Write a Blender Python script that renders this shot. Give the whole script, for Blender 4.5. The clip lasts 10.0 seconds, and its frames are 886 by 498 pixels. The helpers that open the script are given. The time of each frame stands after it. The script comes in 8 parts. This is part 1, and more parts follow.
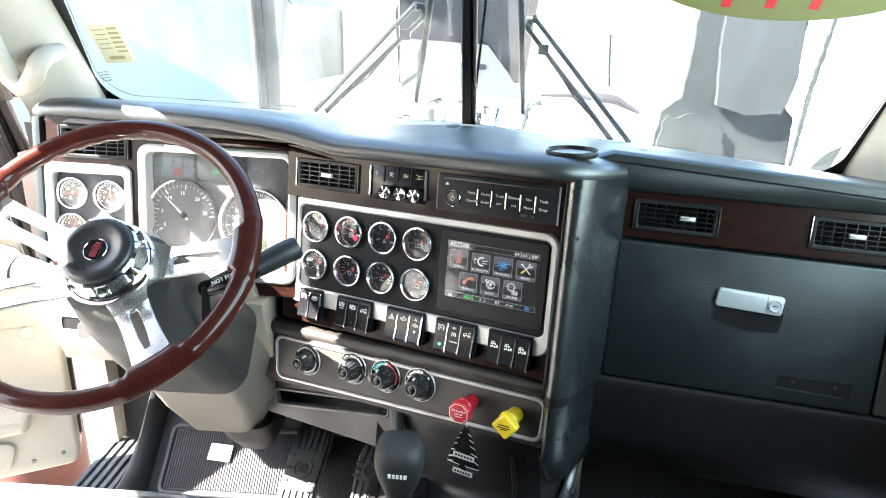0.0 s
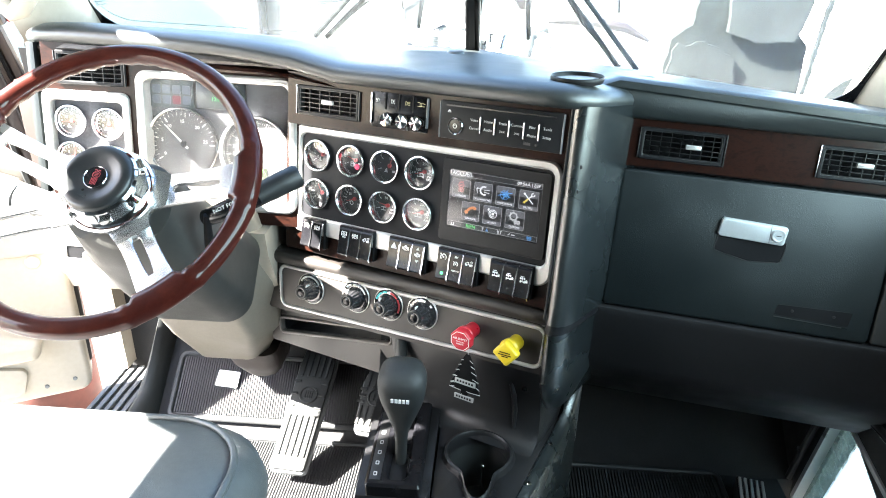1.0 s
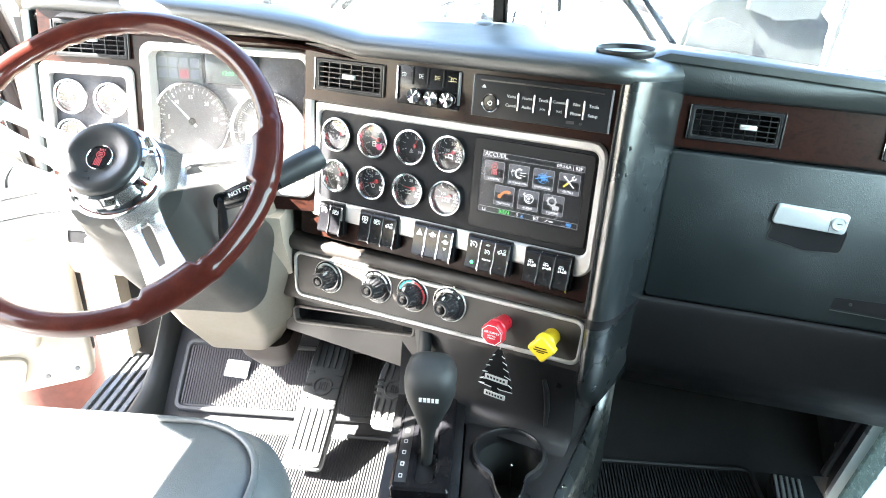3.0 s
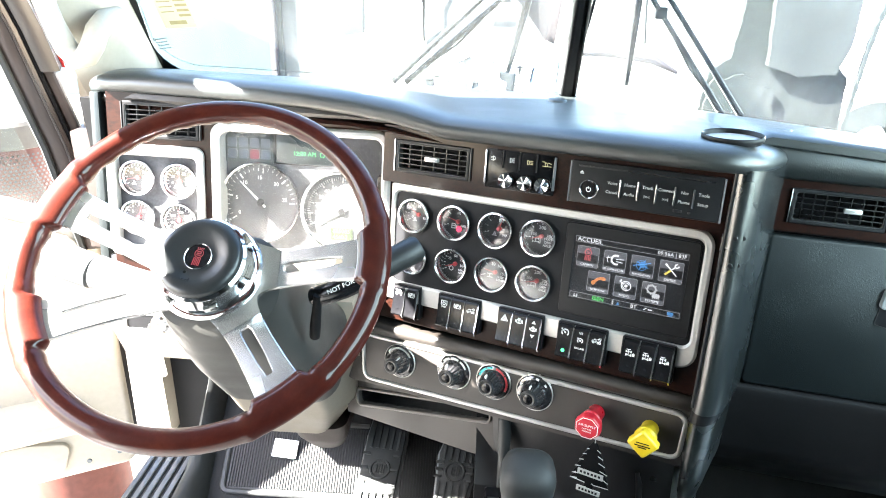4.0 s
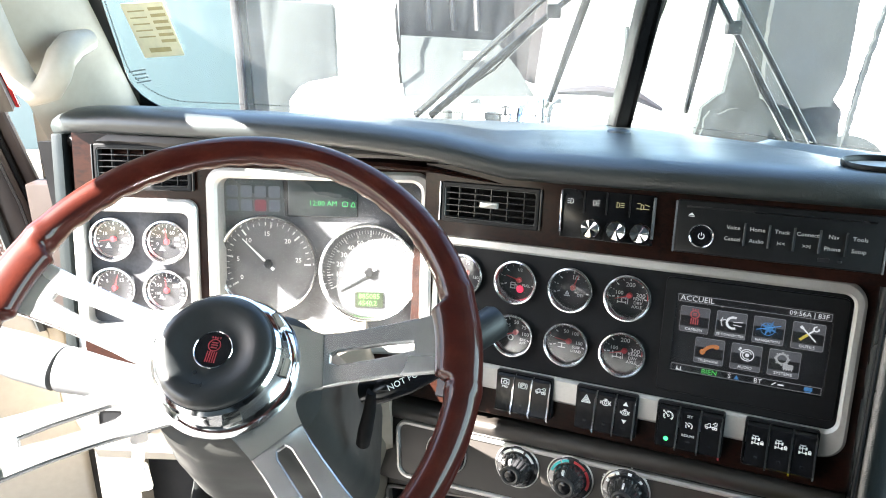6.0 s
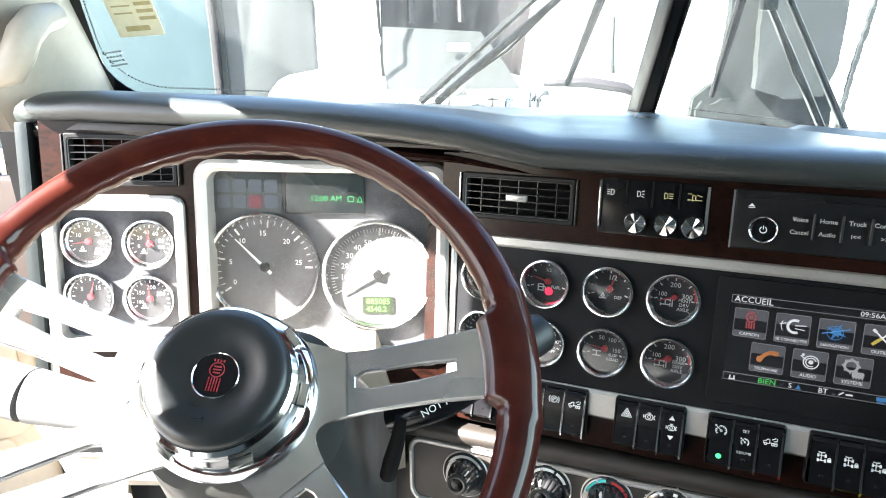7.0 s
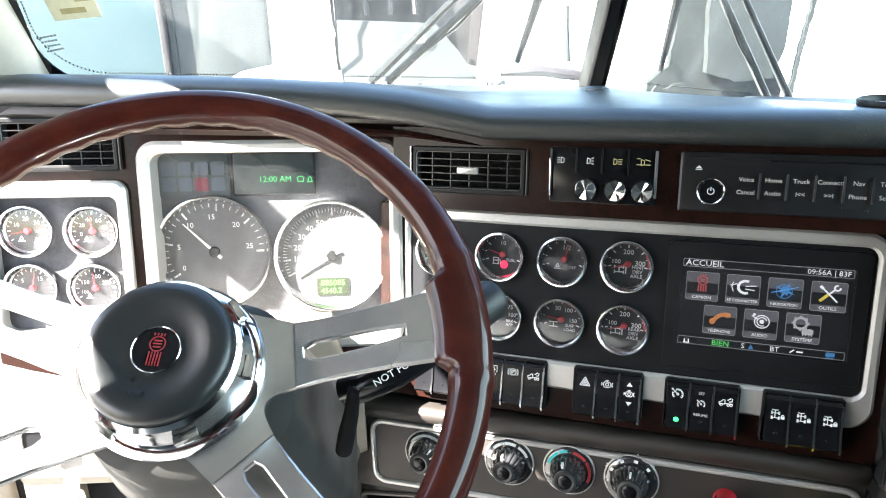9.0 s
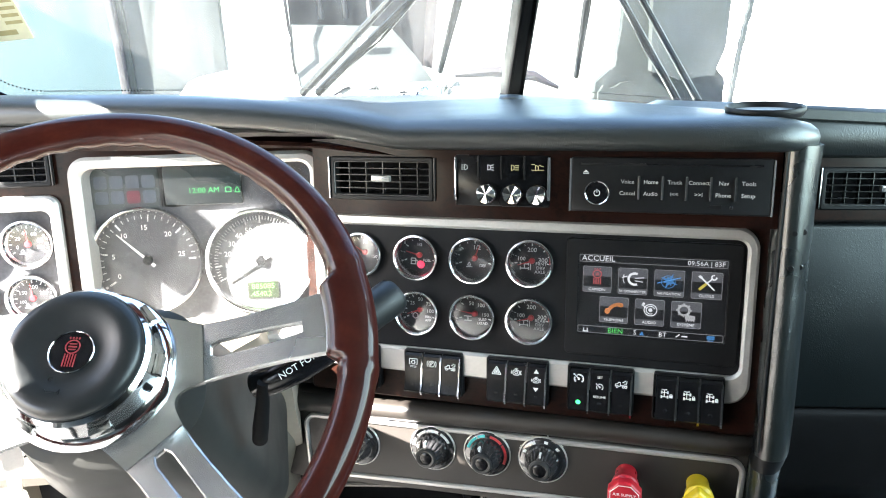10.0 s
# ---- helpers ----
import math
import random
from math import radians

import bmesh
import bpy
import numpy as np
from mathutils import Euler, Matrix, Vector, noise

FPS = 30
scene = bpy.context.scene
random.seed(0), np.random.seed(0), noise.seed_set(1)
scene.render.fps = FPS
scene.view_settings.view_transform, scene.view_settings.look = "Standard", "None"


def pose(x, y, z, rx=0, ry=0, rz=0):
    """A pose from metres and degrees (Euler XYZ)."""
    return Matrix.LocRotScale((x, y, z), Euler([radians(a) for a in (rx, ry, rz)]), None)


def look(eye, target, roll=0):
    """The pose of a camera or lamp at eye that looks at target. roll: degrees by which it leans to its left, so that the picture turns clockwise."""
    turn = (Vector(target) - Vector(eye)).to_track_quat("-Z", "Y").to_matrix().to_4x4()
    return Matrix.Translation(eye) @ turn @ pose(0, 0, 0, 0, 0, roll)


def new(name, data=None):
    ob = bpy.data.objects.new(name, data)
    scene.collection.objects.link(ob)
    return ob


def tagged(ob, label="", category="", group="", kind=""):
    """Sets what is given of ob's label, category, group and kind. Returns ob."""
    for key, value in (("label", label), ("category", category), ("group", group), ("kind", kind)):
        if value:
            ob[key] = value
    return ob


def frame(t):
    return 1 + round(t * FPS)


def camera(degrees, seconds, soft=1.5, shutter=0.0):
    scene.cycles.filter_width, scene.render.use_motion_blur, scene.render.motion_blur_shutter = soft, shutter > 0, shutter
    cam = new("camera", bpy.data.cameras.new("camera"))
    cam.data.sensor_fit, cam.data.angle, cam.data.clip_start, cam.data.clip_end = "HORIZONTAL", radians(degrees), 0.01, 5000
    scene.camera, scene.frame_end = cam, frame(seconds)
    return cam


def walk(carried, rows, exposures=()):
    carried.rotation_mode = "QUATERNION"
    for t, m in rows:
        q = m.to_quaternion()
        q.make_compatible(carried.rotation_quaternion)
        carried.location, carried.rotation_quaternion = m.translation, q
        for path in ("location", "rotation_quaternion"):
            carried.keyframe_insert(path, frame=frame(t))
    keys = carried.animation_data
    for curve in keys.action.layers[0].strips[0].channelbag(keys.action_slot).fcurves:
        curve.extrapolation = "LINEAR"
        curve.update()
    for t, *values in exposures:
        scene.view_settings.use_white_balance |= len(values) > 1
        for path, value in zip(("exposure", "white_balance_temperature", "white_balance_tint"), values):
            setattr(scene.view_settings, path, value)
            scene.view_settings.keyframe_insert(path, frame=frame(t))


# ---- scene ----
cam = camera(64.6, 10.0, 1.0)
PATH = [
    (0, (0.065, 0.087, 1.112), (-0.062, 1.974, 0.462), 1.0),
    (0.5, (0.07, 0.084, 1.113), (-0.063, 1.938, 0.375), 0.9),
    (1, (0.069, 0.088, 1.105), (-0.063, 1.904, 0.278), 1.0),
    (1.5, (0.062, 0.111, 1.075), (-0.06, 1.89, 0.168), 1.2),
    (2, (0.057, 0.109, 1.071), (-0.049, 1.89, 0.166), 1.2),
    (2.2, (0.051, 0.111, 1.071), (-0.046, 1.891, 0.165), 1.3),
    (3.3, (-0.025, 0.188, 1.093), (-0.158, 1.991, 0.238), 1.3),
    (3.5, (-0.065, 0.201, 1.104), (-0.196, 2.016, 0.275), 1.3),
    (3.6, (-0.085, 0.202, 1.1), (-0.2, 2.03, 0.296), 1.7),
    (4, (-0.131, 0.216, 1.119), (-0.242, 2.061, 0.354), 1.0),
    (4.5, (-0.18, 0.279, 1.11), (-0.269, 2.156, 0.424), 0.7),
    (5, (-0.218, 0.341, 1.114), (-0.262, 2.231, 0.461), 0.3),
    (5.5, (-0.251, 0.366, 1.089), (-0.282, 2.257, 0.44), 0.1),
    (5.7, (-0.255, 0.383, 1.079), (-0.276, 2.277, 0.435), 0.1),
    (6.8, (-0.302, 0.497, 1.036), (-0.264, 2.388, 0.383), -0.1),
    (7, (-0.312, 0.507, 1.036), (-0.255, 2.396, 0.381), -0.1),
    (7.5, (-0.323, 0.529, 1.028), (-0.249, 2.415, 0.368), -0.4),
    (8, (-0.322, 0.546, 1.016), (-0.226, 2.429, 0.35), -0.7),
    (8.5, (-0.315, 0.542, 1.012), (-0.19, 2.423, 0.344), -1.0),
    (9, (-0.299, 0.506, 1.011), (-0.144, 2.386, 0.346), -1.2),
    (9.5, (-0.263, 0.467, 1.021), (-0.078, 2.341, 0.347), -1.6),
    (10, (-0.241, 0.445, 1.032), (-0.007, 2.314, 0.362), -2.0),
]
EXPOSURES = [(0.0, 5.07), (1.0, 5.42), (2.2, 5.95), (3.3, 5.95), (4.5, 5.18), (5.5, 4.80), (8.0, 4.82), (10.0, 5.02)]
walk(cam, [(t, look(eye, target, roll)) for t, eye, target, roll in PATH], EXPOSURES)

# ---- daylight ----
SUN_FROM = Vector((-1.05, -0.385, 1.0)).normalized()      # the sun stands behind the driver's left shoulder
world = bpy.data.worlds.new("sky")
scene.world = world
world.use_nodes = True
wn = world.node_tree
sky = wn.nodes.new("ShaderNodeTexSky")
sky.sky_type, sky.sun_disc = "NISHITA", False
sky.sun_elevation = math.asin(SUN_FROM.z)
sky.sun_rotation = math.atan2(SUN_FROM.x, SUN_FROM.y)
sky.dust_density, sky.air_density = 1.5, 1.0
wn.links.new(sky.outputs[0], wn.nodes["Background"].inputs[0])
wn.nodes["Background"].inputs[1].default_value = 0.05
sun_data = bpy.data.lights.new("sun", "SUN")
sun_data.energy, sun_data.angle, sun_data.color = 5.0, radians(0.55), (1.0, 0.95, 0.88)
sun = new("sun", sun_data)
# Area lamp added outside the passenger's window to boost the bright yard's daylight.
yard_data = bpy.data.lights.new("passenger_window_light", "AREA")
yard_data.shape, yard_data.size, yard_data.size_y = "RECTANGLE", 1.5, 0.66
yard_data.energy, yard_data.color = 1.3, (0.78, 0.97, 1.0)
yard = new("passenger_window_light", yard_data)
yard.matrix_basis = look((0.835, 0.52, 1.16), (0.0, 0.52, 1.10))
sun.matrix_basis = look(SUN_FROM * 20, (0, 0, 0))

# ---- materials ----
def nodes_of(name):
    m = bpy.data.materials.new(name)
    m.use_nodes = True
    nt = m.node_tree
    return m, nt, nt.nodes["Principled BSDF"]


def noise_node(nt, vec, scale, detail=4.0, rough=0.55, distort=0.0):
    n = nt.nodes.new("ShaderNodeTexNoise")
    n.inputs["Scale"].default_value = scale
    n.inputs["Detail"].default_value = detail
    n.inputs["Roughness"].default_value = rough
    n.inputs["Distortion"].default_value = distort
    nt.links.new(vec, n.inputs["Vector"])
    return n


def ramp_node(nt, fac, stops):
    r = nt.nodes.new("ShaderNodeValToRGB")
    els = r.color_ramp.elements
    while len(els) < len(stops):
        els.new(0.5)
    for e, (p, c) in zip(els, stops):
        e.position, e.color = p, (*c, 1)
    nt.links.new(fac, r.inputs[0])
    return r


def coords(nt, stretch=(1, 1, 1)):
    tc = nt.nodes.new("ShaderNodeTexCoord")
    mp = nt.nodes.new("ShaderNodeMapping")
    mp.inputs["Scale"].default_value = stretch
    nt.links.new(tc.outputs["Object"], mp.inputs["Vector"])
    return mp.outputs[0]


def shade(c, k):
    return tuple(max(0.0, min(1.0, v * k)) for v in c)


def surface(name, col, rough=0.5, metal=0.0, var=0.18, fine=60.0, broad=6.0, bump=0.0, bump_scale=300.0,
            cells=False, bump_detail=5, coat=0.0, rough_var=0.12, stretch=(1, 1, 1), spec=0.5, bump_dist=0.001, random_tone=0.0):
    """A surface with variation at two scales, uneven gloss and fine relief."""
    m, nt, b = nodes_of(name)
    vec = coords(nt, stretch)
    a, c = noise_node(nt, vec, fine), noise_node(nt, vec, broad, 3)
    mix = nt.nodes.new("ShaderNodeMath")
    mix.operation = "MULTIPLY_ADD"
    mix.inputs[1].default_value = 0.5
    half = nt.nodes.new("ShaderNodeMath")
    half.operation = "MULTIPLY"
    half.inputs[1].default_value = 0.5
    nt.links.new(c.outputs[0], half.inputs[0])
    nt.links.new(a.outputs[0], mix.inputs[0])
    nt.links.new(half.outputs[0], mix.inputs[2])
    ramp = ramp_node(nt, mix.outputs[0], [(0.3, shade(col, 1 - var)), (0.7, shade(col, 1 + var))])
    out = ramp.outputs[0]
    if random_tone:
        info = nt.nodes.new("ShaderNodeObjectInfo")
        hsv = nt.nodes.new("ShaderNodeHueSaturation")
        rng = nt.nodes.new("ShaderNodeMapRange")
        rng.inputs[3].default_value, rng.inputs[4].default_value = 1 - random_tone, 1 + random_tone
        nt.links.new(info.outputs["Random"], rng.inputs[0])
        nt.links.new(rng.outputs[0], hsv.inputs["Value"])
        nt.links.new(out, hsv.inputs["Color"])
        out = hsv.outputs[0]
    nt.links.new(out, b.inputs["Base Color"])
    rr = nt.nodes.new("ShaderNodeMapRange")
    rr.inputs[1].default_value, rr.inputs[2].default_value = 0.3, 0.7
    rr.inputs[3].default_value, rr.inputs[4].default_value = max(0.02, rough - rough_var), min(1.0, rough + rough_var)
    nt.links.new(c.outputs[0], rr.inputs[0])
    nt.links.new(rr.outputs[0], b.inputs["Roughness"])
    b.inputs["Metallic"].default_value = metal
    b.inputs["Specular IOR Level"].default_value = spec
    b.inputs["Coat Weight"].default_value = coat
    b.inputs["Coat Roughness"].default_value = 0.06
    if bump:
        bp = nt.nodes.new("ShaderNodeBump")
        bp.inputs["Strength"].default_value = bump
        bp.inputs["Distance"].default_value = bump_dist
        if cells:
            v = nt.nodes.new("ShaderNodeTexVoronoi")
            v.feature = "DISTANCE_TO_EDGE"
            v.inputs["Scale"].default_value = bump_scale
            warp = noise_node(nt, vec, bump_scale * 0.4, 2)
            add = nt.nodes.new("ShaderNodeMixRGB")
            add.blend_type, add.inputs[0].default_value = "ADD", 0.012
            nt.links.new(vec, add.inputs[1])
            nt.links.new(warp.outputs["Color"], add.inputs[2])
            nt.links.new(add.outputs[0], v.inputs["Vector"])
            nt.links.new(v.outputs["Distance"], bp.inputs["Height"])
        else:
            nb = noise_node(nt, vec, bump_scale, bump_detail)
            nt.links.new(nb.outputs[0], bp.inputs["Height"])
        nt.links.new(bp.outputs[0], b.inputs["Normal"])
    return m


def burl(name, dark, light, scale=22.0):
    """Dark lacquered burl veneer."""
    m, nt, b = nodes_of(name)
    vec = coords(nt, (1, 1.6, 1))
    n1 = noise_node(nt, vec, scale, 6, 0.65, 2.2)
    n2 = noise_node(nt, vec, scale * 9, 4, 0.6, 0.5)
    mix = nt.nodes.new("ShaderNodeMath")
    mix.operation = "MULTIPLY_ADD"
    mix.inputs[1].default_value = 0.35
    nt.links.new(n2.outputs[0], mix.inputs[0])
    nt.links.new(n1.outputs[0], mix.inputs[2])
    r = ramp_node(nt, mix.outputs[0], [(0.48, dark), (0.66, light), (0.82, shade(dark, 1.8))])
    nt.links.new(r.outputs[0], b.inputs["Base Color"])
    b.inputs["Roughness"].default_value = 0.28
    b.inputs["Coat Weight"].default_value = 0.06
    b.inputs["Coat Roughness"].default_value = 0.09
    b.inputs["Specular IOR Level"].default_value = 0.12
    return m


def rim_wood(name):
    m, nt, b = nodes_of(name)
    vec = coords(nt, (1, 1, 3))
    w = noise_node(nt, vec, 26, 3, 0.5, 0.6)
    g = noise_node(nt, vec, 260, 5)
    mix = nt.nodes.new("ShaderNodeMath")
    mix.operation = "MULTIPLY_ADD"
    mix.inputs[1].default_value = 0.4
    nt.links.new(g.outputs[0], mix.inputs[0])
    nt.links.new(w.outputs[0], mix.inputs[2])
    r = ramp_node(nt, mix.outputs[0], [(0.3, (0.018, 0.0034, 0.0027)), (0.7, (0.030, 0.0058, 0.0039)), (1.0, (0.044, 0.0092, 0.0053))])
    nt.links.new(r.outputs[0], b.inputs["Base Color"])
    b.inputs["Roughness"].default_value = 0.38
    b.inputs["Specular IOR Level"].default_value = 0.05
    b.inputs["Coat Weight"].default_value = 0.36
    b.inputs["Coat Roughness"].default_value = 0.09
    return m


def glow(name, col, power):
    m, nt, b = nodes_of(name)
    b.inputs["Base Color"].default_value = (*shade(col, 0.3), 1)
    b.inputs["Emission Color"].default_value = (*col, 1)
    b.inputs["Emission Strength"].default_value = power
    b.inputs["Roughness"].default_value = 0.4
    return m


def pane(name, dust, tint=(1, 1, 1), gloss=0.05, grain=7.0, front=False, haze=0.03, streaks=False):
    """Clear glass with a film of dust on it."""
    m, nt, b = nodes_of(name)
    nt.nodes.remove(b)
    out = nt.nodes["Material Output"]
    tr = nt.nodes.new("ShaderNodeBsdfTransparent")
    tr.inputs[0].default_value = (*tint, 1)
    gl = nt.nodes.new("ShaderNodeBsdfGlossy")
    gl.inputs["Roughness"].default_value = haze
    mx = nt.nodes.new("ShaderNodeMixShader")
    mx.inputs[0].default_value = gloss
    nt.links.new(tr.outputs[0], mx.inputs[1])
    nt.links.new(gl.outputs[0], mx.inputs[2])
    df = nt.nodes.new("ShaderNodeBsdfDiffuse" if front else "ShaderNodeBsdfTranslucent")
    df.inputs[0].default_value = (0.75, 0.78, 0.78, 1)
    vec = coords(nt)
    n = noise_node(nt, vec, grain, 6, 0.7, 0.8)
    rg = nt.nodes.new("ShaderNodeMapRange")
    rg.inputs[1].default_value, rg.inputs[2].default_value = 0.3, 0.8
    rg.inputs[3].default_value, rg.inputs[4].default_value = dust * 0.3, dust * 1.6
    nt.links.new(n.outputs[0], rg.inputs[0])
    cover = rg.outputs[0]
    if streaks:
        runs = noise_node(nt, coords(nt, (55, 2.5, 1)), 1.0, 4, 0.6, 0.4)
        fall = ramp_node(nt, runs.outputs[0], [(0.40, (0.75, 0.75, 0.75)), (0.80, (1.7, 1.7, 1.7))])
        mul = nt.nodes.new("ShaderNodeMath")
        mul.operation = "MULTIPLY"
        nt.links.new(cover, mul.inputs[0])
        nt.links.new(fall.outputs[0], mul.inputs[1])
        cover = mul.outputs[0]
    m2 = nt.nodes.new("ShaderNodeMixShader")
    nt.links.new(cover, m2.inputs[0])
    nt.links.new(mx.outputs[0], m2.inputs[1])
    nt.links.new(df.outputs[0], m2.inputs[2])
    nt.links.new(m2.outputs[0], out.inputs[0])
    return m


def vinyl(name, col, spec=0.70, rough=0.40):
    """Soft grained vinyl: fine leather wrinkles that are pressed deeper in patches."""
    m = surface(name, col, rough, rough_var=0.05, var=0.16, fine=160, broad=8, spec=spec)
    nt, b = m.node_tree, m.node_tree.nodes["Principled BSDF"]
    vec = coords(nt, (1, 1, 0.6))
    warp = noise_node(nt, vec, 90, 3)
    add = nt.nodes.new("ShaderNodeMixRGB")
    add.blend_type, add.inputs[0].default_value = "ADD", 0.010
    nt.links.new(vec, add.inputs[1])
    nt.links.new(warp.outputs["Color"], add.inputs[2])
    v = nt.nodes.new("ShaderNodeTexVoronoi")
    v.feature, v.inputs["Scale"].default_value = "DISTANCE_TO_EDGE", 400
    nt.links.new(add.outputs[0], v.inputs["Vector"])
    patch = noise_node(nt, vec, 13, 3)
    rng = nt.nodes.new("ShaderNodeMapRange")
    rng.inputs[1].default_value, rng.inputs[2].default_value = 0.42, 0.66
    rng.inputs[3].default_value, rng.inputs[4].default_value = 0.22, 0.9
    nt.links.new(patch.outputs[0], rng.inputs[0])
    bp = nt.nodes.new("ShaderNodeBump")
    bp.inputs["Distance"].default_value = 0.0005
    nt.links.new(rng.outputs[0], bp.inputs["Strength"])
    nt.links.new(v.outputs["Distance"], bp.inputs["Height"])
    nt.links.new(bp.outputs[0], b.inputs["Normal"])
    return m


VINYL = vinyl("dash_vinyl", (0.0092, 0.0128, 0.0132))
# Copies of the dash vinyl: one darker, one glossier for the window's highlights.
GLOVEVINYL = vinyl("glove_box_vinyl", (0.0058, 0.0086, 0.0092), 0.42, 0.36)
COLUMNVINYL = vinyl("glossier_vinyl", (0.0068, 0.0094, 0.0098), 0.95, 0.27)
PLASTIC = surface("black_plastic", (0.007, 0.0072, 0.008), 0.42, var=0.15, fine=200, broad=14, bump=0.12, bump_scale=900, bump_dist=0.0003, spec=0.16)
GLOSSBLACK = surface("gloss_black_plastic", (0.005, 0.005, 0.006), 0.24, var=0.2, fine=120, broad=20, rough_var=0.06, spec=0.25)
SOFTBLACK = surface("soft_black_rubber", (0.014, 0.0155, 0.0155), 0.6, var=0.15, fine=160, broad=12, bump=0.15, bump_scale=700, bump_dist=0.0004, spec=0.4)
DUSTYFACE = surface("dusty_instrument_face", (0.060, 0.061, 0.066), 0.75, var=0.30, fine=240, broad=25, spec=0.12)
DUSTYDIAL = surface("dusty_large_dial", (0.064, 0.064, 0.066), 0.7, var=0.45, fine=420, broad=30, spec=0.12)
INSERT = surface("gauge_insert_plastic", (0.0065, 0.0068, 0.008), 0.55, var=0.1, fine=300, broad=18, bump=0.2, bump_scale=1500, bump_dist=0.0002, spec=0.14)
SILVER = surface("satin_silver_trim", (0.43, 0.42, 0.405), 0.42, metal=0.55, var=0.07, fine=300, broad=8, bump=0.05, bump_scale=900, bump_dist=0.0002)
BRUSHED = surface("brushed_aluminium", (0.66, 0.66, 0.66), 0.24, metal=0.97, var=0.10, fine=90, broad=9, rough_var=0.04, bump=0.14, bump_scale=22, bump_detail=1, bump_dist=0.004)
BEZEL = surface("bright_bezel_metal", (0.66, 0.66, 0.67), 0.17, metal=1.0, var=0.05, fine=60, broad=9, rough_var=0.05)
CHROME = surface("chrome", (0.74, 0.74, 0.75), 0.08, metal=1.0, var=0.05, fine=60, broad=9, rough_var=0.05)
WOOD = burl("dark_burl_veneer", (0.0032, 0.0015, 0.0013), (0.015, 0.0052, 0.0034))
RIM = rim_wood("mahogany_rim")
BEIGE = surface("beige_plastic", (0.30, 0.265, 0.215), 0.55, var=0.08, fine=90, broad=5, bump=0.2, bump_scale=500, cells=True, bump_dist=0.0004)
TAUPE = surface("taupe_plastic", (0.0175, 0.0145, 0.0125), 0.55, var=0.1, fine=120, broad=8, bump=0.2, bump_scale=600, cells=True, bump_dist=0.0003)
GREY = surface("grey_plastic", (0.10, 0.105, 0.11), 0.5, var=0.1, fine=120, broad=9, bump=0.15, bump_scale=600, bump_dist=0.0003)
RUBBER = surface("floor_rubber", (0.017, 0.018, 0.019), 0.62, var=0.3, fine=70, broad=5, bump=0.25, bump_scale=260, bump_dist=0.0006)
CARPET = surface("dark_floor_lining", (0.0125, 0.0122, 0.0125), 0.9, var=0.3, fine=260, broad=7, bump=0.6, bump_scale=900, bump_dist=0.001)
TRAYRIM = surface("grey_beige_rim", (0.085, 0.076, 0.067), 0.45, var=0.1, fine=160, broad=12)
CARDBLACK = surface("black_card", (0.004, 0.004, 0.0045), 0.8, var=0.15, fine=200, broad=20, spec=0.1)
KNOBBLACK = surface("polished_black_knob", (0.022, 0.022, 0.024), 0.17, var=0.2, fine=90, broad=20, rough_var=0.05, spec=0.7, coat=0.5)
CAPRUBBER = surface("worn_horn_rubber", (0.0105, 0.0120, 0.0130), 0.36, var=0.18, fine=160, broad=16, bump=0.15, bump_scale=700, bump_dist=0.0004, spec=0.4)
LATCH = surface("pale_silver_plate", (0.33, 0.36, 0.37), 0.34, metal=0.25, var=0.06, fine=300, broad=20)
LEATHER = surface("seat_leather", (0.058, 0.064, 0.065), 0.48, var=0.15, fine=120, broad=6, bump=0.5, bump_scale=330, cells=True, bump_dist=0.0006)
CEILING = surface("beige_headliner", (0.24, 0.235, 0.22), 0.9, var=0.1, fine=200, broad=4, bump=0.3, bump_scale=700, bump_dist=0.0008)
HEADLINER = surface("grey_headliner", (0.04, 0.039, 0.038), 0.9, var=0.1, fine=200, broad=4, bump=0.3, bump_scale=700, bump_dist=0.0008)
REDPAINT = surface("red_body_paint", (0.22, 0.012, 0.014), 0.22, var=0.1, fine=60, broad=3, coat=0.7)
WHITEPAINT = surface("white_body_paint", (0.72, 0.73, 0.74), 0.35, var=0.06, fine=30, broad=2, coat=0.4)
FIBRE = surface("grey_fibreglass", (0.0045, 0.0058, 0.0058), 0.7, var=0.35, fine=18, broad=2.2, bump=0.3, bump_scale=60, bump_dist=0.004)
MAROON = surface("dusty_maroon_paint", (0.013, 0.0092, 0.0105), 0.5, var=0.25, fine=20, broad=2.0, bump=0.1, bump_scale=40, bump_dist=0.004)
BLUEWALL = surface("pale_blue_panel", (0.016, 0.034, 0.040), 0.6, var=0.08, fine=6, broad=0.7)
GROUND = surface("dusty_gravel_ground", (0.11, 0.103, 0.095), 0.95, var=0.25, fine=9, broad=0.5, bump=0.5, bump_scale=24, bump_dist=0.02)
DIAL = surface("dial_black", (0.0065, 0.0065, 0.008), 0.55, var=0.1, fine=300, broad=30)
INK = surface("white_ink", (0.62, 0.62, 0.61), 0.6, var=0.06, fine=300, broad=40)
DIMINK = surface("grey_ink", (0.42, 0.42, 0.41), 0.6, var=0.06, fine=300, broad=40)
REDINK = surface("red_needle", (0.36, 0.020, 0.026), 0.45, var=0.06, fine=300, broad=40)
EMBLEMRED = surface("deep_red_enamel", (0.20, 0.016, 0.024), 0.4, var=0.08, fine=120, broad=20)
REDKNOB = surface("red_knob_plastic", (0.40, 0.011, 0.022), 0.35, var=0.08, fine=120, broad=20)
YELLOWKNOB = surface("yellow_knob_plastic", (0.56, 0.40, 0.013), 0.38, var=0.08, fine=120, broad=20)
YELLOWPAPER = surface("yellow_sticker", (0.74, 0.69, 0.48), 0.7, var=0.1, fine=80, broad=10)
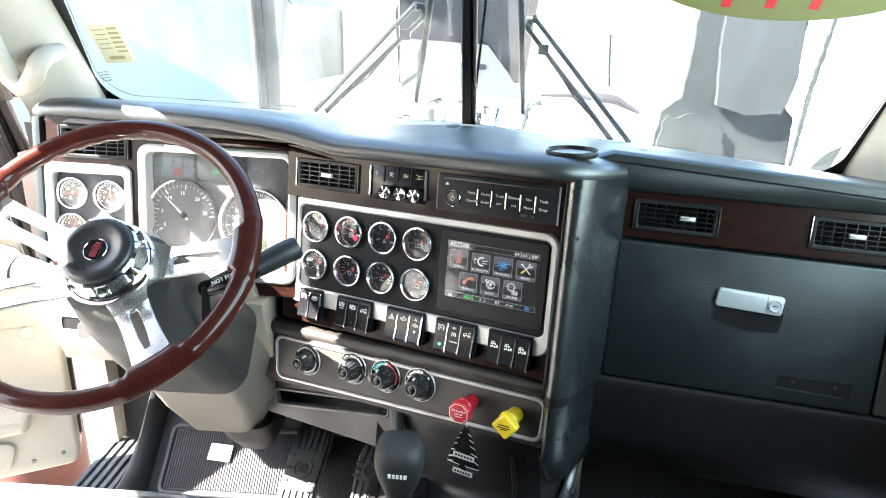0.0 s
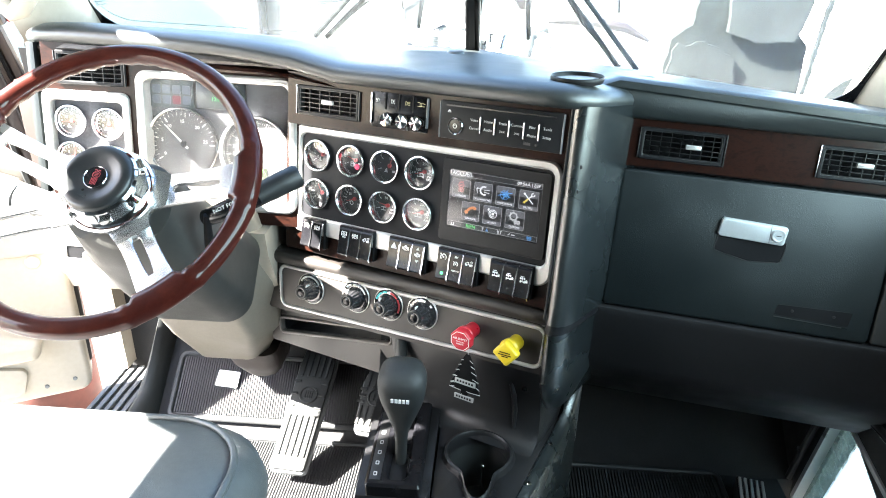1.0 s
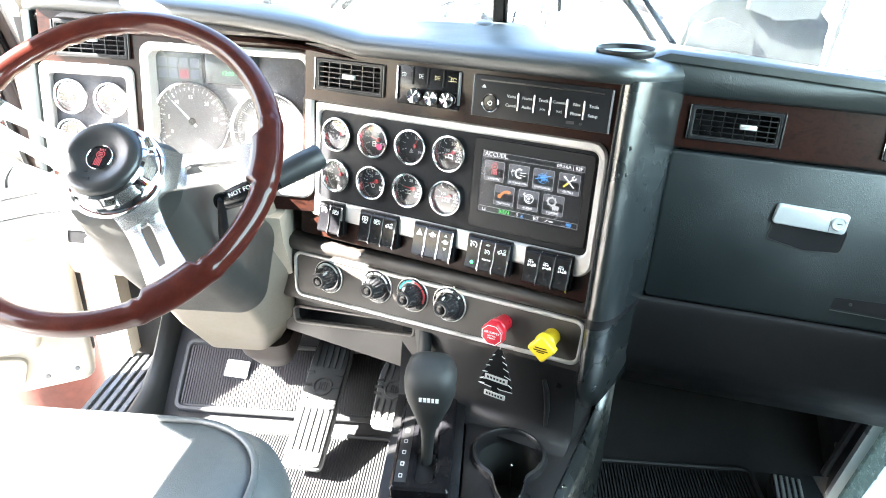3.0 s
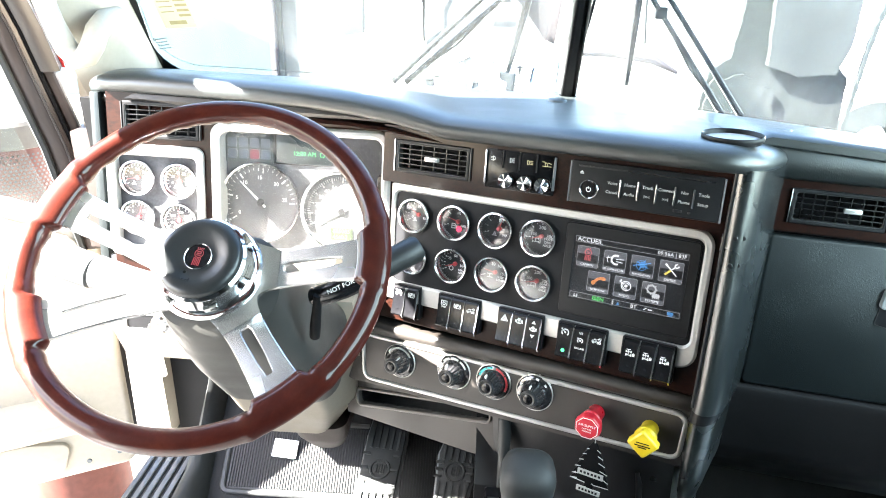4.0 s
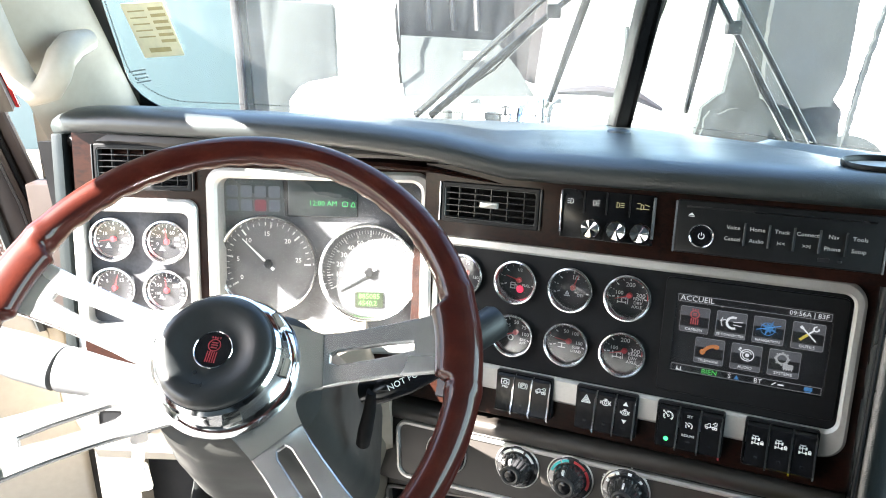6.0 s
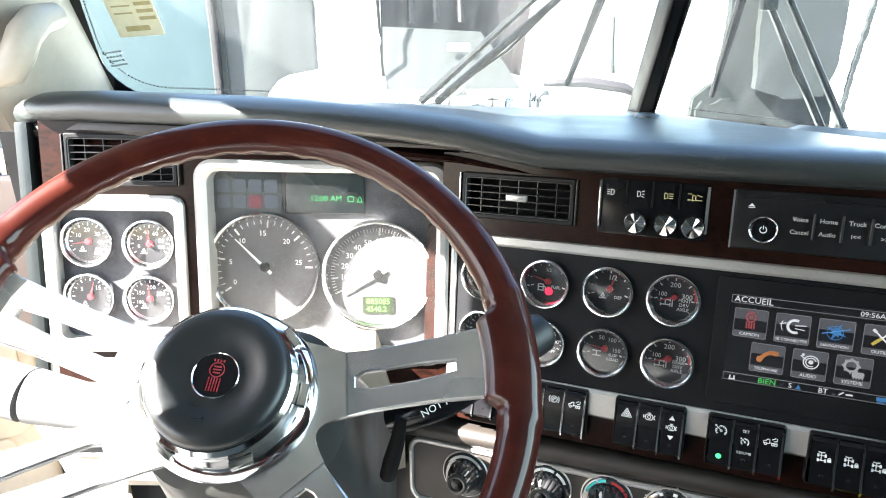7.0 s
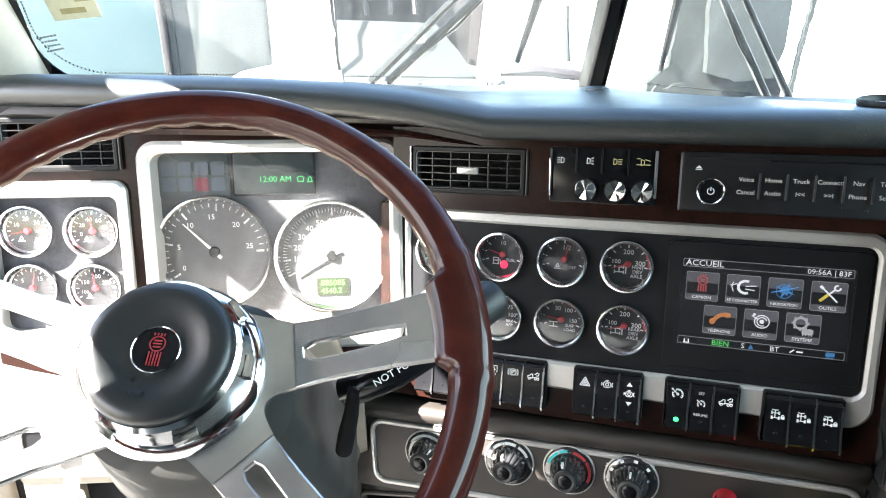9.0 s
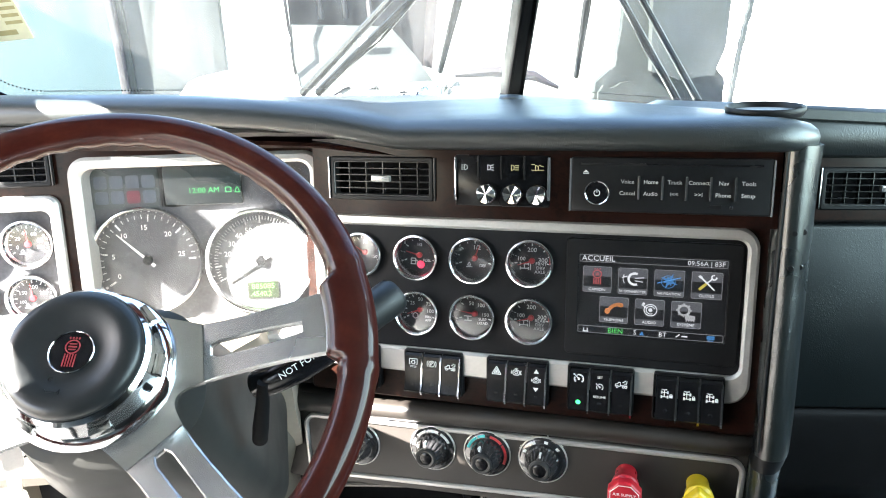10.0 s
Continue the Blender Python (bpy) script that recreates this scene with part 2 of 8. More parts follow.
WHITEPAPER = surface("white_paper", (0.72, 0.72, 0.70), 0.8, var=0.05, fine=80, broad=10)
WIPERBLACK = surface("black_wiper_metal", (0.0022, 0.0024, 0.0026), 0.5, var=0.2, fine=90, broad=12, spec=0.2)
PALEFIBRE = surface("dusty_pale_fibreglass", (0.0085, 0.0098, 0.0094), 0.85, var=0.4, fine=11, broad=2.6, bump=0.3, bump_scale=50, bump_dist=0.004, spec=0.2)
SLAT = surface("satin_black_slat", (0.016, 0.0165, 0.017), 0.36, var=0.15, fine=200, broad=30)
VENTSLAT = surface("satin_black_louvre", (0.0060, 0.0062, 0.0066), 0.3, var=0.15, fine=200, broad=30, spec=0.4)
FRIT = surface("black_glass_border", (0.006, 0.006, 0.007), 0.3, var=0.1, fine=80, broad=10)
CYANINK = surface("cyan_ink", (0.02, 0.34, 0.36), 0.6, var=0.1, fine=200, broad=40)
LCDGREEN = glow("green_segments", (0.10, 0.75, 0.22), 0.045)
LEDGREEN = glow("green_lamp", (0.05, 0.9, 0.2), 0.12)
LEDRED = glow("red_lamp", (0.9, 0.03, 0.08), 0.075)
SCREEN = glow("dark_lit_screen", (0.045, 0.047, 0.052), 0.010)
SCREENMETAL = glow("lit_metal_icon", (0.62, 0.63, 0.64), 0.034)
SCREENGREY = glow("lit_grey_line", (0.42, 0.43, 0.44), 0.026)
TILE = glow("lit_tile", (0.16, 0.165, 0.18), 0.034)
SCREENINK = glow("lit_screen_text", (0.85, 0.88, 0.9), 0.058)
SCREENGREEN = glow("lit_green_text", (0.15, 0.9, 0.2), 0.045)
SCREENORANGE = glow("lit_orange_icon", (0.9, 0.35, 0.12), 0.028)
SCREENBLUE = glow("lit_blue_icon", (0.12, 0.4, 0.85), 0.028)
SCREENRED = glow("lit_red_icon", (0.75, 0.16, 0.17), 0.025)
SCREENYELLOW = glow("lit_yellow_icon", (0.9, 0.75, 0.15), 0.032)
LCDBACK = surface("lcd_backing", (0.020, 0.028, 0.030), 0.3, var=0.05)
WINDSHIELD = pane("windshield_glass", 0.020, (0.93, 0.98, 0.97), 0.03, 5.0, streaks=True)
SIDEGLASS = pane("side_glass", 0.012, (0.93, 0.98, 0.96), 0.03, 5.0)
DUSTYLENS = pane("dusty_dial_lens", 0.0050, (1, 1, 1), 0.012, 40.0, True, 0.3)
LENS = pane("gauge_lens", 0.0025, (0.93, 0.93, 0.94), 0.036, 60.0, True, 0.07)
SCREENGLASS = pane("screen_glass", 0.002, (0.74, 0.74, 0.75), 0.035, 60.0, True, 0.09)
COVER = pane("cluster_cover", 0.0040, (1, 1, 1), 0.012, 25.0, True, 0.3)
BROWNTRIM = surface("brown_plastic", (0.020, 0.0125, 0.010), 0.5, var=0.1, fine=120, broad=8, bump=0.2, bump_scale=600, cells=True, bump_dist=0.0003)
CONSOLE = surface("console_plastic", (0.0088, 0.0088, 0.0094), 0.36, var=0.15, fine=160, broad=10, bump=0.3, bump_scale=700, cells=True, bump_dist=0.0003)
SHROUD = surface("olive_beige_plastic", (0.155, 0.136, 0.108), 0.5, var=0.1, fine=120, broad=7, bump=0.2, bump_scale=600, cells=True, bump_dist=0.0003)
KNEEBLACK = surface("matt_black_knee_panel", (0.0100, 0.0100, 0.0106), 0.62, var=0.15, fine=160, broad=9, bump=0.15, bump_scale=800, bump_dist=0.0003, spec=0.14)
# Darker than the column cover: part of the shroud's shade is in this colour.
DARKSHROUD = surface("shaded_olive_shroud_plastic", (0.026, 0.0265, 0.0245), 0.5, var=0.12, fine=140, broad=8, bump=0.2, bump_scale=600, cells=True, bump_dist=0.0003, spec=0.35)
LEVERGREY = surface("soft_grey_lever_grip", (0.0075, 0.0088, 0.0092), 0.5, var=0.15, fine=160, broad=14, bump=0.15, bump_scale=700, bump_dist=0.0003, spec=0.35)
PINKMESH = surface("dusty_pink_shield_metal", (0.050, 0.016, 0.012), 0.6, var=0.35, fine=40, broad=7, spec=0.2)
PALEBAND = surface("pale_beige_shield_band", (0.055, 0.050, 0.043), 0.6, var=0.2, fine=40, broad=9, spec=0.2)
GRIMYEDGE = pane("grimy_glass_edge", 0.10, (0.20, 0.27, 0.235), 0.03, 70.0)
# Extra dust whitens this pane in place of its bright reflection.
LOWGLASS = pane("dusty_whitened_low_glass", 0.35, (0.88, 0.97, 0.92), 0.03, 14.0)

# ---- shape helpers ----
def link_mesh(name, bm, material, smooth=35.0):
    me = bpy.data.meshes.new(name)
    bmesh.ops.recalc_face_normals(bm, faces=bm.faces)
    for e in bm.edges:
        if len(e.link_faces) == 2 and e.calc_face_angle(0.0) > radians(smooth):
            e.smooth = False
    for f in bm.faces:
        f.smooth = True
    bm.to_mesh(me)
    bm.free()
    me.materials.append(material)
    return new(name, me)


def part(name, bm, material, parent, label="", m=None, smooth=35.0):
    ob = link_mesh(name, bm, material, smooth)
    ob.parent = parent
    if m is not None:
        ob.matrix_basis = m
    if label:
        ob["label"] = label
    return ob


def thing(name, label, category, m=None, group="", kind=""):
    ob = new(name)
    ob.empty_display_size = 0.02
    if m is not None:
        ob.matrix_basis = m
    return tagged(ob, label, category, group, kind)


def solid(name, bm, material, label, category, m=None, group="", kind="", smooth=35.0):
    ob = link_mesh(name, bm, material, smooth)
    if m is not None:
        ob.matrix_basis = m
    return tagged(ob, label, category, group, kind)


def frame_of(o, u, v):
    """A frame with x along u, y along v and z out of the plane of both."""
    u, v = Vector(u).normalized(), Vector(v)
    n = u.cross(v).normalized()
    v = n.cross(u)
    m = Matrix((u, v, n)).transposed().to_4x4()
    m.translation = o
    return m


def move(x, y, z=0.0):
    return Matrix.Translation((x, y, z))


def loop_rect(x0, x1, y0, y1, r=0.0, n=5):
    """A rectangle with round corners, anticlockwise, 4 * (n + 1) points."""
    r = max(1e-5, min(r, (x1 - x0) / 2 - 1e-5, (y1 - y0) / 2 - 1e-5))
    pts = []
    for cx, cy, a0 in ((x1 - r, y1 - r, 0), (x0 + r, y1 - r, 90), (x0 + r, y0 + r, 180), (x1 - r, y0 + r, 270)):
        for i in range(n + 1):
            a = radians(a0 + 90 * i / n)
            pts.append((cx + r * math.cos(a), cy + r * math.sin(a)))
    return pts


def loop_circle(cx, cy, r, n=32, ry=None, start=45.0):
    ry = r if ry is None else ry
    return [(cx + r * math.cos(radians(start + 360 * (i + 0.5) / n - 180 / n)), cy + ry * math.sin(radians(start + 360 * (i + 0.5) / n - 180 / n))) for i in range(n)]


def shrink(pts, d):
    """Moves a convex loop inwards by d."""
    out, n = [], len(pts)
    cx, cy = sum(p[0] for p in pts) / n, sum(p[1] for p in pts) / n
    for i in range(n):
        a, b, c = Vector(pts[i - 1]), Vector(pts[i]), Vector(pts[(i + 1) % n])
        t = (c - a)
        t = t.normalized() if t.length > 1e-9 else Vector((1, 0))
        q = b + Vector((-t.y, t.x)) * d
        out.append((q.x, q.y))
    return out


def slab(bm, pts, z0, z1, bevel=0.0, steps=2):
    """A prism over the loop pts, with a rounded front edge."""
    rings = [[bm.verts.new((x, y, z0)) for x, y in pts]]
    if bevel <= 0:
        rings.append([bm.verts.new((x, y, z1)) for x, y in pts])
    else:
        for s in range(steps + 1):
            a = math.pi / 2 * s / steps
            inner = shrink(pts, bevel * (1 - math.cos(a)))
            rings.append([bm.verts.new((x, y, z1 - bevel + bevel * math.sin(a))) for x, y in inner])
    stitch(bm, rings)
    bm.faces.new(rings[0][::-1])
    bm.faces.new(rings[-1])
    return bm


def stitch(bm, rings, closed=True):
    n = len(rings[0])
    for a, b in zip(rings, rings[1:]):
        for i in range(n if closed else n - 1):
            j = (i + 1) % n
            bm.faces.new((a[i], a[j], b[j], b[i]))


def hoop(bm, outer, inner, z0, z1, bevel=0.0):
    """A flat ring between two loops of equal count, with softened front edges."""
    n = len(outer)
    o2, i2 = (shrink(outer, bevel), shrink(inner, -bevel)) if bevel else (outer, inner)
    seq = [(outer, z0), (outer, z1 - bevel), (o2, z1), (i2, z1), (inner, z1 - bevel), (inner, z0)] if bevel else [(outer, z0), (outer, z1), (inner, z1), (inner, z0)]
    rings = [[bm.verts.new((x, y, z)) for x, y in pts] for pts, z in seq]
    stitch(bm, rings + [rings[0]])
    return bm


def brick(bm, x0, x1, y0, y1, z0, z1, bevel=0.0, m=None):
    vs = [bm.verts.new(v) for v in ((x0, y0, z0), (x1, y0, z0), (x1, y1, z0), (x0, y1, z0), (x0, y0, z1), (x1, y0, z1), (x1, y1, z1), (x0, y1, z1))]
    fs = [bm.faces.new([vs[i] for i in f]) for f in ((0, 3, 2, 1), (4, 5, 6, 7), (0, 1, 5, 4), (1, 2, 6, 5), (2, 3, 7, 6), (3, 0, 4, 7))]
    if bevel:
        res = bmesh.ops.bevel(bm, geom=list({e for f in fs for e in f.edges}), offset=bevel, segments=2, profile=0.7, affect="EDGES")
        vs = list({v for f in res["faces"] for v in f.verts} | {v for v in vs if v.is_valid})
    if m is not None:
        bmesh.ops.transform(bm, matrix=m, verts=[v for v in vs if v.is_valid])
    return bm


def lathe(bm, prof, n=32, cx=0.0, cy=0.0, closed=False):
    """Turns the profile of (radius, z) about z."""
    rings = []
    for r, z in prof:
        if r < 1e-6:
            rings.append([bm.verts.new((cx, cy, z))])
        else:
            rings.append([bm.verts.new((cx + r * math.cos(2 * math.pi * i / n), cy + r * math.sin(2 * math.pi * i / n), z)) for i in range(n)])
    if closed:
        rings.append(rings[0])
    for a, b in zip(rings, rings[1:]):
        for i in range(n):
            j = (i + 1) % n
            if len(a) == 1 and len(b) == 1:
                continue
            if len(a) == 1:
                bm.faces.new((a[0], b[j], b[i]))
            elif len(b) == 1:
                bm.faces.new((a[i], a[j], b[0]))
            else:
                bm.faces.new((a[i], a[j], b[j], b[i]))
    return bm


def tube(bm, pts, r, n=10, caps=True):
    """A round bar along pts; r may be one radius or a list."""
    pts = [Vector(p) for p in pts]
    rs = r if isinstance(r, (list, tuple)) else [r] * len(pts)
    rings, side = [], None
    for i, p in enumerate(pts):
        d = (pts[min(i + 1, len(pts) - 1)] - pts[max(i - 1, 0)]).normalized()
        if side is None:
            side = d.orthogonal().normalized()
        side = (side - d * side.dot(d)).normalized()
        up = d.cross(side)
        rings.append([bm.verts.new(p + (side * math.cos(2 * math.pi * k / n) + up * math.sin(2 * math.pi * k / n)) * rs[i]) for k in range(n)])
    stitch(bm, rings)
    if caps:
        bm.faces.new(rings[0][::-1])
        bm.faces.new(rings[-1])
    return bm


def stroke(bm, a, b, w, z=0.0, h=0.0003):
    """A thin printed line from a to b."""
    a, b = Vector((*a, 0)), Vector((*b, 0))
    d = (b - a).normalized()
    s = Vector((-d.y, d.x, 0)) * w / 2
    lo = [bm.verts.new(p + Vector((0, 0, z))) for p in (a - s, b - s, b + s, a + s)]
    hi = [bm.verts.new(v.co + Vector((0, 0, h))) for v in lo]
    bm.faces.new(hi)
    stitch(bm, [lo, hi])
    return bm


def ringstroke(bm, cx, cy, r, w, a0=0.0, a1=360.0, z=0.0, n=20):
    last = None
    for i in range(n + 1):
        a = radians(a0 + (a1 - a0) * i / n)
        p = (cx + r * math.cos(a), cy + r * math.sin(a))
        if last:
            stroke(bm, last, p, w, z)
        last = p
    return bm


def arc_strip(bm, r, w, a0, a1, z, n):
    """One unbroken printed arc."""
    turns = [radians(a0 + (a1 - a0) * i / n) for i in range(n + 1)]
    loft(bm, [[(rr * math.cos(a), rr * math.sin(a), zz) for rr, zz in ((r - w / 2, z), (r + w / 2, z), (r + w / 2, z + 0.0003), (r - w / 2, z + 0.0003))] for a in turns])
    return bm


def disc(bm, cx, cy, r, z0=0.0, z1=0.0004, n=20):
    return slab(bm, loop_circle(cx, cy, r, n), z0, z1)


LETTERS = {}


def lettering(body, size, parent, material, x, y, z, name="lettering", align="CENTER", m=None, label=""):
    """Raised letters in the built-in font."""
    key = (body, size, align)
    if key not in LETTERS:
        cu = bpy.data.curves.new("letters", "FONT")
        cu.body, cu.size, cu.align_x, cu.align_y, cu.extrude, cu.resolution_u = body, size, align, "CENTER", 0.00015, 2
        tmp = new("letters", cu)
        me = bpy.data.meshes.new_from_object(tmp.evaluated_get(bpy.context.evaluated_depsgraph_get()))
        bpy.data.objects.remove(tmp)
        bpy.data.curves.remove(cu)
        LETTERS[key] = me
    me = LETTERS[key].copy()
    me.materials.clear()
    me.materials.append(material)
    ob = new(name, me)
    ob.parent = parent
    ob.matrix_basis = (m if m is not None else Matrix()) @ move(x, y, z)
    if label:
        ob["label"] = label
    return ob


# Frames of the dashboard: x to the right, y up the face, z out towards the seats.
CENTRE = frame_of((0.0737, 1.1247, 0.712), (0.9106, -0.4129, 0.0193), (0.0444, 0.144, 0.9886))
CLUSTER = frame_of((-0.425, 1.275, 0.76), (1, 0, -0.025), (0.02, 0.144, 0.989))
GLOVE = frame_of((0.285, 1.168, 0.774), (0.984, -0.174, -0.027), (0.03, 0.154, 0.988))


def at_centre(u, v, n=0.0):
    return CENTRE @ Vector((u, v, n))


def at_glove(u, v, n=0.0):
    return GLOVE @ Vector((u, v, n))

# ---- cab shell ----
def round_poly(pts, r, n=5):
    """A convex polygon (anticlockwise) with round corners."""
    out, k = [], len(pts)
    for i in range(k):
        a, b, c = Vector(pts[i - 1]), Vector(pts[i]), Vector(pts[(i + 1) % k])
        p, q = (a - b).normalized(), (c - b).normalized()
        half = p.angle(q) / 2
        t = r / math.tan(half)
        centre = b + (p + q).normalized() * (r / math.sin(half))
        s, e = b + p * t - centre, b + q * t - centre
        turn = s.angle(e)
        sign = 1 if s.x * e.y - s.y * e.x > 0 else -1
        for j in range(n + 1):
            w = sign * turn * j / n
            out.append((centre.x + s.x * math.cos(w) - s.y * math.sin(w), centre.y + s.x * math.sin(w) + s.y * math.cos(w)))
    return out


def loft(bm, sections, caps=True):
    rings = [[bm.verts.new(p) for p in sec] for sec in sections]
    stitch(bm, rings)
    if caps:
        bm.faces.new(rings[0][::-1])
        bm.faces.new(rings[-1])
    return bm


def side_slab(bm, yz, x0, x1):
    """A slab standing along y, from a loop of (y, z)."""
    a = [bm.verts.new((x0, y, z)) for y, z in yz]
    b = [bm.verts.new((x1, y, z)) for y, z in yz]
    stitch(bm, [a, b])
    bm.faces.new(a[::-1])
    bm.faces.new(b)
    return bm


def setting(name, bm, material, label, m=None, smooth=35.0):
    return solid(name, bm, material, label, name.split("_")[0], m, kind="structure", smooth=smooth)


LEFT, RIGHT, REAR, TOP = -0.81, 0.77, -1.35, 1.78
floor = setting("floor", brick(bmesh.new(), LEFT - 0.05, RIGHT - 0.035, REAR, 1.36, -0.06, 0.0), CARPET, "dark cab floor lining under the mats")
bm = side_slab(bmesh.new(), [(1.36, -0.06), (1.62, -0.06), (1.62, 0.78), (1.575, 0.78), (1.575, 0.16), (1.40, 0.012), (1.36, 0.0)], -0.745, RIGHT + 0.06)
setting("wall_front", bm, CARPET, "dark lined toe board and firewall")
setting("wall_front_side", brick(bmesh.new(), -0.90, -0.746, 1.60, 1.64, -0.06, 0.88), CARPET, "dark end of the firewall beside the toe board")
bm = loft(bmesh.new(), [[(-0.772, y, -0.02), (-0.768, y, 0.052 + r * 0.3), (-0.757, y, 0.058 + r * 0.7), (-0.744, y, 0.058 + r), (-0.728, y, 0.046 + r), (-0.714, y, 0.010 + r * 0.8), (-0.712, y, -0.02)] for y, r in ((0.40, 0.0), (1.20, 0.0), (1.36, 0.004), (1.42, 0.03), (1.48, 0.085), (1.56, 0.17), (1.60, 0.24))])
setting("trim_footwell", bm, SOFTBLACK, "raised black moulding between sill and toe board", smooth=60)
setting("wall_rear", brick(bmesh.new(), LEFT - 0.06, RIGHT + 0.06, REAR - 0.05, REAR, -0.06, TOP), HEADLINER, "dark padded rear wall of the cab")
setting("ceiling", brick(bmesh.new(), LEFT - 0.06, RIGHT + 0.06, REAR - 0.05, 1.12, TOP, TOP + 0.06), CEILING, "beige cloth headliner of the cab")

# The driver's door stands open: its inner face looks back into the cab.
DOOR = frame_of((-0.862, 1.415, 0.0), (0.872, 0.489, 0.0), (0, 0, 1))
door_left = setting("door_1", slab(bmesh.new(), round_poly([(-1.10, 0.09), (0.0, 0.09), (0.0, 0.615), (-0.04, 0.645), (-0.14, 0.695), (-0.45, 0.78), (-1.10, 0.78)], 0.03), -0.07, 0.0, 0.012, 3), BEIGE, "open beige moulded driver's door with a window", DOOR)
part("rim_seal", tube(bmesh.new(), [(-0.60, 0.10, -0.05), (-0.10, 0.10, -0.05), (-0.03, 0.112, -0.05), (-0.004, 0.15, -0.05), (0.0, 0.40, -0.05), (0.0, 0.60, -0.05)], 0.011, 8), TAUPE, door_left, "dark door seal")
part("upper_panel", slab(bmesh.new(), round_poly([(-1.06, 0.465), (-0.022, 0.455), (-0.022, 0.595), (-0.05, 0.628), (-0.15, 0.678), (-0.46, 0.762), (-1.06, 0.762)], 0.02), 0.0, 0.008, 0.004), BEIGE, door_left, "raised upper door panel")
part("armrest", slab(bmesh.new(), round_poly([(-1.0, 0.205), (-0.09, 0.215), (-0.075, 0.262), (-0.16, 0.292), (-1.0, 0.305)], 0.018), 0.0, 0.045, 0.018, 4), BEIGE, door_left, "moulded armrest ledge")
part("map_pocket", slab(bmesh.new(), round_poly([(-1.0, 0.115), (-0.14, 0.115), (-0.12, 0.18), (-0.2, 0.20), (-1.0, 0.20)], 0.018), 0.0, 0.012, 0.006), BEIGE, door_left, "shallow map pocket")
for x, y, r in ((-0.062, 0.437, 0.016), (-0.035, 0.128, 0.005), (-0.095, 0.122, 0.005)):
    part("screw_cap", lathe(bmesh.new(), [(0, 0.003), (r * 0.85, 0.003), (r, 0.0)], 18), BEIGE if r > 0.01 else GREY, door_left, m=move(x, y, 0.0005))
bars = [(0.005, 0.60), (-0.025, 0.80), (-0.072, 1.00), (-0.14, 1.22), (-0.23, 1.45)]
def frame_run(name, off, wide, z0, z1, material, label, run, taper=1.0):
    bm = bmesh.new()
    n_ = len(run)
    loft(bm, [[(x + off - wide * k, y, z0), (x + off + wide * k, y, z0), (x + off + wide * k, y, z1), (x + off + wide * 0.6 * k, y, z1 + 0.004), (x + off - wide * 0.6 * k, y, z1 + 0.004), (x + off - wide * k, y, z1)] for (x, y), k in ((p, 1.0 + (taper - 1.0) * i / (n_ - 1)) for i, p in enumerate(run))])
    part(name, bm, material, door_left, label)


upper_bars = [(-0.056, 0.93), (-0.072, 1.00), (-0.14, 1.22), (-0.23, 1.45)]
lower_bars = [(0.005, 0.60), (-0.025, 0.80), (-0.060, 0.945)]
frame_run("window_frame", -0.010, 0.018, -0.05, 0.010, BROWNTRIM, "dark brown slanted window frame", bars)
frame_run("frame_ridge", -0.0005, 0.0022, -0.02, 0.0155, TAUPE, "raised ridge along the frame", bars)
frame_run("window_seal", -0.034, 0.006, -0.04, 0.016, SOFTBLACK, "black window seal", bars)
frame_run("frame_groove", 0.0115, 0.0034, -0.05, 0.004, CARDBLACK, "dark groove beside the frame", bars)
frame_run("upper_trim", 0.030, 0.0150, -0.05, 0.012, TAUPE, "brown upper frame trim with a blunt end", upper_bars, 1.15)
frame_run("lower_trim", 0.0240, 0.0090, -0.055, -0.006, BROWNTRIM, "narrow dark lower frame trim", lower_bars)
frame_run("outer_frame", 0.0495, 0.0035, -0.060, -0.040, REDPAINT, "red painted outer frame", upper_bars)
part("corner_cover", brick(bmesh.new(), 0.008, 0.062, 0.615, 0.665, -0.04, 0.016, 0.006), BROWNTRIM, door_left, "brown corner cover at the mirror foot")
w = part("pane", slab(bmesh.new(), [(-1.08, 0.76), (-0.45, 0.76), (-0.14, 0.68), (-0.06, 0.66), (-0.145, 1.0), (-0.33, 1.45), (-1.08, 1.45)], -0.03, -0.026), SIDEGLASS, door_left, "clear side window")
w.visible_shadow = False
# Unseen wall; its front edge blocks outdoor reflections from the centre stack.
setting("wall_left_rear", brick(bmesh.new(), LEFT - 0.06, LEFT, REAR, 0.38, -0.06, TOP), HEADLINER, "unseen dark lined side wall behind the door opening")
# Unseen rail; its stepped lower edge is cut to place the sun patches.
setting("wall_left_top", side_slab(bmesh.new(), [(0.38, 1.05), (0.56, 1.05), (0.62, 0.985), (0.70, 0.965), (0.748, 0.975), (0.765, 1.166), (0.93, 1.185), (1.032, 1.200), (1.048, 1.317), (1.12, 1.285), (1.16, 1.262), (1.16, TOP), (0.38, TOP)], LEFT - 0.06, LEFT - 0.045), HEADLINER, "unseen lined rail above the driver's door, edge stepped to cut the sun")
# Unseen strip added at the door opening to shade the pad's left end.
setting("wall_left_pillar", side_slab(bmesh.new(), [(1.138, 1.075), (1.26, 1.075), (1.26, 1.215), (1.138, 1.200)], LEFT - 0.066, LEFT - 0.056), HEADLINER, "unseen panel added to block sun from the pad's left end")
setting("wall_left_front", side_slab(bmesh.new(), [(1.555, 0.052), (1.62, 0.052), (1.62, 0.88), (1.46, 0.92), (1.45, 0.68), (1.54, 0.62)], LEFT - 0.065, LEFT - 0.045), BEIGE, "pale painted door jamb")

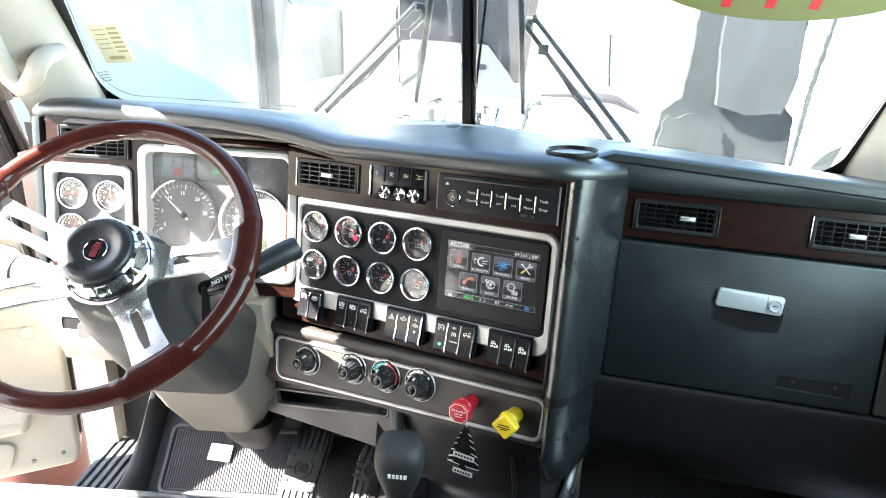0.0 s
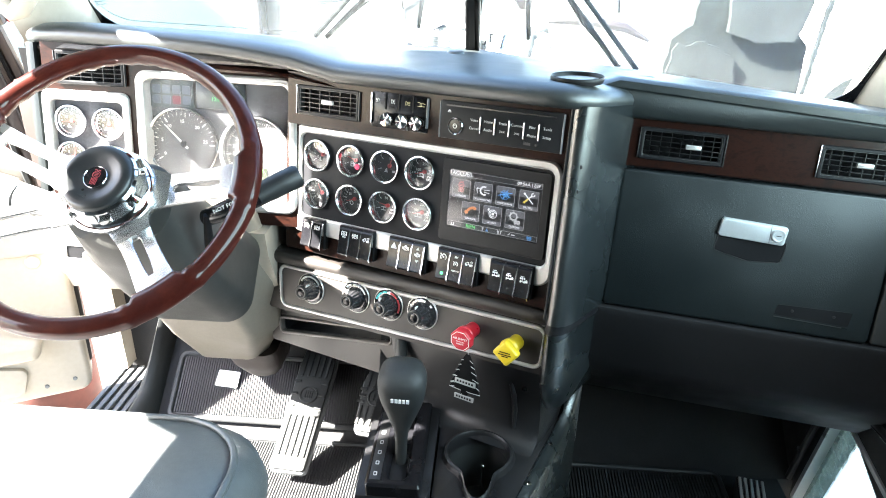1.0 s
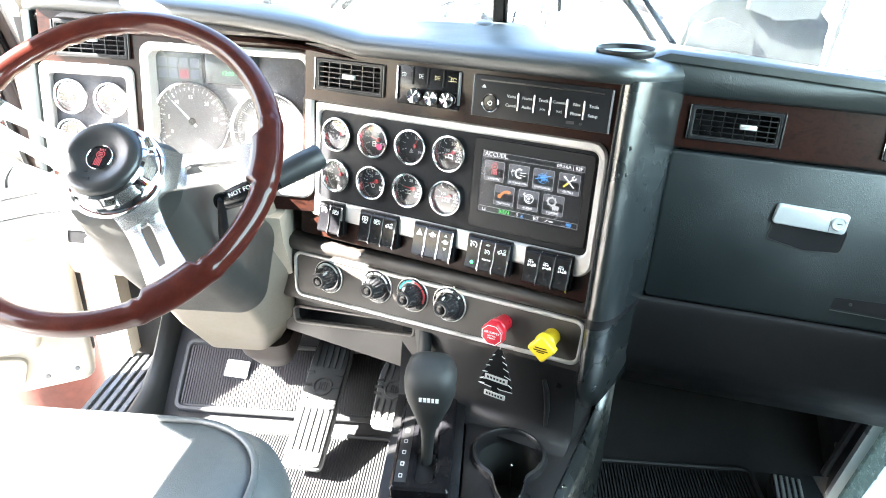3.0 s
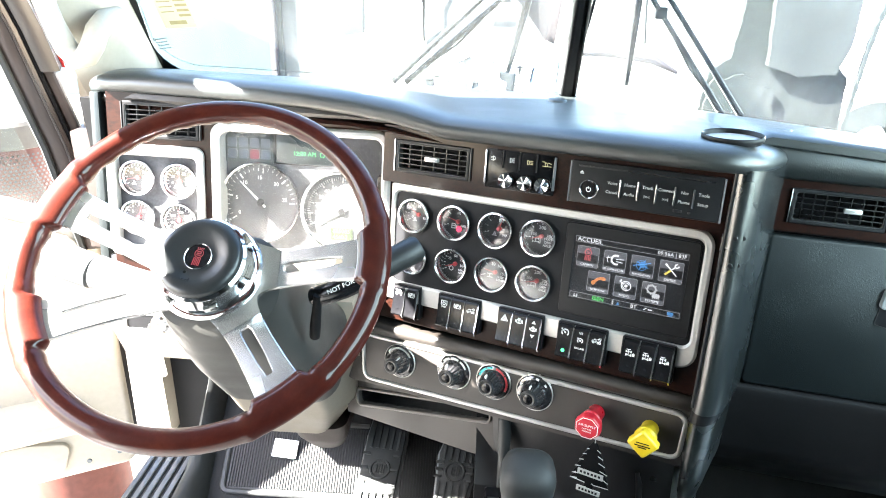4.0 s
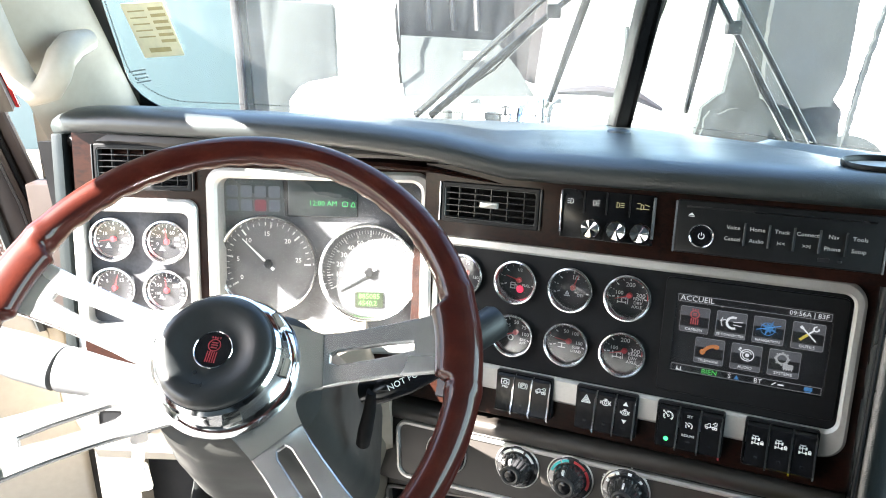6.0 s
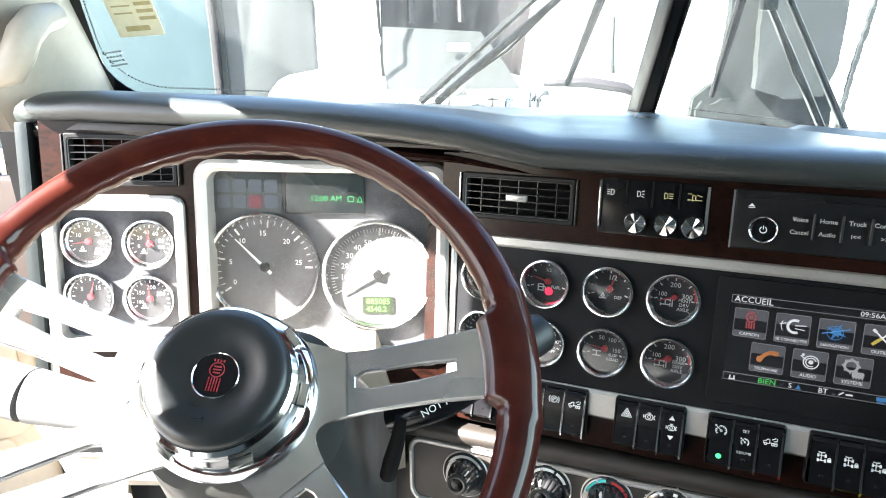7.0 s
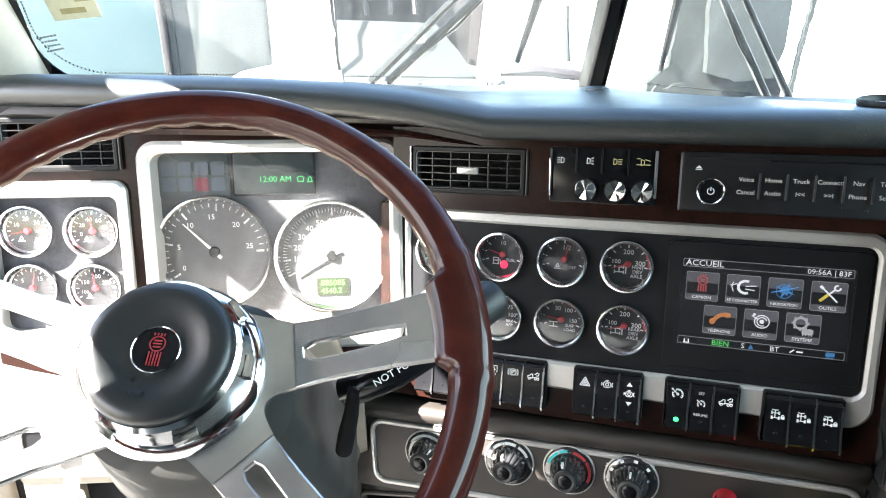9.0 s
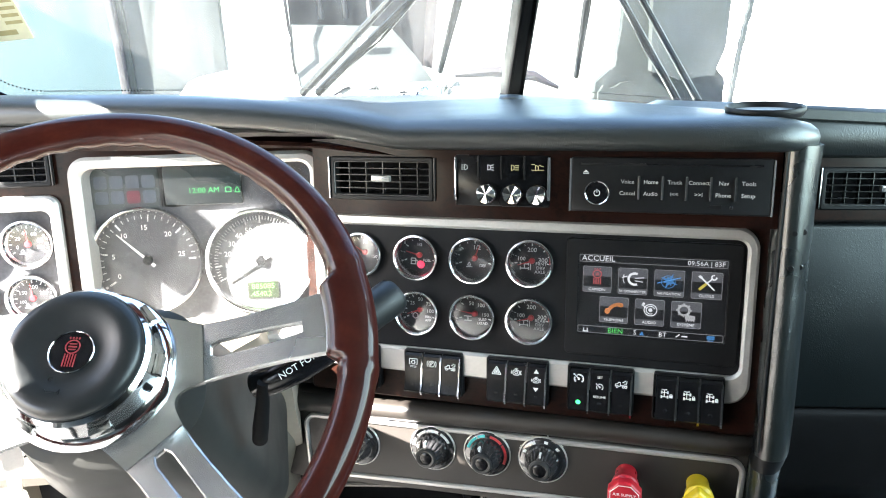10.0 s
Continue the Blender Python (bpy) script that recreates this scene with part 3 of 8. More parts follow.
# Passenger's door with the small low window in it.
bm = bmesh.new()
outer = round_poly([(-0.25, -0.16), (1.42, -0.16), (1.42, 0.80), (-0.25, 0.80)], 0.01, 5)
inner = round_poly([(0.40, -0.10), (1.315, -0.10), (1.350, -0.035), (1.272, 0.276), (0.40, 0.120)], 0.022, 5)
ra, rb, rc, rd = ([bm.verts.new((x, y, z)) for y, z in pts] for x, pts in ((RIGHT, outer), (RIGHT + 0.06, outer), (RIGHT + 0.06, inner), (RIGHT, inner)))
stitch(bm, [ra, rb, rc, rd, ra])
door_right = setting("door_2", bm, SOFTBLACK, "dark passenger door with a small low window")
bm = bmesh.new()
lip = shrink(inner, 0.011)
ra, rb, rc, rd = ([bm.verts.new((x, y, z)) for y, z in pts] for x, pts in ((RIGHT - 0.004, inner), (RIGHT + 0.05, inner), (RIGHT + 0.05, lip), (RIGHT - 0.004, lip)))
stitch(bm, [ra, rb, rc, rd, ra])
part("window_frame", bm, LATCH, door_right, "pale grey-green rim of the low window")
clear = round_poly([(0.43, -0.055), (1.262, -0.055), (1.284, -0.015), (1.212, 0.2535), (0.43, 0.1135)], 0.028, 5)
bm = bmesh.new()
ra, rb, rc, rd = ([bm.verts.new((x, y, z)) for y, z in pts] for x, pts in ((RIGHT + 0.018, lip), (RIGHT + 0.026, lip), (RIGHT + 0.026, clear), (RIGHT + 0.018, clear)))
stitch(bm, [ra, rb, rc, rd, ra])
part("grimy_border", bm, GRIMYEDGE, door_right, "grimy grey-green border of the pane")
w = part("pane", side_slab(bmesh.new(), clear, RIGHT + 0.02, RIGHT + 0.024), LOWGLASS, door_right, "dusty low window pane")
w.visible_shadow = False
part("seal", tube(bmesh.new(), [(RIGHT - 0.006, 1.300, 0.262), (RIGHT - 0.008, 1.335, 0.130), (RIGHT - 0.008, 1.368, 0.0), (RIGHT - 0.008, 1.370, -0.06)], 0.008, 8), SOFTBLACK, door_right, "black seal beside the low window")
part("clip", lathe(bmesh.new(), [(0, 0.007), (0.006, 0.006), (0.008, 0.0)], 14), GREY, door_right, "small round clip on the seal", m=frame_of((RIGHT - 0.012, 1.352, 0.092), (0, 1, 0), (0, 0, 1)))
part("inside_handle", tube(bmesh.new(), [(RIGHT - 0.004, 1.155, 0.318), (RIGHT - 0.022, 1.160, 0.330), (RIGHT - 0.024, 1.130, 0.345), (RIGHT - 0.024, 1.02, 0.352)], [0.008, 0.010, 0.010, 0.010], 12), CHROME, door_right, "chrome door handle")
setting("wall_right_rear", brick(bmesh.new(), RIGHT, RIGHT + 0.06, REAR, -0.25, -0.06, TOP), HEADLINER, "lined side wall behind the passenger door")
setting("wall_right_top", brick(bmesh.new(), RIGHT, RIGHT + 0.06, -0.25, 1.12, 1.56, TOP), HEADLINER, "lined rail above the passenger window")
setting("wall_right_front", side_slab(bmesh.new(), [(1.42, -0.06), (1.62, -0.06), (1.62, 0.78), (1.44, 0.80), (1.42, 0.80)], RIGHT, RIGHT + 0.06), SOFTBLACK, "dark right end of the firewall")
w = setting("window_3", side_slab(bmesh.new(), [(-0.25, 0.80), (1.42, 0.80), (1.16, 1.56), (-0.25, 1.56)], RIGHT + 0.03, RIGHT + 0.035), SIDEGLASS, "clear passenger side window")
w.visible_shadow = False

# Windshield: two flat panes that meet at a dark post.
RISE = Vector((0.0, -0.542, 0.84)).normalized()
PANE_L = frame_of((-0.775, 1.510, 0.925), (0.79, 0.058, -0.038), RISE)
PANE_R = frame_of((0.012, 1.568, 0.889), (0.79, -0.02, -0.093), RISE)


def corner_loop(x0, x1, y0, y1, radii, n=8):
    """A rectangle with a radius of its own at each corner, from the lower left one on."""
    pts = []
    for (cx, cy, sx, sy, a0), r in zip(((x0, y0, 1, 1, 180), (x1, y0, -1, 1, 270), (x1, y1, -1, -1, 0), (x0, y1, 1, -1, 90)), radii):
        for i in range(n + 1):
            a = radians(a0 + 90 * i / n)
            pts.append((cx + sx * r + r * math.cos(a), cy + sy * r + r * math.sin(a)))
    return pts


def windshield(number, m, label, corner_left):
    ob = setting("window_%d" % number, slab(bmesh.new(), loop_rect(0.0, 0.79, 0.0, 0.98, 0.004), -0.003, 0.0), WINDSHIELD, label, m)
    ob.visible_shadow = False
    wide, slim = 0.034, -0.009
    x0, x1 = (wide, 0.797) if corner_left else (-0.004, 0.79 - wide)
    e0, e1 = (-0.03, 0.802) if corner_left else (-0.009, 0.82)
    near_post, far = (0.006, 0.075)
    radii = (far, near_post, near_post, far) if corner_left else (near_post, far, far, near_post)
    bm = hoop(bmesh.new(), corner_loop(e0, e1, -0.03, 1.0, (0.012,) * 4), corner_loop(x0, x1, slim, 0.95, radii), 0.001, 0.0025)
    part("border", bm, FRIT, ob, "black ceramic border")
    bm = bmesh.new()
    run = corner_loop(x0 + 0.004, x1 - 0.004, 0.013, 0.946, radii)
    total, spots = 0.0, []
    for a, b in zip(run, run[1:] + run[:1]):
        a, b = Vector(a), Vector(b)
        k = max(1, int((b - a).length / 0.0042))
        spots += [a + (b - a) * (i / k) for i in range(k)]
    for s in spots:
        if 0.02 < s.x < 0.77:
            slab(bm, loop_circle(s.x, s.y, 0.0013, 6), 0.001, 0.0018)
    tagged(part("dots", bm, FRIT, ob, "row of black dots along the border"), kind="stuff")
    return ob


windshield(1, PANE_L, "dusty left windshield pane with a dotted black border", True)
windshield(2, PANE_R, "dusty right windshield pane with a dotted black border", False)
post_frame = frame_of((0.016, 1.556, 0.882), (1, 0, 0), RISE)
bm = slab(bmesh.new(), loop_rect(-0.0145, 0.0145, -0.03, 1.02, 0.002), -0.02, 0.022, 0.008, 3)
setting("trim_post", bm, WIPERBLACK, "dark rubber post between the windshield panes", post_frame)
setting("trim_header", brick(bmesh.new(), LEFT, RIGHT, 0.93, 1.16, 1.66, TOP + 0.05, 0.02), HEADLINER, "grey header above the windshield")

# Windshield pillars, trimmed in beige.
for side, x_in, x_out, name in ((-1, -0.735, LEFT + 0.001, "trim_pillar_left"), (1, 0.777, RIGHT + 0.065, "trim_pillar_right")):
    secs = []
    for z, yw, shift in ((0.78, 1.575, -0.005), (0.90, 1.50, 0.0), (1.05, 1.41, 0.012), (1.25, 1.285, 0.03), (1.45, 1.155, 0.045), (1.72, 0.98, 0.06)):
        xi = x_in + side * (0.0 + shift * 0.6)
        mid = (xi + x_out) / 2
        secs.append([(xi, yw - 0.01, z), (xi + side * 0.012, yw - 0.045, z), (mid, yw - 0.10, z), (x_out, yw - (0.13 if side < 0 else 0.17), z), (x_out, yw + 0.02, z), (xi, yw + 0.03, z)])
    setting(name, loft(bmesh.new(), secs), BEIGE, "beige windshield pillar trim")

# ---- dashboard body ----
dash = thing("dashboard", "dark vinyl truck dashboard with burl veneer and silver trim", "dashboard", move(-0.2, 1.4, 0.86))
DASH_INV = Matrix(dash.matrix_basis).inverted()


def dash_part(name, bm, material, label="", m=None, smooth=35.0):
    return part(name, bm, material, dash, label, DASH_INV @ (m if m is not None else Matrix()), smooth)


# Top pad: a soft lip that follows the front, and a top that runs back to the glass.
PAD = [(-0.778, 1.342, 0.930, 0), (-0.770, 1.316, 0.938, 0), (-0.748, 1.302, 0.9425, 0), (-0.69, 1.292, 0.945, 0), (-0.61, 1.283, 0.943, 0), (-0.51, 1.273, 0.940, 0), (-0.41, 1.261, 0.935, 0), (-0.34, 1.249, 0.929, 0), (-0.275, 1.235, 0.921, 0)]
for u in (-0.275, -0.20, -0.12, -0.04, 0.03, 0.085):
    p = at_centre(u, 0.192, 0.064)
    PAD.append((p.x, p.y, p.z, 0))
for u, n in ((0.112, 0.060), (0.134, 0.048), (0.150, 0.024), (0.159, -0.015), (0.166, -0.07), (0.175, -0.14), (0.186, -0.24)):
    p = at_centre(u, 0.192, n)
    PAD.append((p.x, p.y, p.z, 0))
secs = []
for i, (x, y, z, _) in enumerate(PAD):
    a, b = PAD[max(i - 1, 0)], PAD[min(i + 1, len(PAD) - 1)]
    d = Vector((b[0] - a[0], b[1] - a[1], 0)).normalized()
    back = Vector((-d.y, d.x, 0))
    q = Vector((x, y, z))
    rear_x = min(max(x, -0.79), 0.215) if i < len(PAD) - 7 else 0.20 + 0.012 * (i - len(PAD) + 7)
    rear = Vector((rear_x, 1.568 - 0.073 * abs(rear_x - 0.016), 0.886 + 0.05 * max(0.0, -rear_x) - 0.115 * max(0.0, rear_x - 0.02)))
    row = [q + back * 0.06 + Vector((0, 0, -0.030)), q + back * 0.012 + Vector((0, 0, -0.030)), q + back * 0.004 + Vector((0, 0, -0.0275)), q + back * 0.000 + Vector((0, 0, -0.022)),
           q + back * -0.001 + Vector((0, 0, -0.015)), q + back * 0.002 + Vector((0, 0, -0.008)), q + back * 0.010 + Vector((0, 0, -0.002)), q + back * 0.026 + Vector((0, 0, 0.0015))]
    start = row[-1]
    for k in range(1, 9):
        s = k / 8
        w = start.lerp(rear, s)
        w.z += 0.004 * math.sin(math.pi * s) * (1 - s)
        row.append(w)
    row.append(rear + Vector((0, 0.02, -0.03)))
    secs.append(row)
bm = bmesh.new()
rings = [[bm.verts.new(p) for p in row] for row in secs]
stitch(bm, rings, closed=False)
bm.faces.new(rings[0])
dash_part("top_pad", bm, VINYL, "soft dark slate vinyl top pad with a grained surface", smooth=50)

# Passenger side top, lower than the main pad.
secs = []
for u, dip in ((-0.090, 0.024), (-0.035, 0.0), (0.06, 0.0), (0.16, 0.0), (0.26, 0.0), (0.36, 0.0), (0.44, 0.0), (0.475, 0.0), (0.535, 0.0)):
    top = 0.131 - 0.05 * u - dip
    f = at_glove(u, top, 0.02)
    rear = Vector((f.x + 0.01, 1.562, 0.874 - 0.120 * (f.x - 0.174) - dip))
    row = [at_glove(u, 0.072, -0.02), at_glove(u, 0.073, 0.006), at_glove(u, 0.078, 0.013), at_glove(u, top - 0.020, 0.0175), at_glove(u, top - 0.0175, 0.0155), at_glove(u, top - 0.015, 0.0190), at_glove(u, top - 0.005, 0.0195), at_glove(u, top, 0.012)]
    for k in range(1, 7):
        w = row[7].lerp(rear, k / 6)
        row.append(w)
    row.append(rear + Vector((0, 0.02, -0.03)))
    secs.append(row)
bm = bmesh.new()
stitch(bm, [[bm.verts.new(p) for p in row] for row in secs], closed=False)
dash_part("passenger_top_pad", bm, VINYL, "lower dark vinyl top on the passenger side", smooth=50)

def pierced(bm, x0, x1, y0, y1, z0, z1, holes, bevel=0.0):
    """A strip with rectangular openings (x0, x1, y0, y1), from left to right."""
    left = x0
    for n, (a, b, c, d) in enumerate(holes):
        nxt = (b + holes[n + 1][0]) / 2 if n + 1 < len(holes) else x1
        hoop(bm, loop_rect(left, nxt, y0, y1, 0.0005), loop_rect(a, b, c, d, 0.003), z0, z1, 0.0)
        left = nxt
    return bm


# Centre stack: body, upper veneer band, silver frame, insert, lower band.
dash_part("centre_body", brick(bmesh.new(), -0.43, 0.125, -0.262, 0.165, -0.28, -0.034), PLASTIC, m=CENTRE)
dash_part("upper_band", pierced(bmesh.new(), -0.388, 0.118, 0.088, 0.175, -0.02, 0.037, [(-0.3635, -0.2395, 0.1065, 0.1545)]), WOOD, "glossy dark burl veneer band", CENTRE)
dash_part("lower_band", hoop(bmesh.new(), loop_rect(-0.420, 0.118, -0.150, 0.0885, 0.006, 8), loop_rect(-0.376, 0.0935, -0.0780, 0.068, 0.008, 8), -0.032, 0.004, 0.002), WOOD, "glossy dark burl veneer surround", CENTRE)
bm = hoop(bmesh.new(), loop_rect(-0.404, 0.108, -0.112, 0.0845, 0.024, 8), loop_rect(-0.379, 0.0965, -0.0805, 0.0705, 0.012, 8), 0.0, 0.011, 0.003)
dash_part("silver_frame", bm, SILVER, "satin silver frame with rounded corners", CENTRE)
COLS = (-0.3435, -0.2718, -0.2020, -0.1335)
ROWS_V = (0.0335, -0.0355)
R_SMALL = 0.0285
bm = bmesh.new()
cuts_u = [-0.378] + [(a + b) / 2 for a, b in zip(COLS, COLS[1:])] + [-0.098]
for v, v0, v1 in ((ROWS_V[0], -0.001, 0.070), (ROWS_V[1], -0.080, -0.001)):
    for u, u0, u1 in zip(COLS, cuts_u, cuts_u[1:]):
        hoop(bm, loop_rect(u0, u1, v0, v1, 0.00001, 7), loop_circle(u, v, R_SMALL * 0.93, 32, start=5.6), -0.010, 0.0055)
brick(bm, -0.098, 0.096, -0.080, 0.070, -0.010, 0.0055)
bmesh.ops.remove_doubles(bm, verts=bm.verts[:], dist=0.00003)
dash_part("gauge_insert", bm, INSERT, "matt black insert panel with round wells", CENTRE)
roll = [(-0.1500, -0.020), (-0.1500, 0.005), (-0.1515, 0.0115), (-0.1560, 0.0155), (-0.1620, 0.0150), (-0.1690, 0.0105), (-0.1745, 0.0045), (-0.1765, -0.002), (-0.1765, -0.020)]
bm = loft(bmesh.new(), [[(u, v - 0.012 * max(0.0, -u - 0.02) / 0.44, n - d) for v, n in roll] for u, d in ((-0.476, 0.012), (-0.468, 0.003), (-0.45, 0.0), (-0.25, 0.0), (-0.05, 0.0), (0.09, 0.0), (0.112, 0.003), (0.118, 0.010))])
dash_part("ledge", bm, TAUPE, "soft dark brown roll under the switches", CENTRE, 60)

# Rounded vinyl end of the stack that turns back to the glove box.
prof = [(0.116, 0.030), (0.122, 0.039), (0.131, 0.042), (0.141, 0.038), (0.149, 0.027), (0.154, 0.012), (0.157, -0.010), (0.160, -0.045), (0.164, -0.09), (0.170, -0.135), (0.175, -0.18), (0.116, -0.18)]
bm = bmesh.new()
secs = []
for v, k in ((-0.158, 0.93), (-0.12, 0.97), (0.02, 1.0), (0.12, 1.03), (0.150, 1.06), (0.170, 1.10)):
    secs.append([(0.116 + (u - 0.116) * k, v, n if n > 0 else n) for u, n in prof])
loft(bm, secs)
dash_part("end_column", bm, COLUMNVINYL, "rounded dark vinyl end of the centre stack", CENTRE, smooth=60)
bm = tube(bmesh.new(), [(0.1165 + 0.0005 * k, -0.15 + 0.0319 * k, 0.0385) for k in range(11)], 0.0022, 8)
dash_part("piping", bm, PLASTIC, "", CENTRE)
for u, v in ((0.133, 0.085), (0.142, 0.086), (0.132, 0.050), (0.141, 0.051)):
    dash_part("screw_hole", lathe(bmesh.new(), [(0, 0.0006), (0.0026, 0.0006), (0.0031, 0)], 10), FRIT, "", CENTRE @ move(u, v, 0.0425 - (0.005 if u > 0.138 else 0.0)))
bm = bmesh.new()
secs = []
for v, k in ((-0.175, 0.86), (-0.166, 0.93), (-0.158, 0.93)):
    secs.append([(0.100 + (u - 0.100) * k, v, n - 0.004) for u, n in prof])
loft(bm, secs)
dash_part("end_cuff", bm, PLASTIC, "", CENTRE, smooth=60)
bm = bmesh.new()
secs = []
for v, k, sh in ((-0.335, 0.60, -0.075), (-0.300, 0.70, -0.035), (-0.27, 0.76, -0.018), (-0.22, 0.82, -0.010), (-0.175, 0.86, -0.006)):
    secs.append([(0.100 + (u - 0.100) * k, v, n + sh) for u, n in prof])
loft(bm, secs)
dash_part("lower_end", bm, COLUMNVINYL, "dark vinyl lower corner of the stack", CENTRE, smooth=60)

# Climate panel with a bright rim, and a slot tray under it.
HVAC = [(0.113, -0.178), (-0.437, -0.187), (-0.431, -0.274), (0.109, -0.2525)]
plate = [(0.1215, -0.156), (-0.475, -0.160), (-0.468, -0.286), (0.118, -0.264)]
dash_part("climate_plate", slab(bmesh.new(), round_poly(plate, 0.012), -0.03, -0.002, 0.004), TAUPE, "dark taupe plate below the switches", CENTRE)
outer = round_poly(HVAC, 0.018, 6)
bm = hoop(bmesh.new(), outer, shrink(outer, 0.0065), -0.006, 0.005, 0.002)
dash_part("climate_rim", bm, SILVER, "thin silver rim of the climate panel", CENTRE)
dash_part("climate_face", slab(bmesh.new(), shrink(outer, 0.006), -0.006, 0.0015), TAUPE, "dark taupe climate panel face", CENTRE)
tray = [(-0.198, -0.279), (-0.474, -0.318), (-0.468, -0.356), (-0.197, -0.310)]
outer = round_poly(tray, 0.012, 5)
dash_part("tray_surround", hoop(bmesh.new(), loop_rect(-0.490, -0.188, -0.375, -0.258, 0.004, 5), shrink(outer, 0.002), -0.060, -0.042), TAUPE, "dark panel round the slot tray", CENTRE)
dash_part("tray_rim", hoop(bmesh.new(), outer, shrink(outer, 0.0058), -0.050, -0.037, 0.002), TRAYRIM, "grey-beige rim of the slot tray", CENTRE)
dash_part("tray_wall", hoop(bmesh.new(), shrink(outer, 0.0030), shrink(outer, 0.0062), -0.100, -0.0505), FRIT, "dark inner wall of the slot tray", CENTRE)
dash_part("tray_back", slab(bmesh.new(), shrink(outer, 0.005), -0.105, -0.100), FRIT, "", CENTRE)
bm = bmesh.new()
loft(bm, [[(-0.190, v, n), (-0.05, v, n + 0.001), (0.085, v, n), (0.100, v, n - 0.006), (0.100, v - 0.002, -0.22), (-0.190, v - 0.002, -0.22)] for v, n in ((-0.256, -0.012), (-0.275, -0.019), (-0.30, -0.028), (-0.33, -0.037), (-0.365, -0.045), (-0.395, -0.048), (-0.412, -0.044), (-0.423, -0.033), (-0.428, -0.018))])
dash_part("stack_base", bm, CONSOLE, "black panel receding between climate panel and console", CENTRE, 60)
dash_part("rib", tube(bmesh.new(), [(0.050, -0.305, -0.026), (0.054, -0.33, -0.036), (0.056, -0.36, -0.043), (0.056, -0.40, -0.047)], [0.003, 0.005, 0.005, 0.003], 10), CONSOLE, "moulded upright rib", CENTRE, 60)

# Driver's side: veneer, cluster bezel, brow strips.
dash_part("driver_body", brick(bmesh.new(), -0.328, 0.16, -0.16, 0.135, -0.22, -0.062), PLASTIC, m=CLUSTER)
bm = hoop(bmesh.new(), loop_rect(-0.149, 0.150, -0.155, 0.160, 0.0005, 8), loop_rect(-0.137, 0.131, -0.118, 0.100, 0.016, 8), -0.07, -0.006)
hoop(bm, loop_rect(-0.3175, -0.149, -0.155, 0.072, 0.0005, 8), loop_rect(-0.309, -0.169, -0.102, 0.0545, 0.008, 8), -0.07, -0.006)
hoop(bm, loop_rect(-0.3175, -0.149, 0.072, 0.160, 0.0005, 8), loop_rect(-0.2875, -0.1655, 0.0825, 0.1365, 0.003, 8), -0.07, -0.006)
dash_part("driver_veneer", bm, WOOD, "glossy dark burl veneer round the instruments", CLUSTER)
bm = hoop(bmesh.new(), loop_rect(-0.149, 0.143, -0.132, 0.112, 0.022, 8), loop_rect(-0.1345, 0.1285, -0.117, 0.0985, 0.014, 8), -0.045, -0.001, 0.004)
dash_part("cluster_frame", bm, SILVER, "wide satin silver cluster frame", CLUSTER)
dash_part("cluster_face", slab(bmesh.new(), loop_rect(-0.137, 0.131, -0.120, 0.101, 0.010, 8), -0.06, -0.036), DUSTYFACE, "dusty black cluster face", CLUSTER)
bm = hoop(bmesh.new(), loop_rect(-0.320, -0.160, -0.115, 0.070, 0.014, 8), loop_rect(-0.307, -0.171, -0.100, 0.0525, 0.010, 8), -0.02, 0.004, 0.003)
dash_part("small_gauge_frame", bm, SILVER, "satin silver frame of the small gauges", CLUSTER)
dash_part("small_gauge_back", slab(bmesh.new(), loop_rect(-0.309, -0.169, -0.102, 0.0545, 0.008, 8), -0.03, -0.016), DUSTYFACE, "dusty black small gauge panel", CLUSTER)
dash_part("end_groove", brick(bmesh.new(), -0.331, -0.3178, -0.160, 0.150, -0.14, -0.022), FRIT, "black groove at the dashboard's end", CLUSTER)
dash_part("end_cheek", brick(bmesh.new(), -0.344, -0.3285, -0.165, 0.150, -0.16, -0.004, 0.006), GLOVEVINYL, "slate grey left end of the dashboard", CLUSTER)
for drop, back, thick, mat_, lab in ((0.038, 0.010, 0.0075, TAUPE, "dark brow strip under the pad"), (0.054, 0.018, 0.0065, WOOD, "thin glossy strip under the brow")):
    pts = [Vector((x, y + back, z - drop + max(0.0, 0.0030 * (i - 5)))) for i, (x, y, z, _) in enumerate(PAD[1:11])]
    bm = bmesh.new()
    slim = [1.0] * 5 + [0.85, 0.65, 0.45, 0.25, 0.08]
    stitch(bm, [[bm.verts.new(p + Vector((0, dy + 0.012 * (1 - k), dz * k + 0.008 * (1 - k)))) for p, k in zip(pts, slim)] for dy, dz in ((0.0, thick), (-0.004, 0.0), (0.0, -thick), (0.06, -thick), (0.06, thick), (0.0, thick))], closed=False)
    dash_part("brow_strip", bm, mat_, lab)
dash_part("end_bracket", brick(bmesh.new(), -0.848, -0.768, 1.362, 1.40, 0.62, 0.835, 0.004), BROWNTRIM, "brown bracket between dashboard and door")
# silver-rimmed lower panel with a slot, under the small gauges
low = round_poly([(-0.345, -0.118), (-0.345, -0.225), (-0.322, -0.285), (-0.170, -0.290), (-0.165, -0.118)], 0.018, 6)
dash_part("lower_plate", slab(bmesh.new(), low, -0.075, -0.010, 0.006), SILVER, "silver lower driver's panel", CLUSTER)
dash_part("lower_face", slab(bmesh.new(), shrink(low, 0.016), -0.02, -0.0075, 0.002), BEIGE, "pale face inside the silver panel", CLUSTER)
dash_part("slot_rim", hoop(bmesh.new(), loop_rect(-0.310, -0.230, -0.251, -0.219, 0.006), loop_rect(-0.306, -0.234, -0.247, -0.223, 0.004), -0.010, -0.004, 0.001), SILVER, "", CLUSTER)
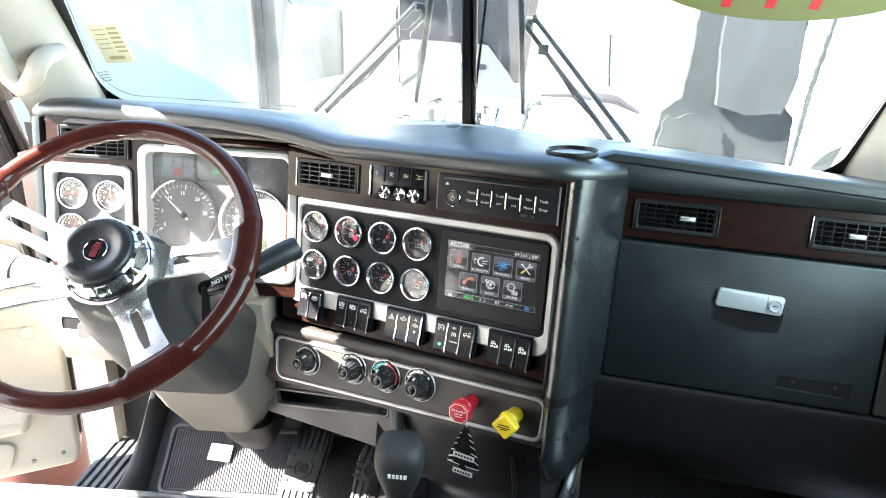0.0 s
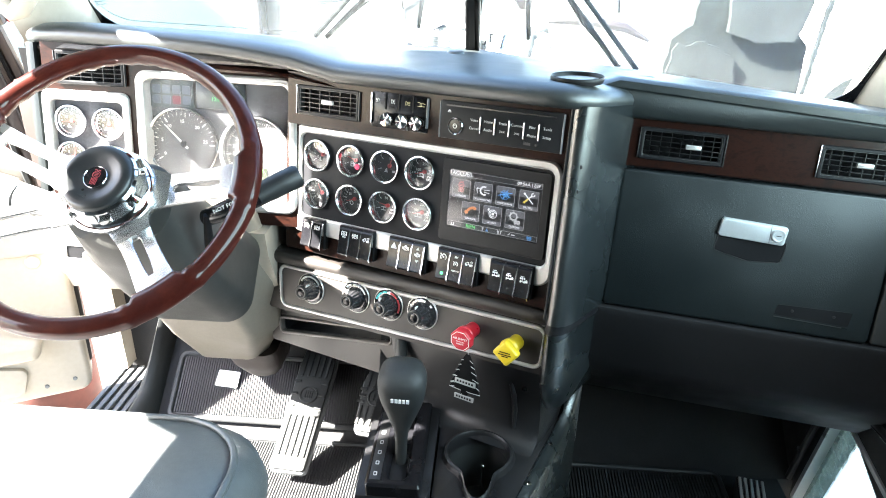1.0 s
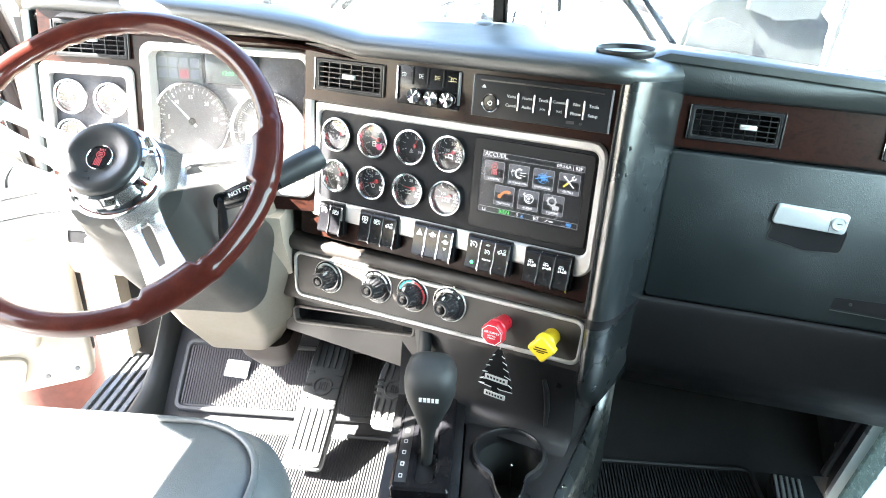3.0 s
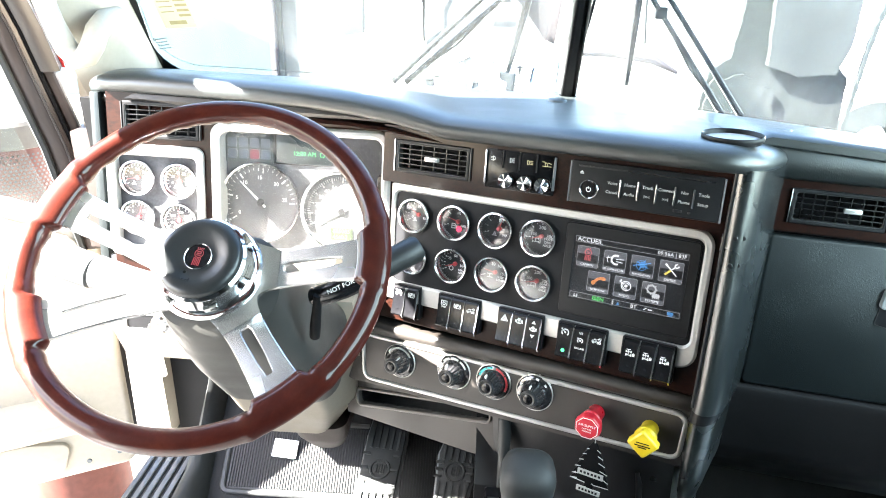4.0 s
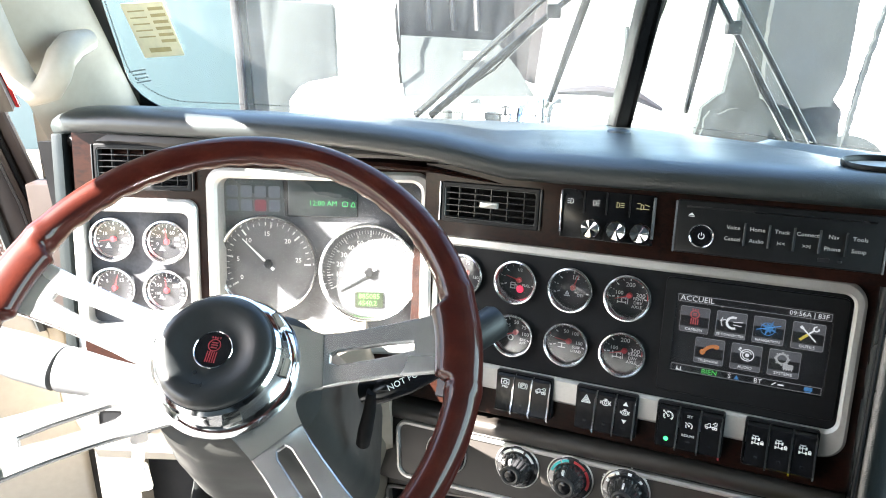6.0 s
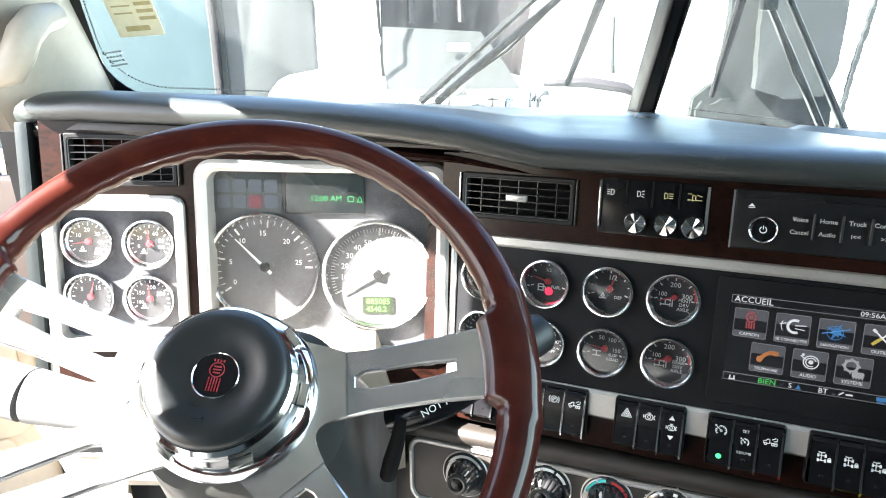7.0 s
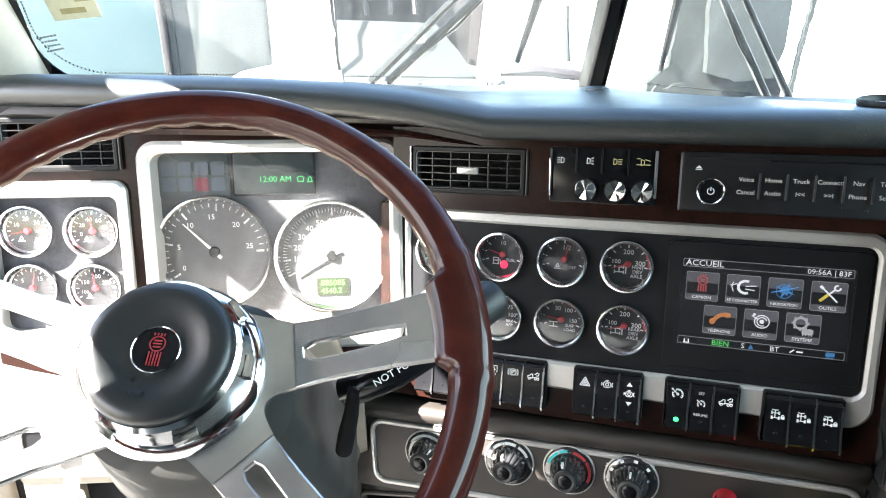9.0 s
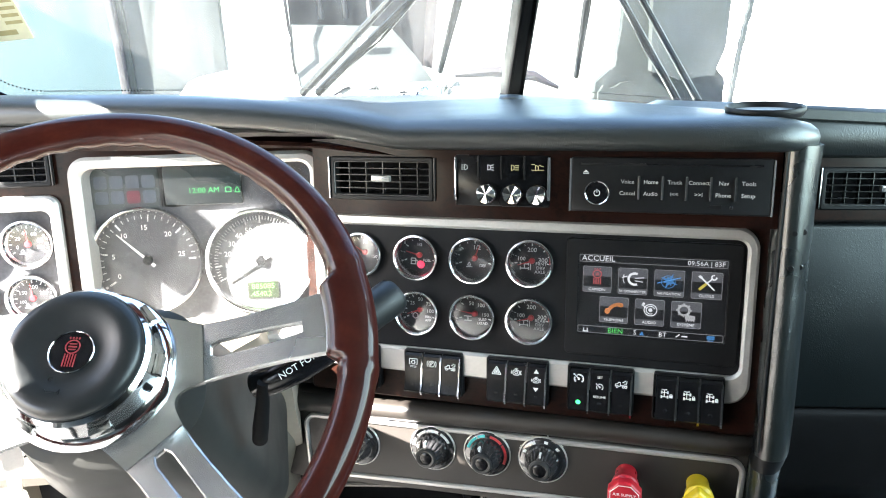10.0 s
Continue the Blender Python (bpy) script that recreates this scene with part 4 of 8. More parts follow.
dash_part("slot", slab(bmesh.new(), loop_rect(-0.307, -0.233, -0.248, -0.222, 0.004), -0.010, -0.0065), PLASTIC, "small dark slot", CLUSTER)
# beige knee panel under the driver's instruments
bm = loft(bmesh.new(), [[(-0.79, 1.255, 0.60), (-0.338, 1.225, 0.60), (-0.338, 1.40, 0.60), (-0.79, 1.40, 0.60)], [(-0.79, 1.262, 0.55), (-0.338, 1.235, 0.55), (-0.338, 1.40, 0.55), (-0.79, 1.40, 0.55)],
                      [(-0.79, 1.32, 0.42), (-0.338, 1.30, 0.42), (-0.338, 1.42, 0.42), (-0.79, 1.42, 0.42)], [(-0.79, 1.45, 0.36), (-0.338, 1.44, 0.36), (-0.338, 1.52, 0.36), (-0.79, 1.52, 0.36)]])
dash_part("knee_panel", bm, BEIGE, "beige knee panel below the instruments")
bm = loft(bmesh.new(), [[(-0.80, 1.33, 0.90), (0.30, 1.33, 0.87), (0.30, 1.57, 0.85), (-0.80, 1.50, 0.88)], [(-0.80, 1.36, 0.55), (0.30, 1.36, 0.50), (0.30, 1.57, 0.50), (-0.80, 1.57, 0.55)]])
dash_part("inner_duct", bm, PLASTIC)

# Passenger side: veneer strip, glove box surround, lower panels.
dash_part("passenger_body", brick(bmesh.new(), -0.02, 0.475, -0.23, 0.085, -0.20, -0.036), PLASTIC, m=GLOVE)
dash_part("passenger_strip", pierced(bmesh.new(), -0.015, 0.475, 0.0, 0.076, -0.036, 0.0, [(0.0105, 0.1305, 0.014, 0.060), (0.268, 0.388, 0.014, 0.060)]), WOOD, "glossy dark burl veneer strip", GLOVE)
bm = loft(bmesh.new(), [[(-0.05, -0.2350, 0.006), (0.475, -0.2350, 0.006), (0.475, -0.2350, -0.15), (-0.05, -0.2350, -0.15)], [(-0.05, -0.2368, 0.0105), (0.475, -0.2368, 0.0105), (0.475, -0.2368, -0.15), (-0.05, -0.2368, -0.15)], [(-0.05, -0.2405, 0.0115), (0.475, -0.2405, 0.0115), (0.475, -0.2405, -0.15), (-0.05, -0.2405, -0.15)], [(-0.05, -0.252, 0.006), (0.475, -0.252, 0.006), (0.475, -0.252, -0.15), (-0.05, -0.252, -0.15)],
                      [(-0.05, -0.34, -0.012), (0.475, -0.34, -0.012), (0.475, -0.34, -0.20), (-0.05, -0.34, -0.20)], [(-0.06, -0.37, -0.04), (0.475, -0.37, -0.04), (0.475, -0.37, -0.22), (-0.06, -0.37, -0.22)],
                      [(-0.07, -0.46, -0.16), (0.475, -0.46, -0.16), (0.475, -0.46, -0.30), (-0.07, -0.46, -0.30)]])
dash_part("passenger_knee_panel", bm, KNEEBLACK, "black panel under the glove box", GLOVE, smooth=50)

dash_part("passenger_end_panel", slab(bmesh.new(), loop_rect(0.3935, 0.475, -0.2330, -0.003, 0.006, 5), -0.036, 0.004, 0.004, 3), SOFTBLACK, "dark panel between glove box and door", GLOVE)
ln = dash_part("cluster_cover", slab(bmesh.new(), loop_rect(-0.1345, 0.1285, -0.117, 0.0985, 0.014, 8), -0.0125, -0.0115), COVER, "dusty clear cluster cover", CLUSTER)
ln.visible_shadow = False
# small caps and the demister slot near the glass
for x, y, z in ((-0.012, 1.437, 0.8985), (0.315, 1.30, 0.8872)):
    dash_part("sensor_cap", lathe(bmesh.new(), [(0, 0.0022), (0.013, 0.0020), (0.016, 0.0005), (0.017, -0.006)], 24), VINYL, "low round cap", move(x, y, z), 60)

# ---- instruments ----
def polar(r, deg):
    return r * math.cos(radians(deg)), r * math.sin(radians(deg))


def gauge(m, r, label, needle, numerals=(), words=(), ticks=9, sweep=(210, -30), icon=None, lamp=None, group="small gauges in the dashboard", small=True, red_zone=False, deep=1.0):
    """A round dial: chrome bezel, black face, printed scale, needle and lens. z = 0 is the panel's face."""
    g = thing("gauge", label, "gauge", m, group)
    d = 1.0 if small else 1.35
    bez = [(r, -0.001), (r, 0.0030), (r * 0.985, 0.0050), (r * 0.955, 0.0062), (r * 0.905, 0.0064), (r * 0.865, 0.0052), (r * 0.845, 0.0030), (r * 0.832, 0.0004), (r * 0.822, -0.0004), (r * 0.800, -0.0060 * deep), (r * 0.775, -0.0120 * deep), (r * 0.765, -0.0150 * deep)] if small else \
          [(r, -0.001), (r, 0.006), (r * 0.985, 0.0085), (r * 0.965, 0.009), (r * 0.94, 0.0075), (r * 0.905, 0.003), (r * 0.885, -0.0015)]
    part("bezel", lathe(bmesh.new(), bez + ([] if small else [(r * 0.85, -0.004)]), 40), BEZEL, g, "polished chrome bezel with a deep bright well" if small else "polished chrome bezel")
    z = -0.0132 * deep if small else 0.0
    ri = r * (0.77 if small else 0.89)
    q = 0.78 if small else 1.0
    part("dial", lathe(bmesh.new(), [(0, z - 0.0018), (ri, z - 0.0018), (ri, z - 0.004)], 36), DIAL if small else DUSTYDIAL, g, "black printed dial" if small else "dusty black printed dial")
    bm = bmesh.new()
    n = (ticks - 1) * (2 if small else 5)
    for i in range(n + 1):
        a = sweep[0] + (sweep[1] - sweep[0]) * i / n
        major = i % (2 if small else 5) == 0
        stroke(bm, polar(ri * (0.80 if major else 0.87), a), polar(ri * 0.95, a), r * (0.045 if major else 0.022) / d, z - 0.0017, 0.0002)
    part("scale", bm, INK, g, "white tick marks")
    if red_zone:
        bm = bmesh.new()
        ringstroke(bm, 0, 0, ri * 0.97, r * 0.05, sweep[1], sweep[1] + 40, z - 0.0016, 10)
        part("red_zone", bm, REDINK, g, "red end of the scale")
    for txt, a, k in numerals:
        x, y = polar(ri * (0.58 if small else 0.68), a)
        lettering(txt, r * k * q, g, INK, x, y, z - 0.0016, "numeral")
    for txt, x, y, k in words:
        lettering(txt, r * k * q, g, INK, x * r * q, y * r * q, z - 0.0016, "word")
    if icon:
        bm = bmesh.new()
        for a, b in icon:
            stroke(bm, (a[0] * r * q, a[1] * r * q), (b[0] * r * q, b[1] * r * q), r * 0.04, z - 0.0016, 0.0002)
        part("symbol", bm, INK, g, "small white symbol")
    bm = bmesh.new()
    tip, tail = polar(ri * 0.80, needle), polar(ri * 0.18, needle + 180)
    side = Vector(polar(1.0, needle + 90)) * r * (0.040 if small else 0.028)
    pts = [(tail[0] + side.x, tail[1] + side.y), (tail[0] - side.x, tail[1] - side.y), (tip[0] - side.x * 0.25, tip[1] - side.y * 0.25), (tip[0] + side.x * 0.25, tip[1] + side.y * 0.25)]
    slab(bm, pts, z + 0.0003, z + 0.0011)
    part("needle", bm, REDINK if small else INK, g, "red pointer" if small else "pale pointer")
    part("needle_cap", lathe(bmesh.new(), [(0, z + 0.0026), (r * 0.10 / d, z + 0.0024), (r * 0.125 / d, z + 0.001), (r * 0.125 / d, z - 0.002)], 18), REDINK if small else PLASTIC, g)
    if lamp:
        part("warning_lamp", lathe(bmesh.new(), [(0, z - 0.0010), (r * 0.15, z - 0.0012), (r * 0.17, z - 0.0018)], 16), LEDRED, g, "lit red warning lamp", m=move(lamp[0] * r, lamp[1] * r))
    ln = part("lens", lathe(bmesh.new(), [(0, 0.0002), (ri * 1.03, -0.0006), (ri * 1.03, -0.0010), (0, -0.0002)] if small else [(0, 0.0042), (ri * 0.99, 0.0038), (ri * 0.99, 0.0034), (0, 0.0038)], 32), LENS if small else DUSTYLENS, g, "clear lens" if small else "dusty clear lens")
    ln.visible_shadow = False
    return g


AXLE = [((-0.62, -0.18), (-0.18, -0.18)), ((-0.62, -0.42), (-0.18, -0.42)), ((-0.40, -0.18), (-0.40, -0.42)), ((-0.62, -0.10), (-0.62, -0.26)), ((-0.18, -0.10), (-0.18, -0.26)), ((-0.62, -0.34), (-0.62, -0.5)), ((-0.18, -0.34), (-0.18, -0.5)), ((-0.08, -0.1), (-0.08, -0.5))]
PUMP = [((-0.50, -0.2), (-0.24, -0.2)), ((-0.50, -0.2), (-0.50, -0.52)), ((-0.24, -0.2), (-0.24, -0.52)), ((-0.54, -0.52), (-0.20, -0.52)), ((-0.50, -0.34), (-0.24, -0.34)), ((-0.24, -0.28), (-0.13, -0.33)), ((-0.13, -0.33), (-0.13, -0.5))]
DROPS = [((-0.5, -0.5), (-0.15, -0.5)), ((-0.42, -0.42), (-0.32, -0.24)), ((-0.32, -0.24), (-0.24, -0.42)), ((-0.42, -0.42), (-0.24, -0.42))]
WHEELMARK = [((-0.45, -0.3), (-0.3, -0.2)), ((-0.3, -0.2), (-0.16, -0.3)), ((-0.16, -0.3), (-0.16, -0.45)), ((-0.16, -0.45), (-0.3, -0.54)), ((-0.3, -0.54), (-0.45, -0.45)), ((-0.45, -0.45), (-0.45, -0.3))]
faces = [
    dict(label="chrome-rimmed black air pressure gauge in the insert panel", needle=150, numerals=(("0", 205, 0.3), ("75", 90, 0.3), ("150", -25, 0.26)), icon=DROPS),
    dict(label="chrome-rimmed black fuel gauge with a lit red lamp", needle=165, words=(("FUEL", 0.42, -0.30, 0.22),), icon=PUMP, lamp=(0.05, -0.42), sweep=(200, -20), ticks=5, numerals=(("1/2", 90, 0.24),)),
    dict(label="chrome-rimmed black exhaust fluid gauge in the insert panel", needle=70, words=(("DEF", 0.42, -0.42, 0.22),), icon=DROPS, sweep=(200, -20), ticks=5, numerals=(("1/2", 80, 0.34),)),
    dict(label="chrome-rimmed black front drive axle gauge", needle=198, words=(("FRNT", 0.48, -0.16, 0.24), ("DRV", 0.46, -0.38, 0.24), ("AXLE", 0.42, -0.60, 0.24)), numerals=(("100", 172, 0.30), ("200", 90, 0.34), ("300", 4, 0.34)), icon=AXLE, sweep=(190, -10), ticks=5, red_zone=True),
    dict(label="chrome-rimmed black oil pressure gauge in the insert panel", needle=120, numerals=(("0", 205, 0.3), ("50", 90, 0.3), ("100", -20, 0.26)), icon=DROPS),
    dict(label="chrome-rimmed black brake application gauge", needle=200, numerals=(("0", 205, 0.24), ("25", 145, 0.28), ("50", 90, 0.3), ("75", 35, 0.3), ("100", -8, 0.3)), words=(("BRK", 0.45, -0.42, 0.22), ("APP", 0.43, -0.62, 0.22)), icon=WHEELMARK),
    dict(label="chrome-rimmed black suspension load gauge", needle=172, numerals=(("50", 110, 0.3), ("100", 55, 0.3), ("150", -5, 0.28)), words=(("SUSP", 0.42, -0.32, 0.22), ("LOAD", 0.42, -0.54, 0.22)), icon=AXLE[:3], sweep=(200, -20), ticks=5),
    dict(label="chrome-rimmed black rear drive axle gauge", needle=196, words=(("REAR", 0.48, -0.16, 0.24), ("DRV", 0.46, -0.38, 0.24), ("AXLE", 0.42, -0.60, 0.24)), numerals=(("100", 172, 0.30), ("200", 90, 0.34), ("300", 4, 0.34)), icon=AXLE, sweep=(190, -10), ticks=5, red_zone=True),
]
k = 0
for v in ROWS_V:
    for u in COLS:
        gauge(CENTRE @ move(u, v, 0.0075), R_SMALL, **faces[k])
        k += 1

# Small gauges to the left of the cluster.
left_faces = [
    dict(label="chrome-rimmed black air filter gauge", needle=190, numerals=(("10", 150, 0.28), ("20", 95, 0.3), ("30", 40, 0.3), ("40", -5, 0.28)), words=(("AIR", 0.45, -0.4, 0.22), ("FILT", 0.42, -0.62, 0.2)), icon=DROPS),
    dict(label="chrome-rimmed black oil pressure gauge", needle=95, numerals=(("0", 195, 0.28), ("20", 150, 0.28), ("40", 105, 0.3), ("60", 60, 0.3), ("80", 15, 0.28), ("100", -20, 0.24)), icon=DROPS),
    dict(label="chrome-rimmed black boost gauge", needle=75, numerals=(("5", 140, 0.28), ("15", 50, 0.3)), icon=DROPS),
    dict(label="chrome-rimmed black coolant temperature gauge", needle=95, numerals=(("100", 200, 0.24), ("150", 150, 0.28), ("200", 85, 0.3), ("250", 25, 0.28)), icon=DROPS),
]
for (u, v), f in zip(((-0.2755, 0.014), (-0.2055, 0.012), (-0.2775, -0.052), (-0.2085, -0.054)), left_faces):
    gauge(CLUSTER @ move(u, v, -0.0112), 0.0300, group="small gauges beside the cluster", deep=0.16, **f)
gauge(CLUSTER @ move(-0.078, -0.019, -0.0345), 0.068, "large chrome-rimmed tachometer in the cluster", 135, numerals=(("0", 208, 0.13), ("5", 172, 0.13), ("10", 130, 0.13), ("15", 92, 0.13), ("20", 50, 0.13), ("25", 8, 0.13)), ticks=6, sweep=(212, 0), small=False, group="large dials in the cluster")
gauge(CLUSTER @ move(0.0585, -0.027, -0.0345), 0.068, "large chrome-rimmed speedometer in the cluster", 210, numerals=tuple((str(10 * i), 205 - 19.5 * i, 0.14) for i in range(13)), ticks=13, sweep=(205, -29), small=False, group="large dials in the cluster")

# Small displays of the cluster.
lcd = thing("clock_display", "dark display with green clock digits", "display", CLUSTER @ move(-0.004, 0.072, -0.0345))
part("glass", slab(bmesh.new(), loop_rect(-0.046, 0.046, -0.0235, 0.0235, 0.002), -0.001, 0.0015, 0.0006), LCDBACK, lcd, "dark display glass")
part("rim", hoop(bmesh.new(), loop_rect(-0.0475, 0.0475, -0.025, 0.025, 0.003), loop_rect(-0.046, 0.046, -0.0235, 0.0235, 0.002), -0.001, 0.0026, 0.0006), PLASTIC, lcd)
lettering("12:00 AM", 0.0096, lcd, LCDGREEN, 0.0010, -0.0065, 0.0018, "digits")
bm = bmesh.new()
for a, b in (((0.0270, -0.0095), (0.0335, -0.0095)), ((0.0270, -0.0095), (0.0270, -0.0050)), ((0.0335, -0.0095), (0.0335, -0.0050)), ((0.0260, -0.0052), (0.0285, -0.0035)), ((0.0285, -0.0035), (0.0320, -0.0035)), ((0.0320, -0.0035), (0.0345, -0.0052)), ((0.0375, -0.0100), (0.0445, -0.0100)), ((0.0385, -0.0100), (0.0395, -0.0055)), ((0.0395, -0.0055), (0.0410, -0.0035)), ((0.0410, -0.0035), (0.0425, -0.0055)), ((0.0425, -0.0055), (0.0435, -0.0100))):
    stroke(bm, a, b, 0.0009, 0.0016)
part("symbol", bm, LCDGREEN, lcd, "green status symbols")
ODOGREEN = glow("odometer_digits", (0.22, 0.85, 0.12), 0.055)
odo = thing("odometer_display", "small green backlit odometer display", "display", CLUSTER @ move(0.0590, -0.0655, -0.0355))
part("glass", slab(bmesh.new(), loop_rect(-0.019, 0.019, -0.0105, 0.0105, 0.0015), -0.001, 0.0008), surface("olive_display", (0.008, 0.013, 0.004), 0.4, var=0.1), odo, "olive display glass")
lettering("885085", 0.0098, odo, ODOGREEN, 0, 0.0048, 0.0010, "digits")
lettering("4540.2", 0.0092, odo, ODOGREEN, -0.002, -0.0050, 0.0010, "digits")
tell = thing("telltale_panel", "dark tinted panel of unlit warning squares", "display", CLUSTER @ move(-0.095, 0.071, -0.0345))
part("glass", slab(bmesh.new(), loop_rect(-0.040, 0.040, -0.024, 0.024, 0.002), -0.001, 0.0012), LCDBACK, tell)
cellmat = surface("smoked_square", (0.045, 0.056, 0.072), 0.35, var=0.15)
for i in range(4):
    for j in range(2):
        lit = (i, j) == (2, 0)
        part("square", slab(bmesh.new(), loop_rect(-0.036 + 0.0185 * i, -0.0205 + 0.0185 * i, -0.018 + 0.0185 * j, -0.0025 + 0.0185 * j, 0.003), 0.001, 0.0018), glow("dim_red_square", (0.20, 0.02, 0.04), 0.016) if lit else cellmat, tell, "faint red warning square" if lit else "")


# ---- vents, switches and radio ----
def vent(m, w, h, label, bars=4, posts=5, strip=BEZEL, tab=0.0, group="air vents in the dashboard"):
    ob = thing("air_vent", label, "air vent", m, group)
    part("frame", hoop(bmesh.new(), loop_rect(-w / 2, w / 2, -h / 2, h / 2, 0.003), loop_rect(-w / 2 + 0.005, w / 2 - 0.005, -h / 2 + 0.006, h / 2 - 0.006, 0.003), -0.012, 0.003, 0.0015), PLASTIC, ob, "black frame")
    part("rim", hoop(bmesh.new(), loop_rect(-w / 2 + 0.004, w / 2 - 0.004, -h / 2 + 0.005, h / 2 - 0.005, 0.004), loop_rect(-w / 2 + 0.0055, w / 2 - 0.0055, -h / 2 + 0.0065, h / 2 - 0.0065, 0.003), -0.01, 0.0022, 0.0005), SLAT, ob, "thin satin rim")
    part("duct", slab(bmesh.new(), loop_rect(-w / 2 + 0.002, w / 2 - 0.002, -h / 2 + 0.002, h / 2 - 0.002, 0.002), -0.030, -0.020), CARDBLACK, ob, "dark duct")
    for i in range(bars):
        y = (-h / 2 + 0.006) + (h - 0.012) * (i + 1) / (bars + 1)
        part("slat", brick(bmesh.new(), -w / 2 + 0.004, w / 2 - 0.004, -0.0005, 0.0005, -0.0032, 0.0008, 0.0002, pose(0, y, 0, 4)), VENTSLAT, ob)
    for i in range(posts):
        x = -w / 2 + w * (i + 1) / (posts + 1)
        part("fin", brick(bmesh.new(), x - 0.0005, x + 0.0005, -h / 2 + 0.005, h / 2 - 0.005, -0.0095, -0.0036), VENTSLAT, ob)
    part("tab", slab(bmesh.new(), loop_rect(-0.0115, 0.0115, -0.0036, 0.0036, 0.0015), 0.0, 0.0050, 0.0015), SILVER, ob, "bright adjuster tab", m=move(tab, 0))
    for s in (-1, 1):
        part("edge_strip", brick(bmesh.new(), s * (w / 2 + 0.0015) - 0.0008, s * (w / 2 + 0.0015) + 0.0008, -h / 2 + 0.001, h / 2 - 0.001, -0.002, 0.0038, 0.0007), strip if s < 0 else SLAT, ob, "side strip")
    return ob


vent(CENTRE @ move(-0.3015, 0.1305, 0.0372), 0.126, 0.050, "black louvred air vent in the veneer band")
vent(CLUSTER @ move(-0.2265, 0.1095, -0.0018), 0.124, 0.058, "black louvred air vent beside the cluster", bars=5, strip=SLAT)
vent(GLOVE @ move(0.0705, 0.037, 0.0003), 0.124, 0.050, "black louvred air vent over the glove box", bars=4, posts=7, tab=0.017)
vent(GLOVE @ move(0.328, 0.037, 0.0003), 0.124, 0.050, "black louvred air vent over the glove box", bars=4, posts=7)

lights = thing("light_switch_panel", "black panel of four light switches with chrome knobs", "switch panel", CENTRE @ move(-0.1605, 0.1305, 0.0372))
part("face", slab(bmesh.new(), loop_rect(-0.0525, 0.0525, -0.028, 0.028, 0.002), -0.002, 0.0015, 0.0006), GLOSSBLACK, lights, "gloss black face")
for s in (-1, 1):
    part("edge_strip", brick(bmesh.new(), s * 0.0515 - 0.0014, s * 0.0515 + 0.0014, -0.022 if s < 0 else -0.02, 0.026, 0.0, 0.0045, 0.0008), CHROME if s < 0 else GREY, lights, "bright side strip")
for i in range(3):
    x = -0.026 + 0.0255 * i
    part("rib", brick(bmesh.new(), x - 0.0008, x + 0.0008, 0.002, 0.027, 0.001, 0.0035, 0.0005), PLASTIC, lights)
for i, x in enumerate((-0.0135, 0.0150, 0.0405)):
    kn = part("knob", lathe(bmesh.new(), [(0.0050, 0.0), (0.0055, 0.005), (0.0090, 0.007), (0.0108, 0.010), (0.0112, 0.016), (0.0104, 0.0195), (0.0096, 0.0205)], 28), CHROME, lights, "round chrome knob", m=move(x, -0.0125, 0.001))
    bm = bmesh.new()
    tip = bm.verts.new((0, 0, 0.0212))
    ring_ = [bm.verts.new((*polar(0.0096, 360 * q / 18 + 7 * i), 0.0205 + 0.0007 * (q % 3))) for q in range(18)]
    for q in range(18):
        bm.faces.new((tip, ring_[q], ring_[(q + 1) % 18]))
    part("faceted_cap", bm, CHROME, kn, "faceted sparkling cap", smooth=1.0)
LAMP = [((-0.3, -0.4), (-0.3, 0.4)), ((-0.3, 0.4), (0.1, 0.25)), ((0.1, 0.25), (0.1, -0.25)), ((0.1, -0.25), (-0.3, -0.4))]
for i, marks in enumerate((((-0.8, 0.3, -0.45, 0.3), (-0.8, 0, -0.45, 0), (-0.8, -0.3, -0.45, -0.3)), ((0.25, 0.3, 0.6, 0.45), (0.25, 0, 0.6, 0), (0.25, -0.3, 0.6, -0.45)), ((0.25, 0.3, 0.8, 0.3), (0.25, 0, 0.8, 0), (0.25, -0.3, 0.8, -0.3)), ((-0.9, -0.3, 0.9, -0.3), (-0.9, 0.5, -0.4, 0.5), (0.2, 0.4, 0.9, 0.2)))):
    bm = bmesh.new()
    k, cx = 0.0074, -0.0395 + 0.0262 * i
    for a, b in LAMP:
        stroke(bm, (cx + a[0] * k, 0.0145 + a[1] * k), (cx + b[0] * k, 0.0145 + b[1] * k), 0.0007, 0.0016)
    for x0, y0, x1, y1 in marks:
        stroke(bm, (cx + x0 * k, 0.0145 + y0 * k), (cx + x1 * k, 0.0145 + y1 * k), 0.0007, 0.0016)
    part("symbol", bm, INK if i < 2 else glow("amber_print_%d" % i, (0.75, 0.68, 0.35), 0.014), lights, "printed lamp symbol")

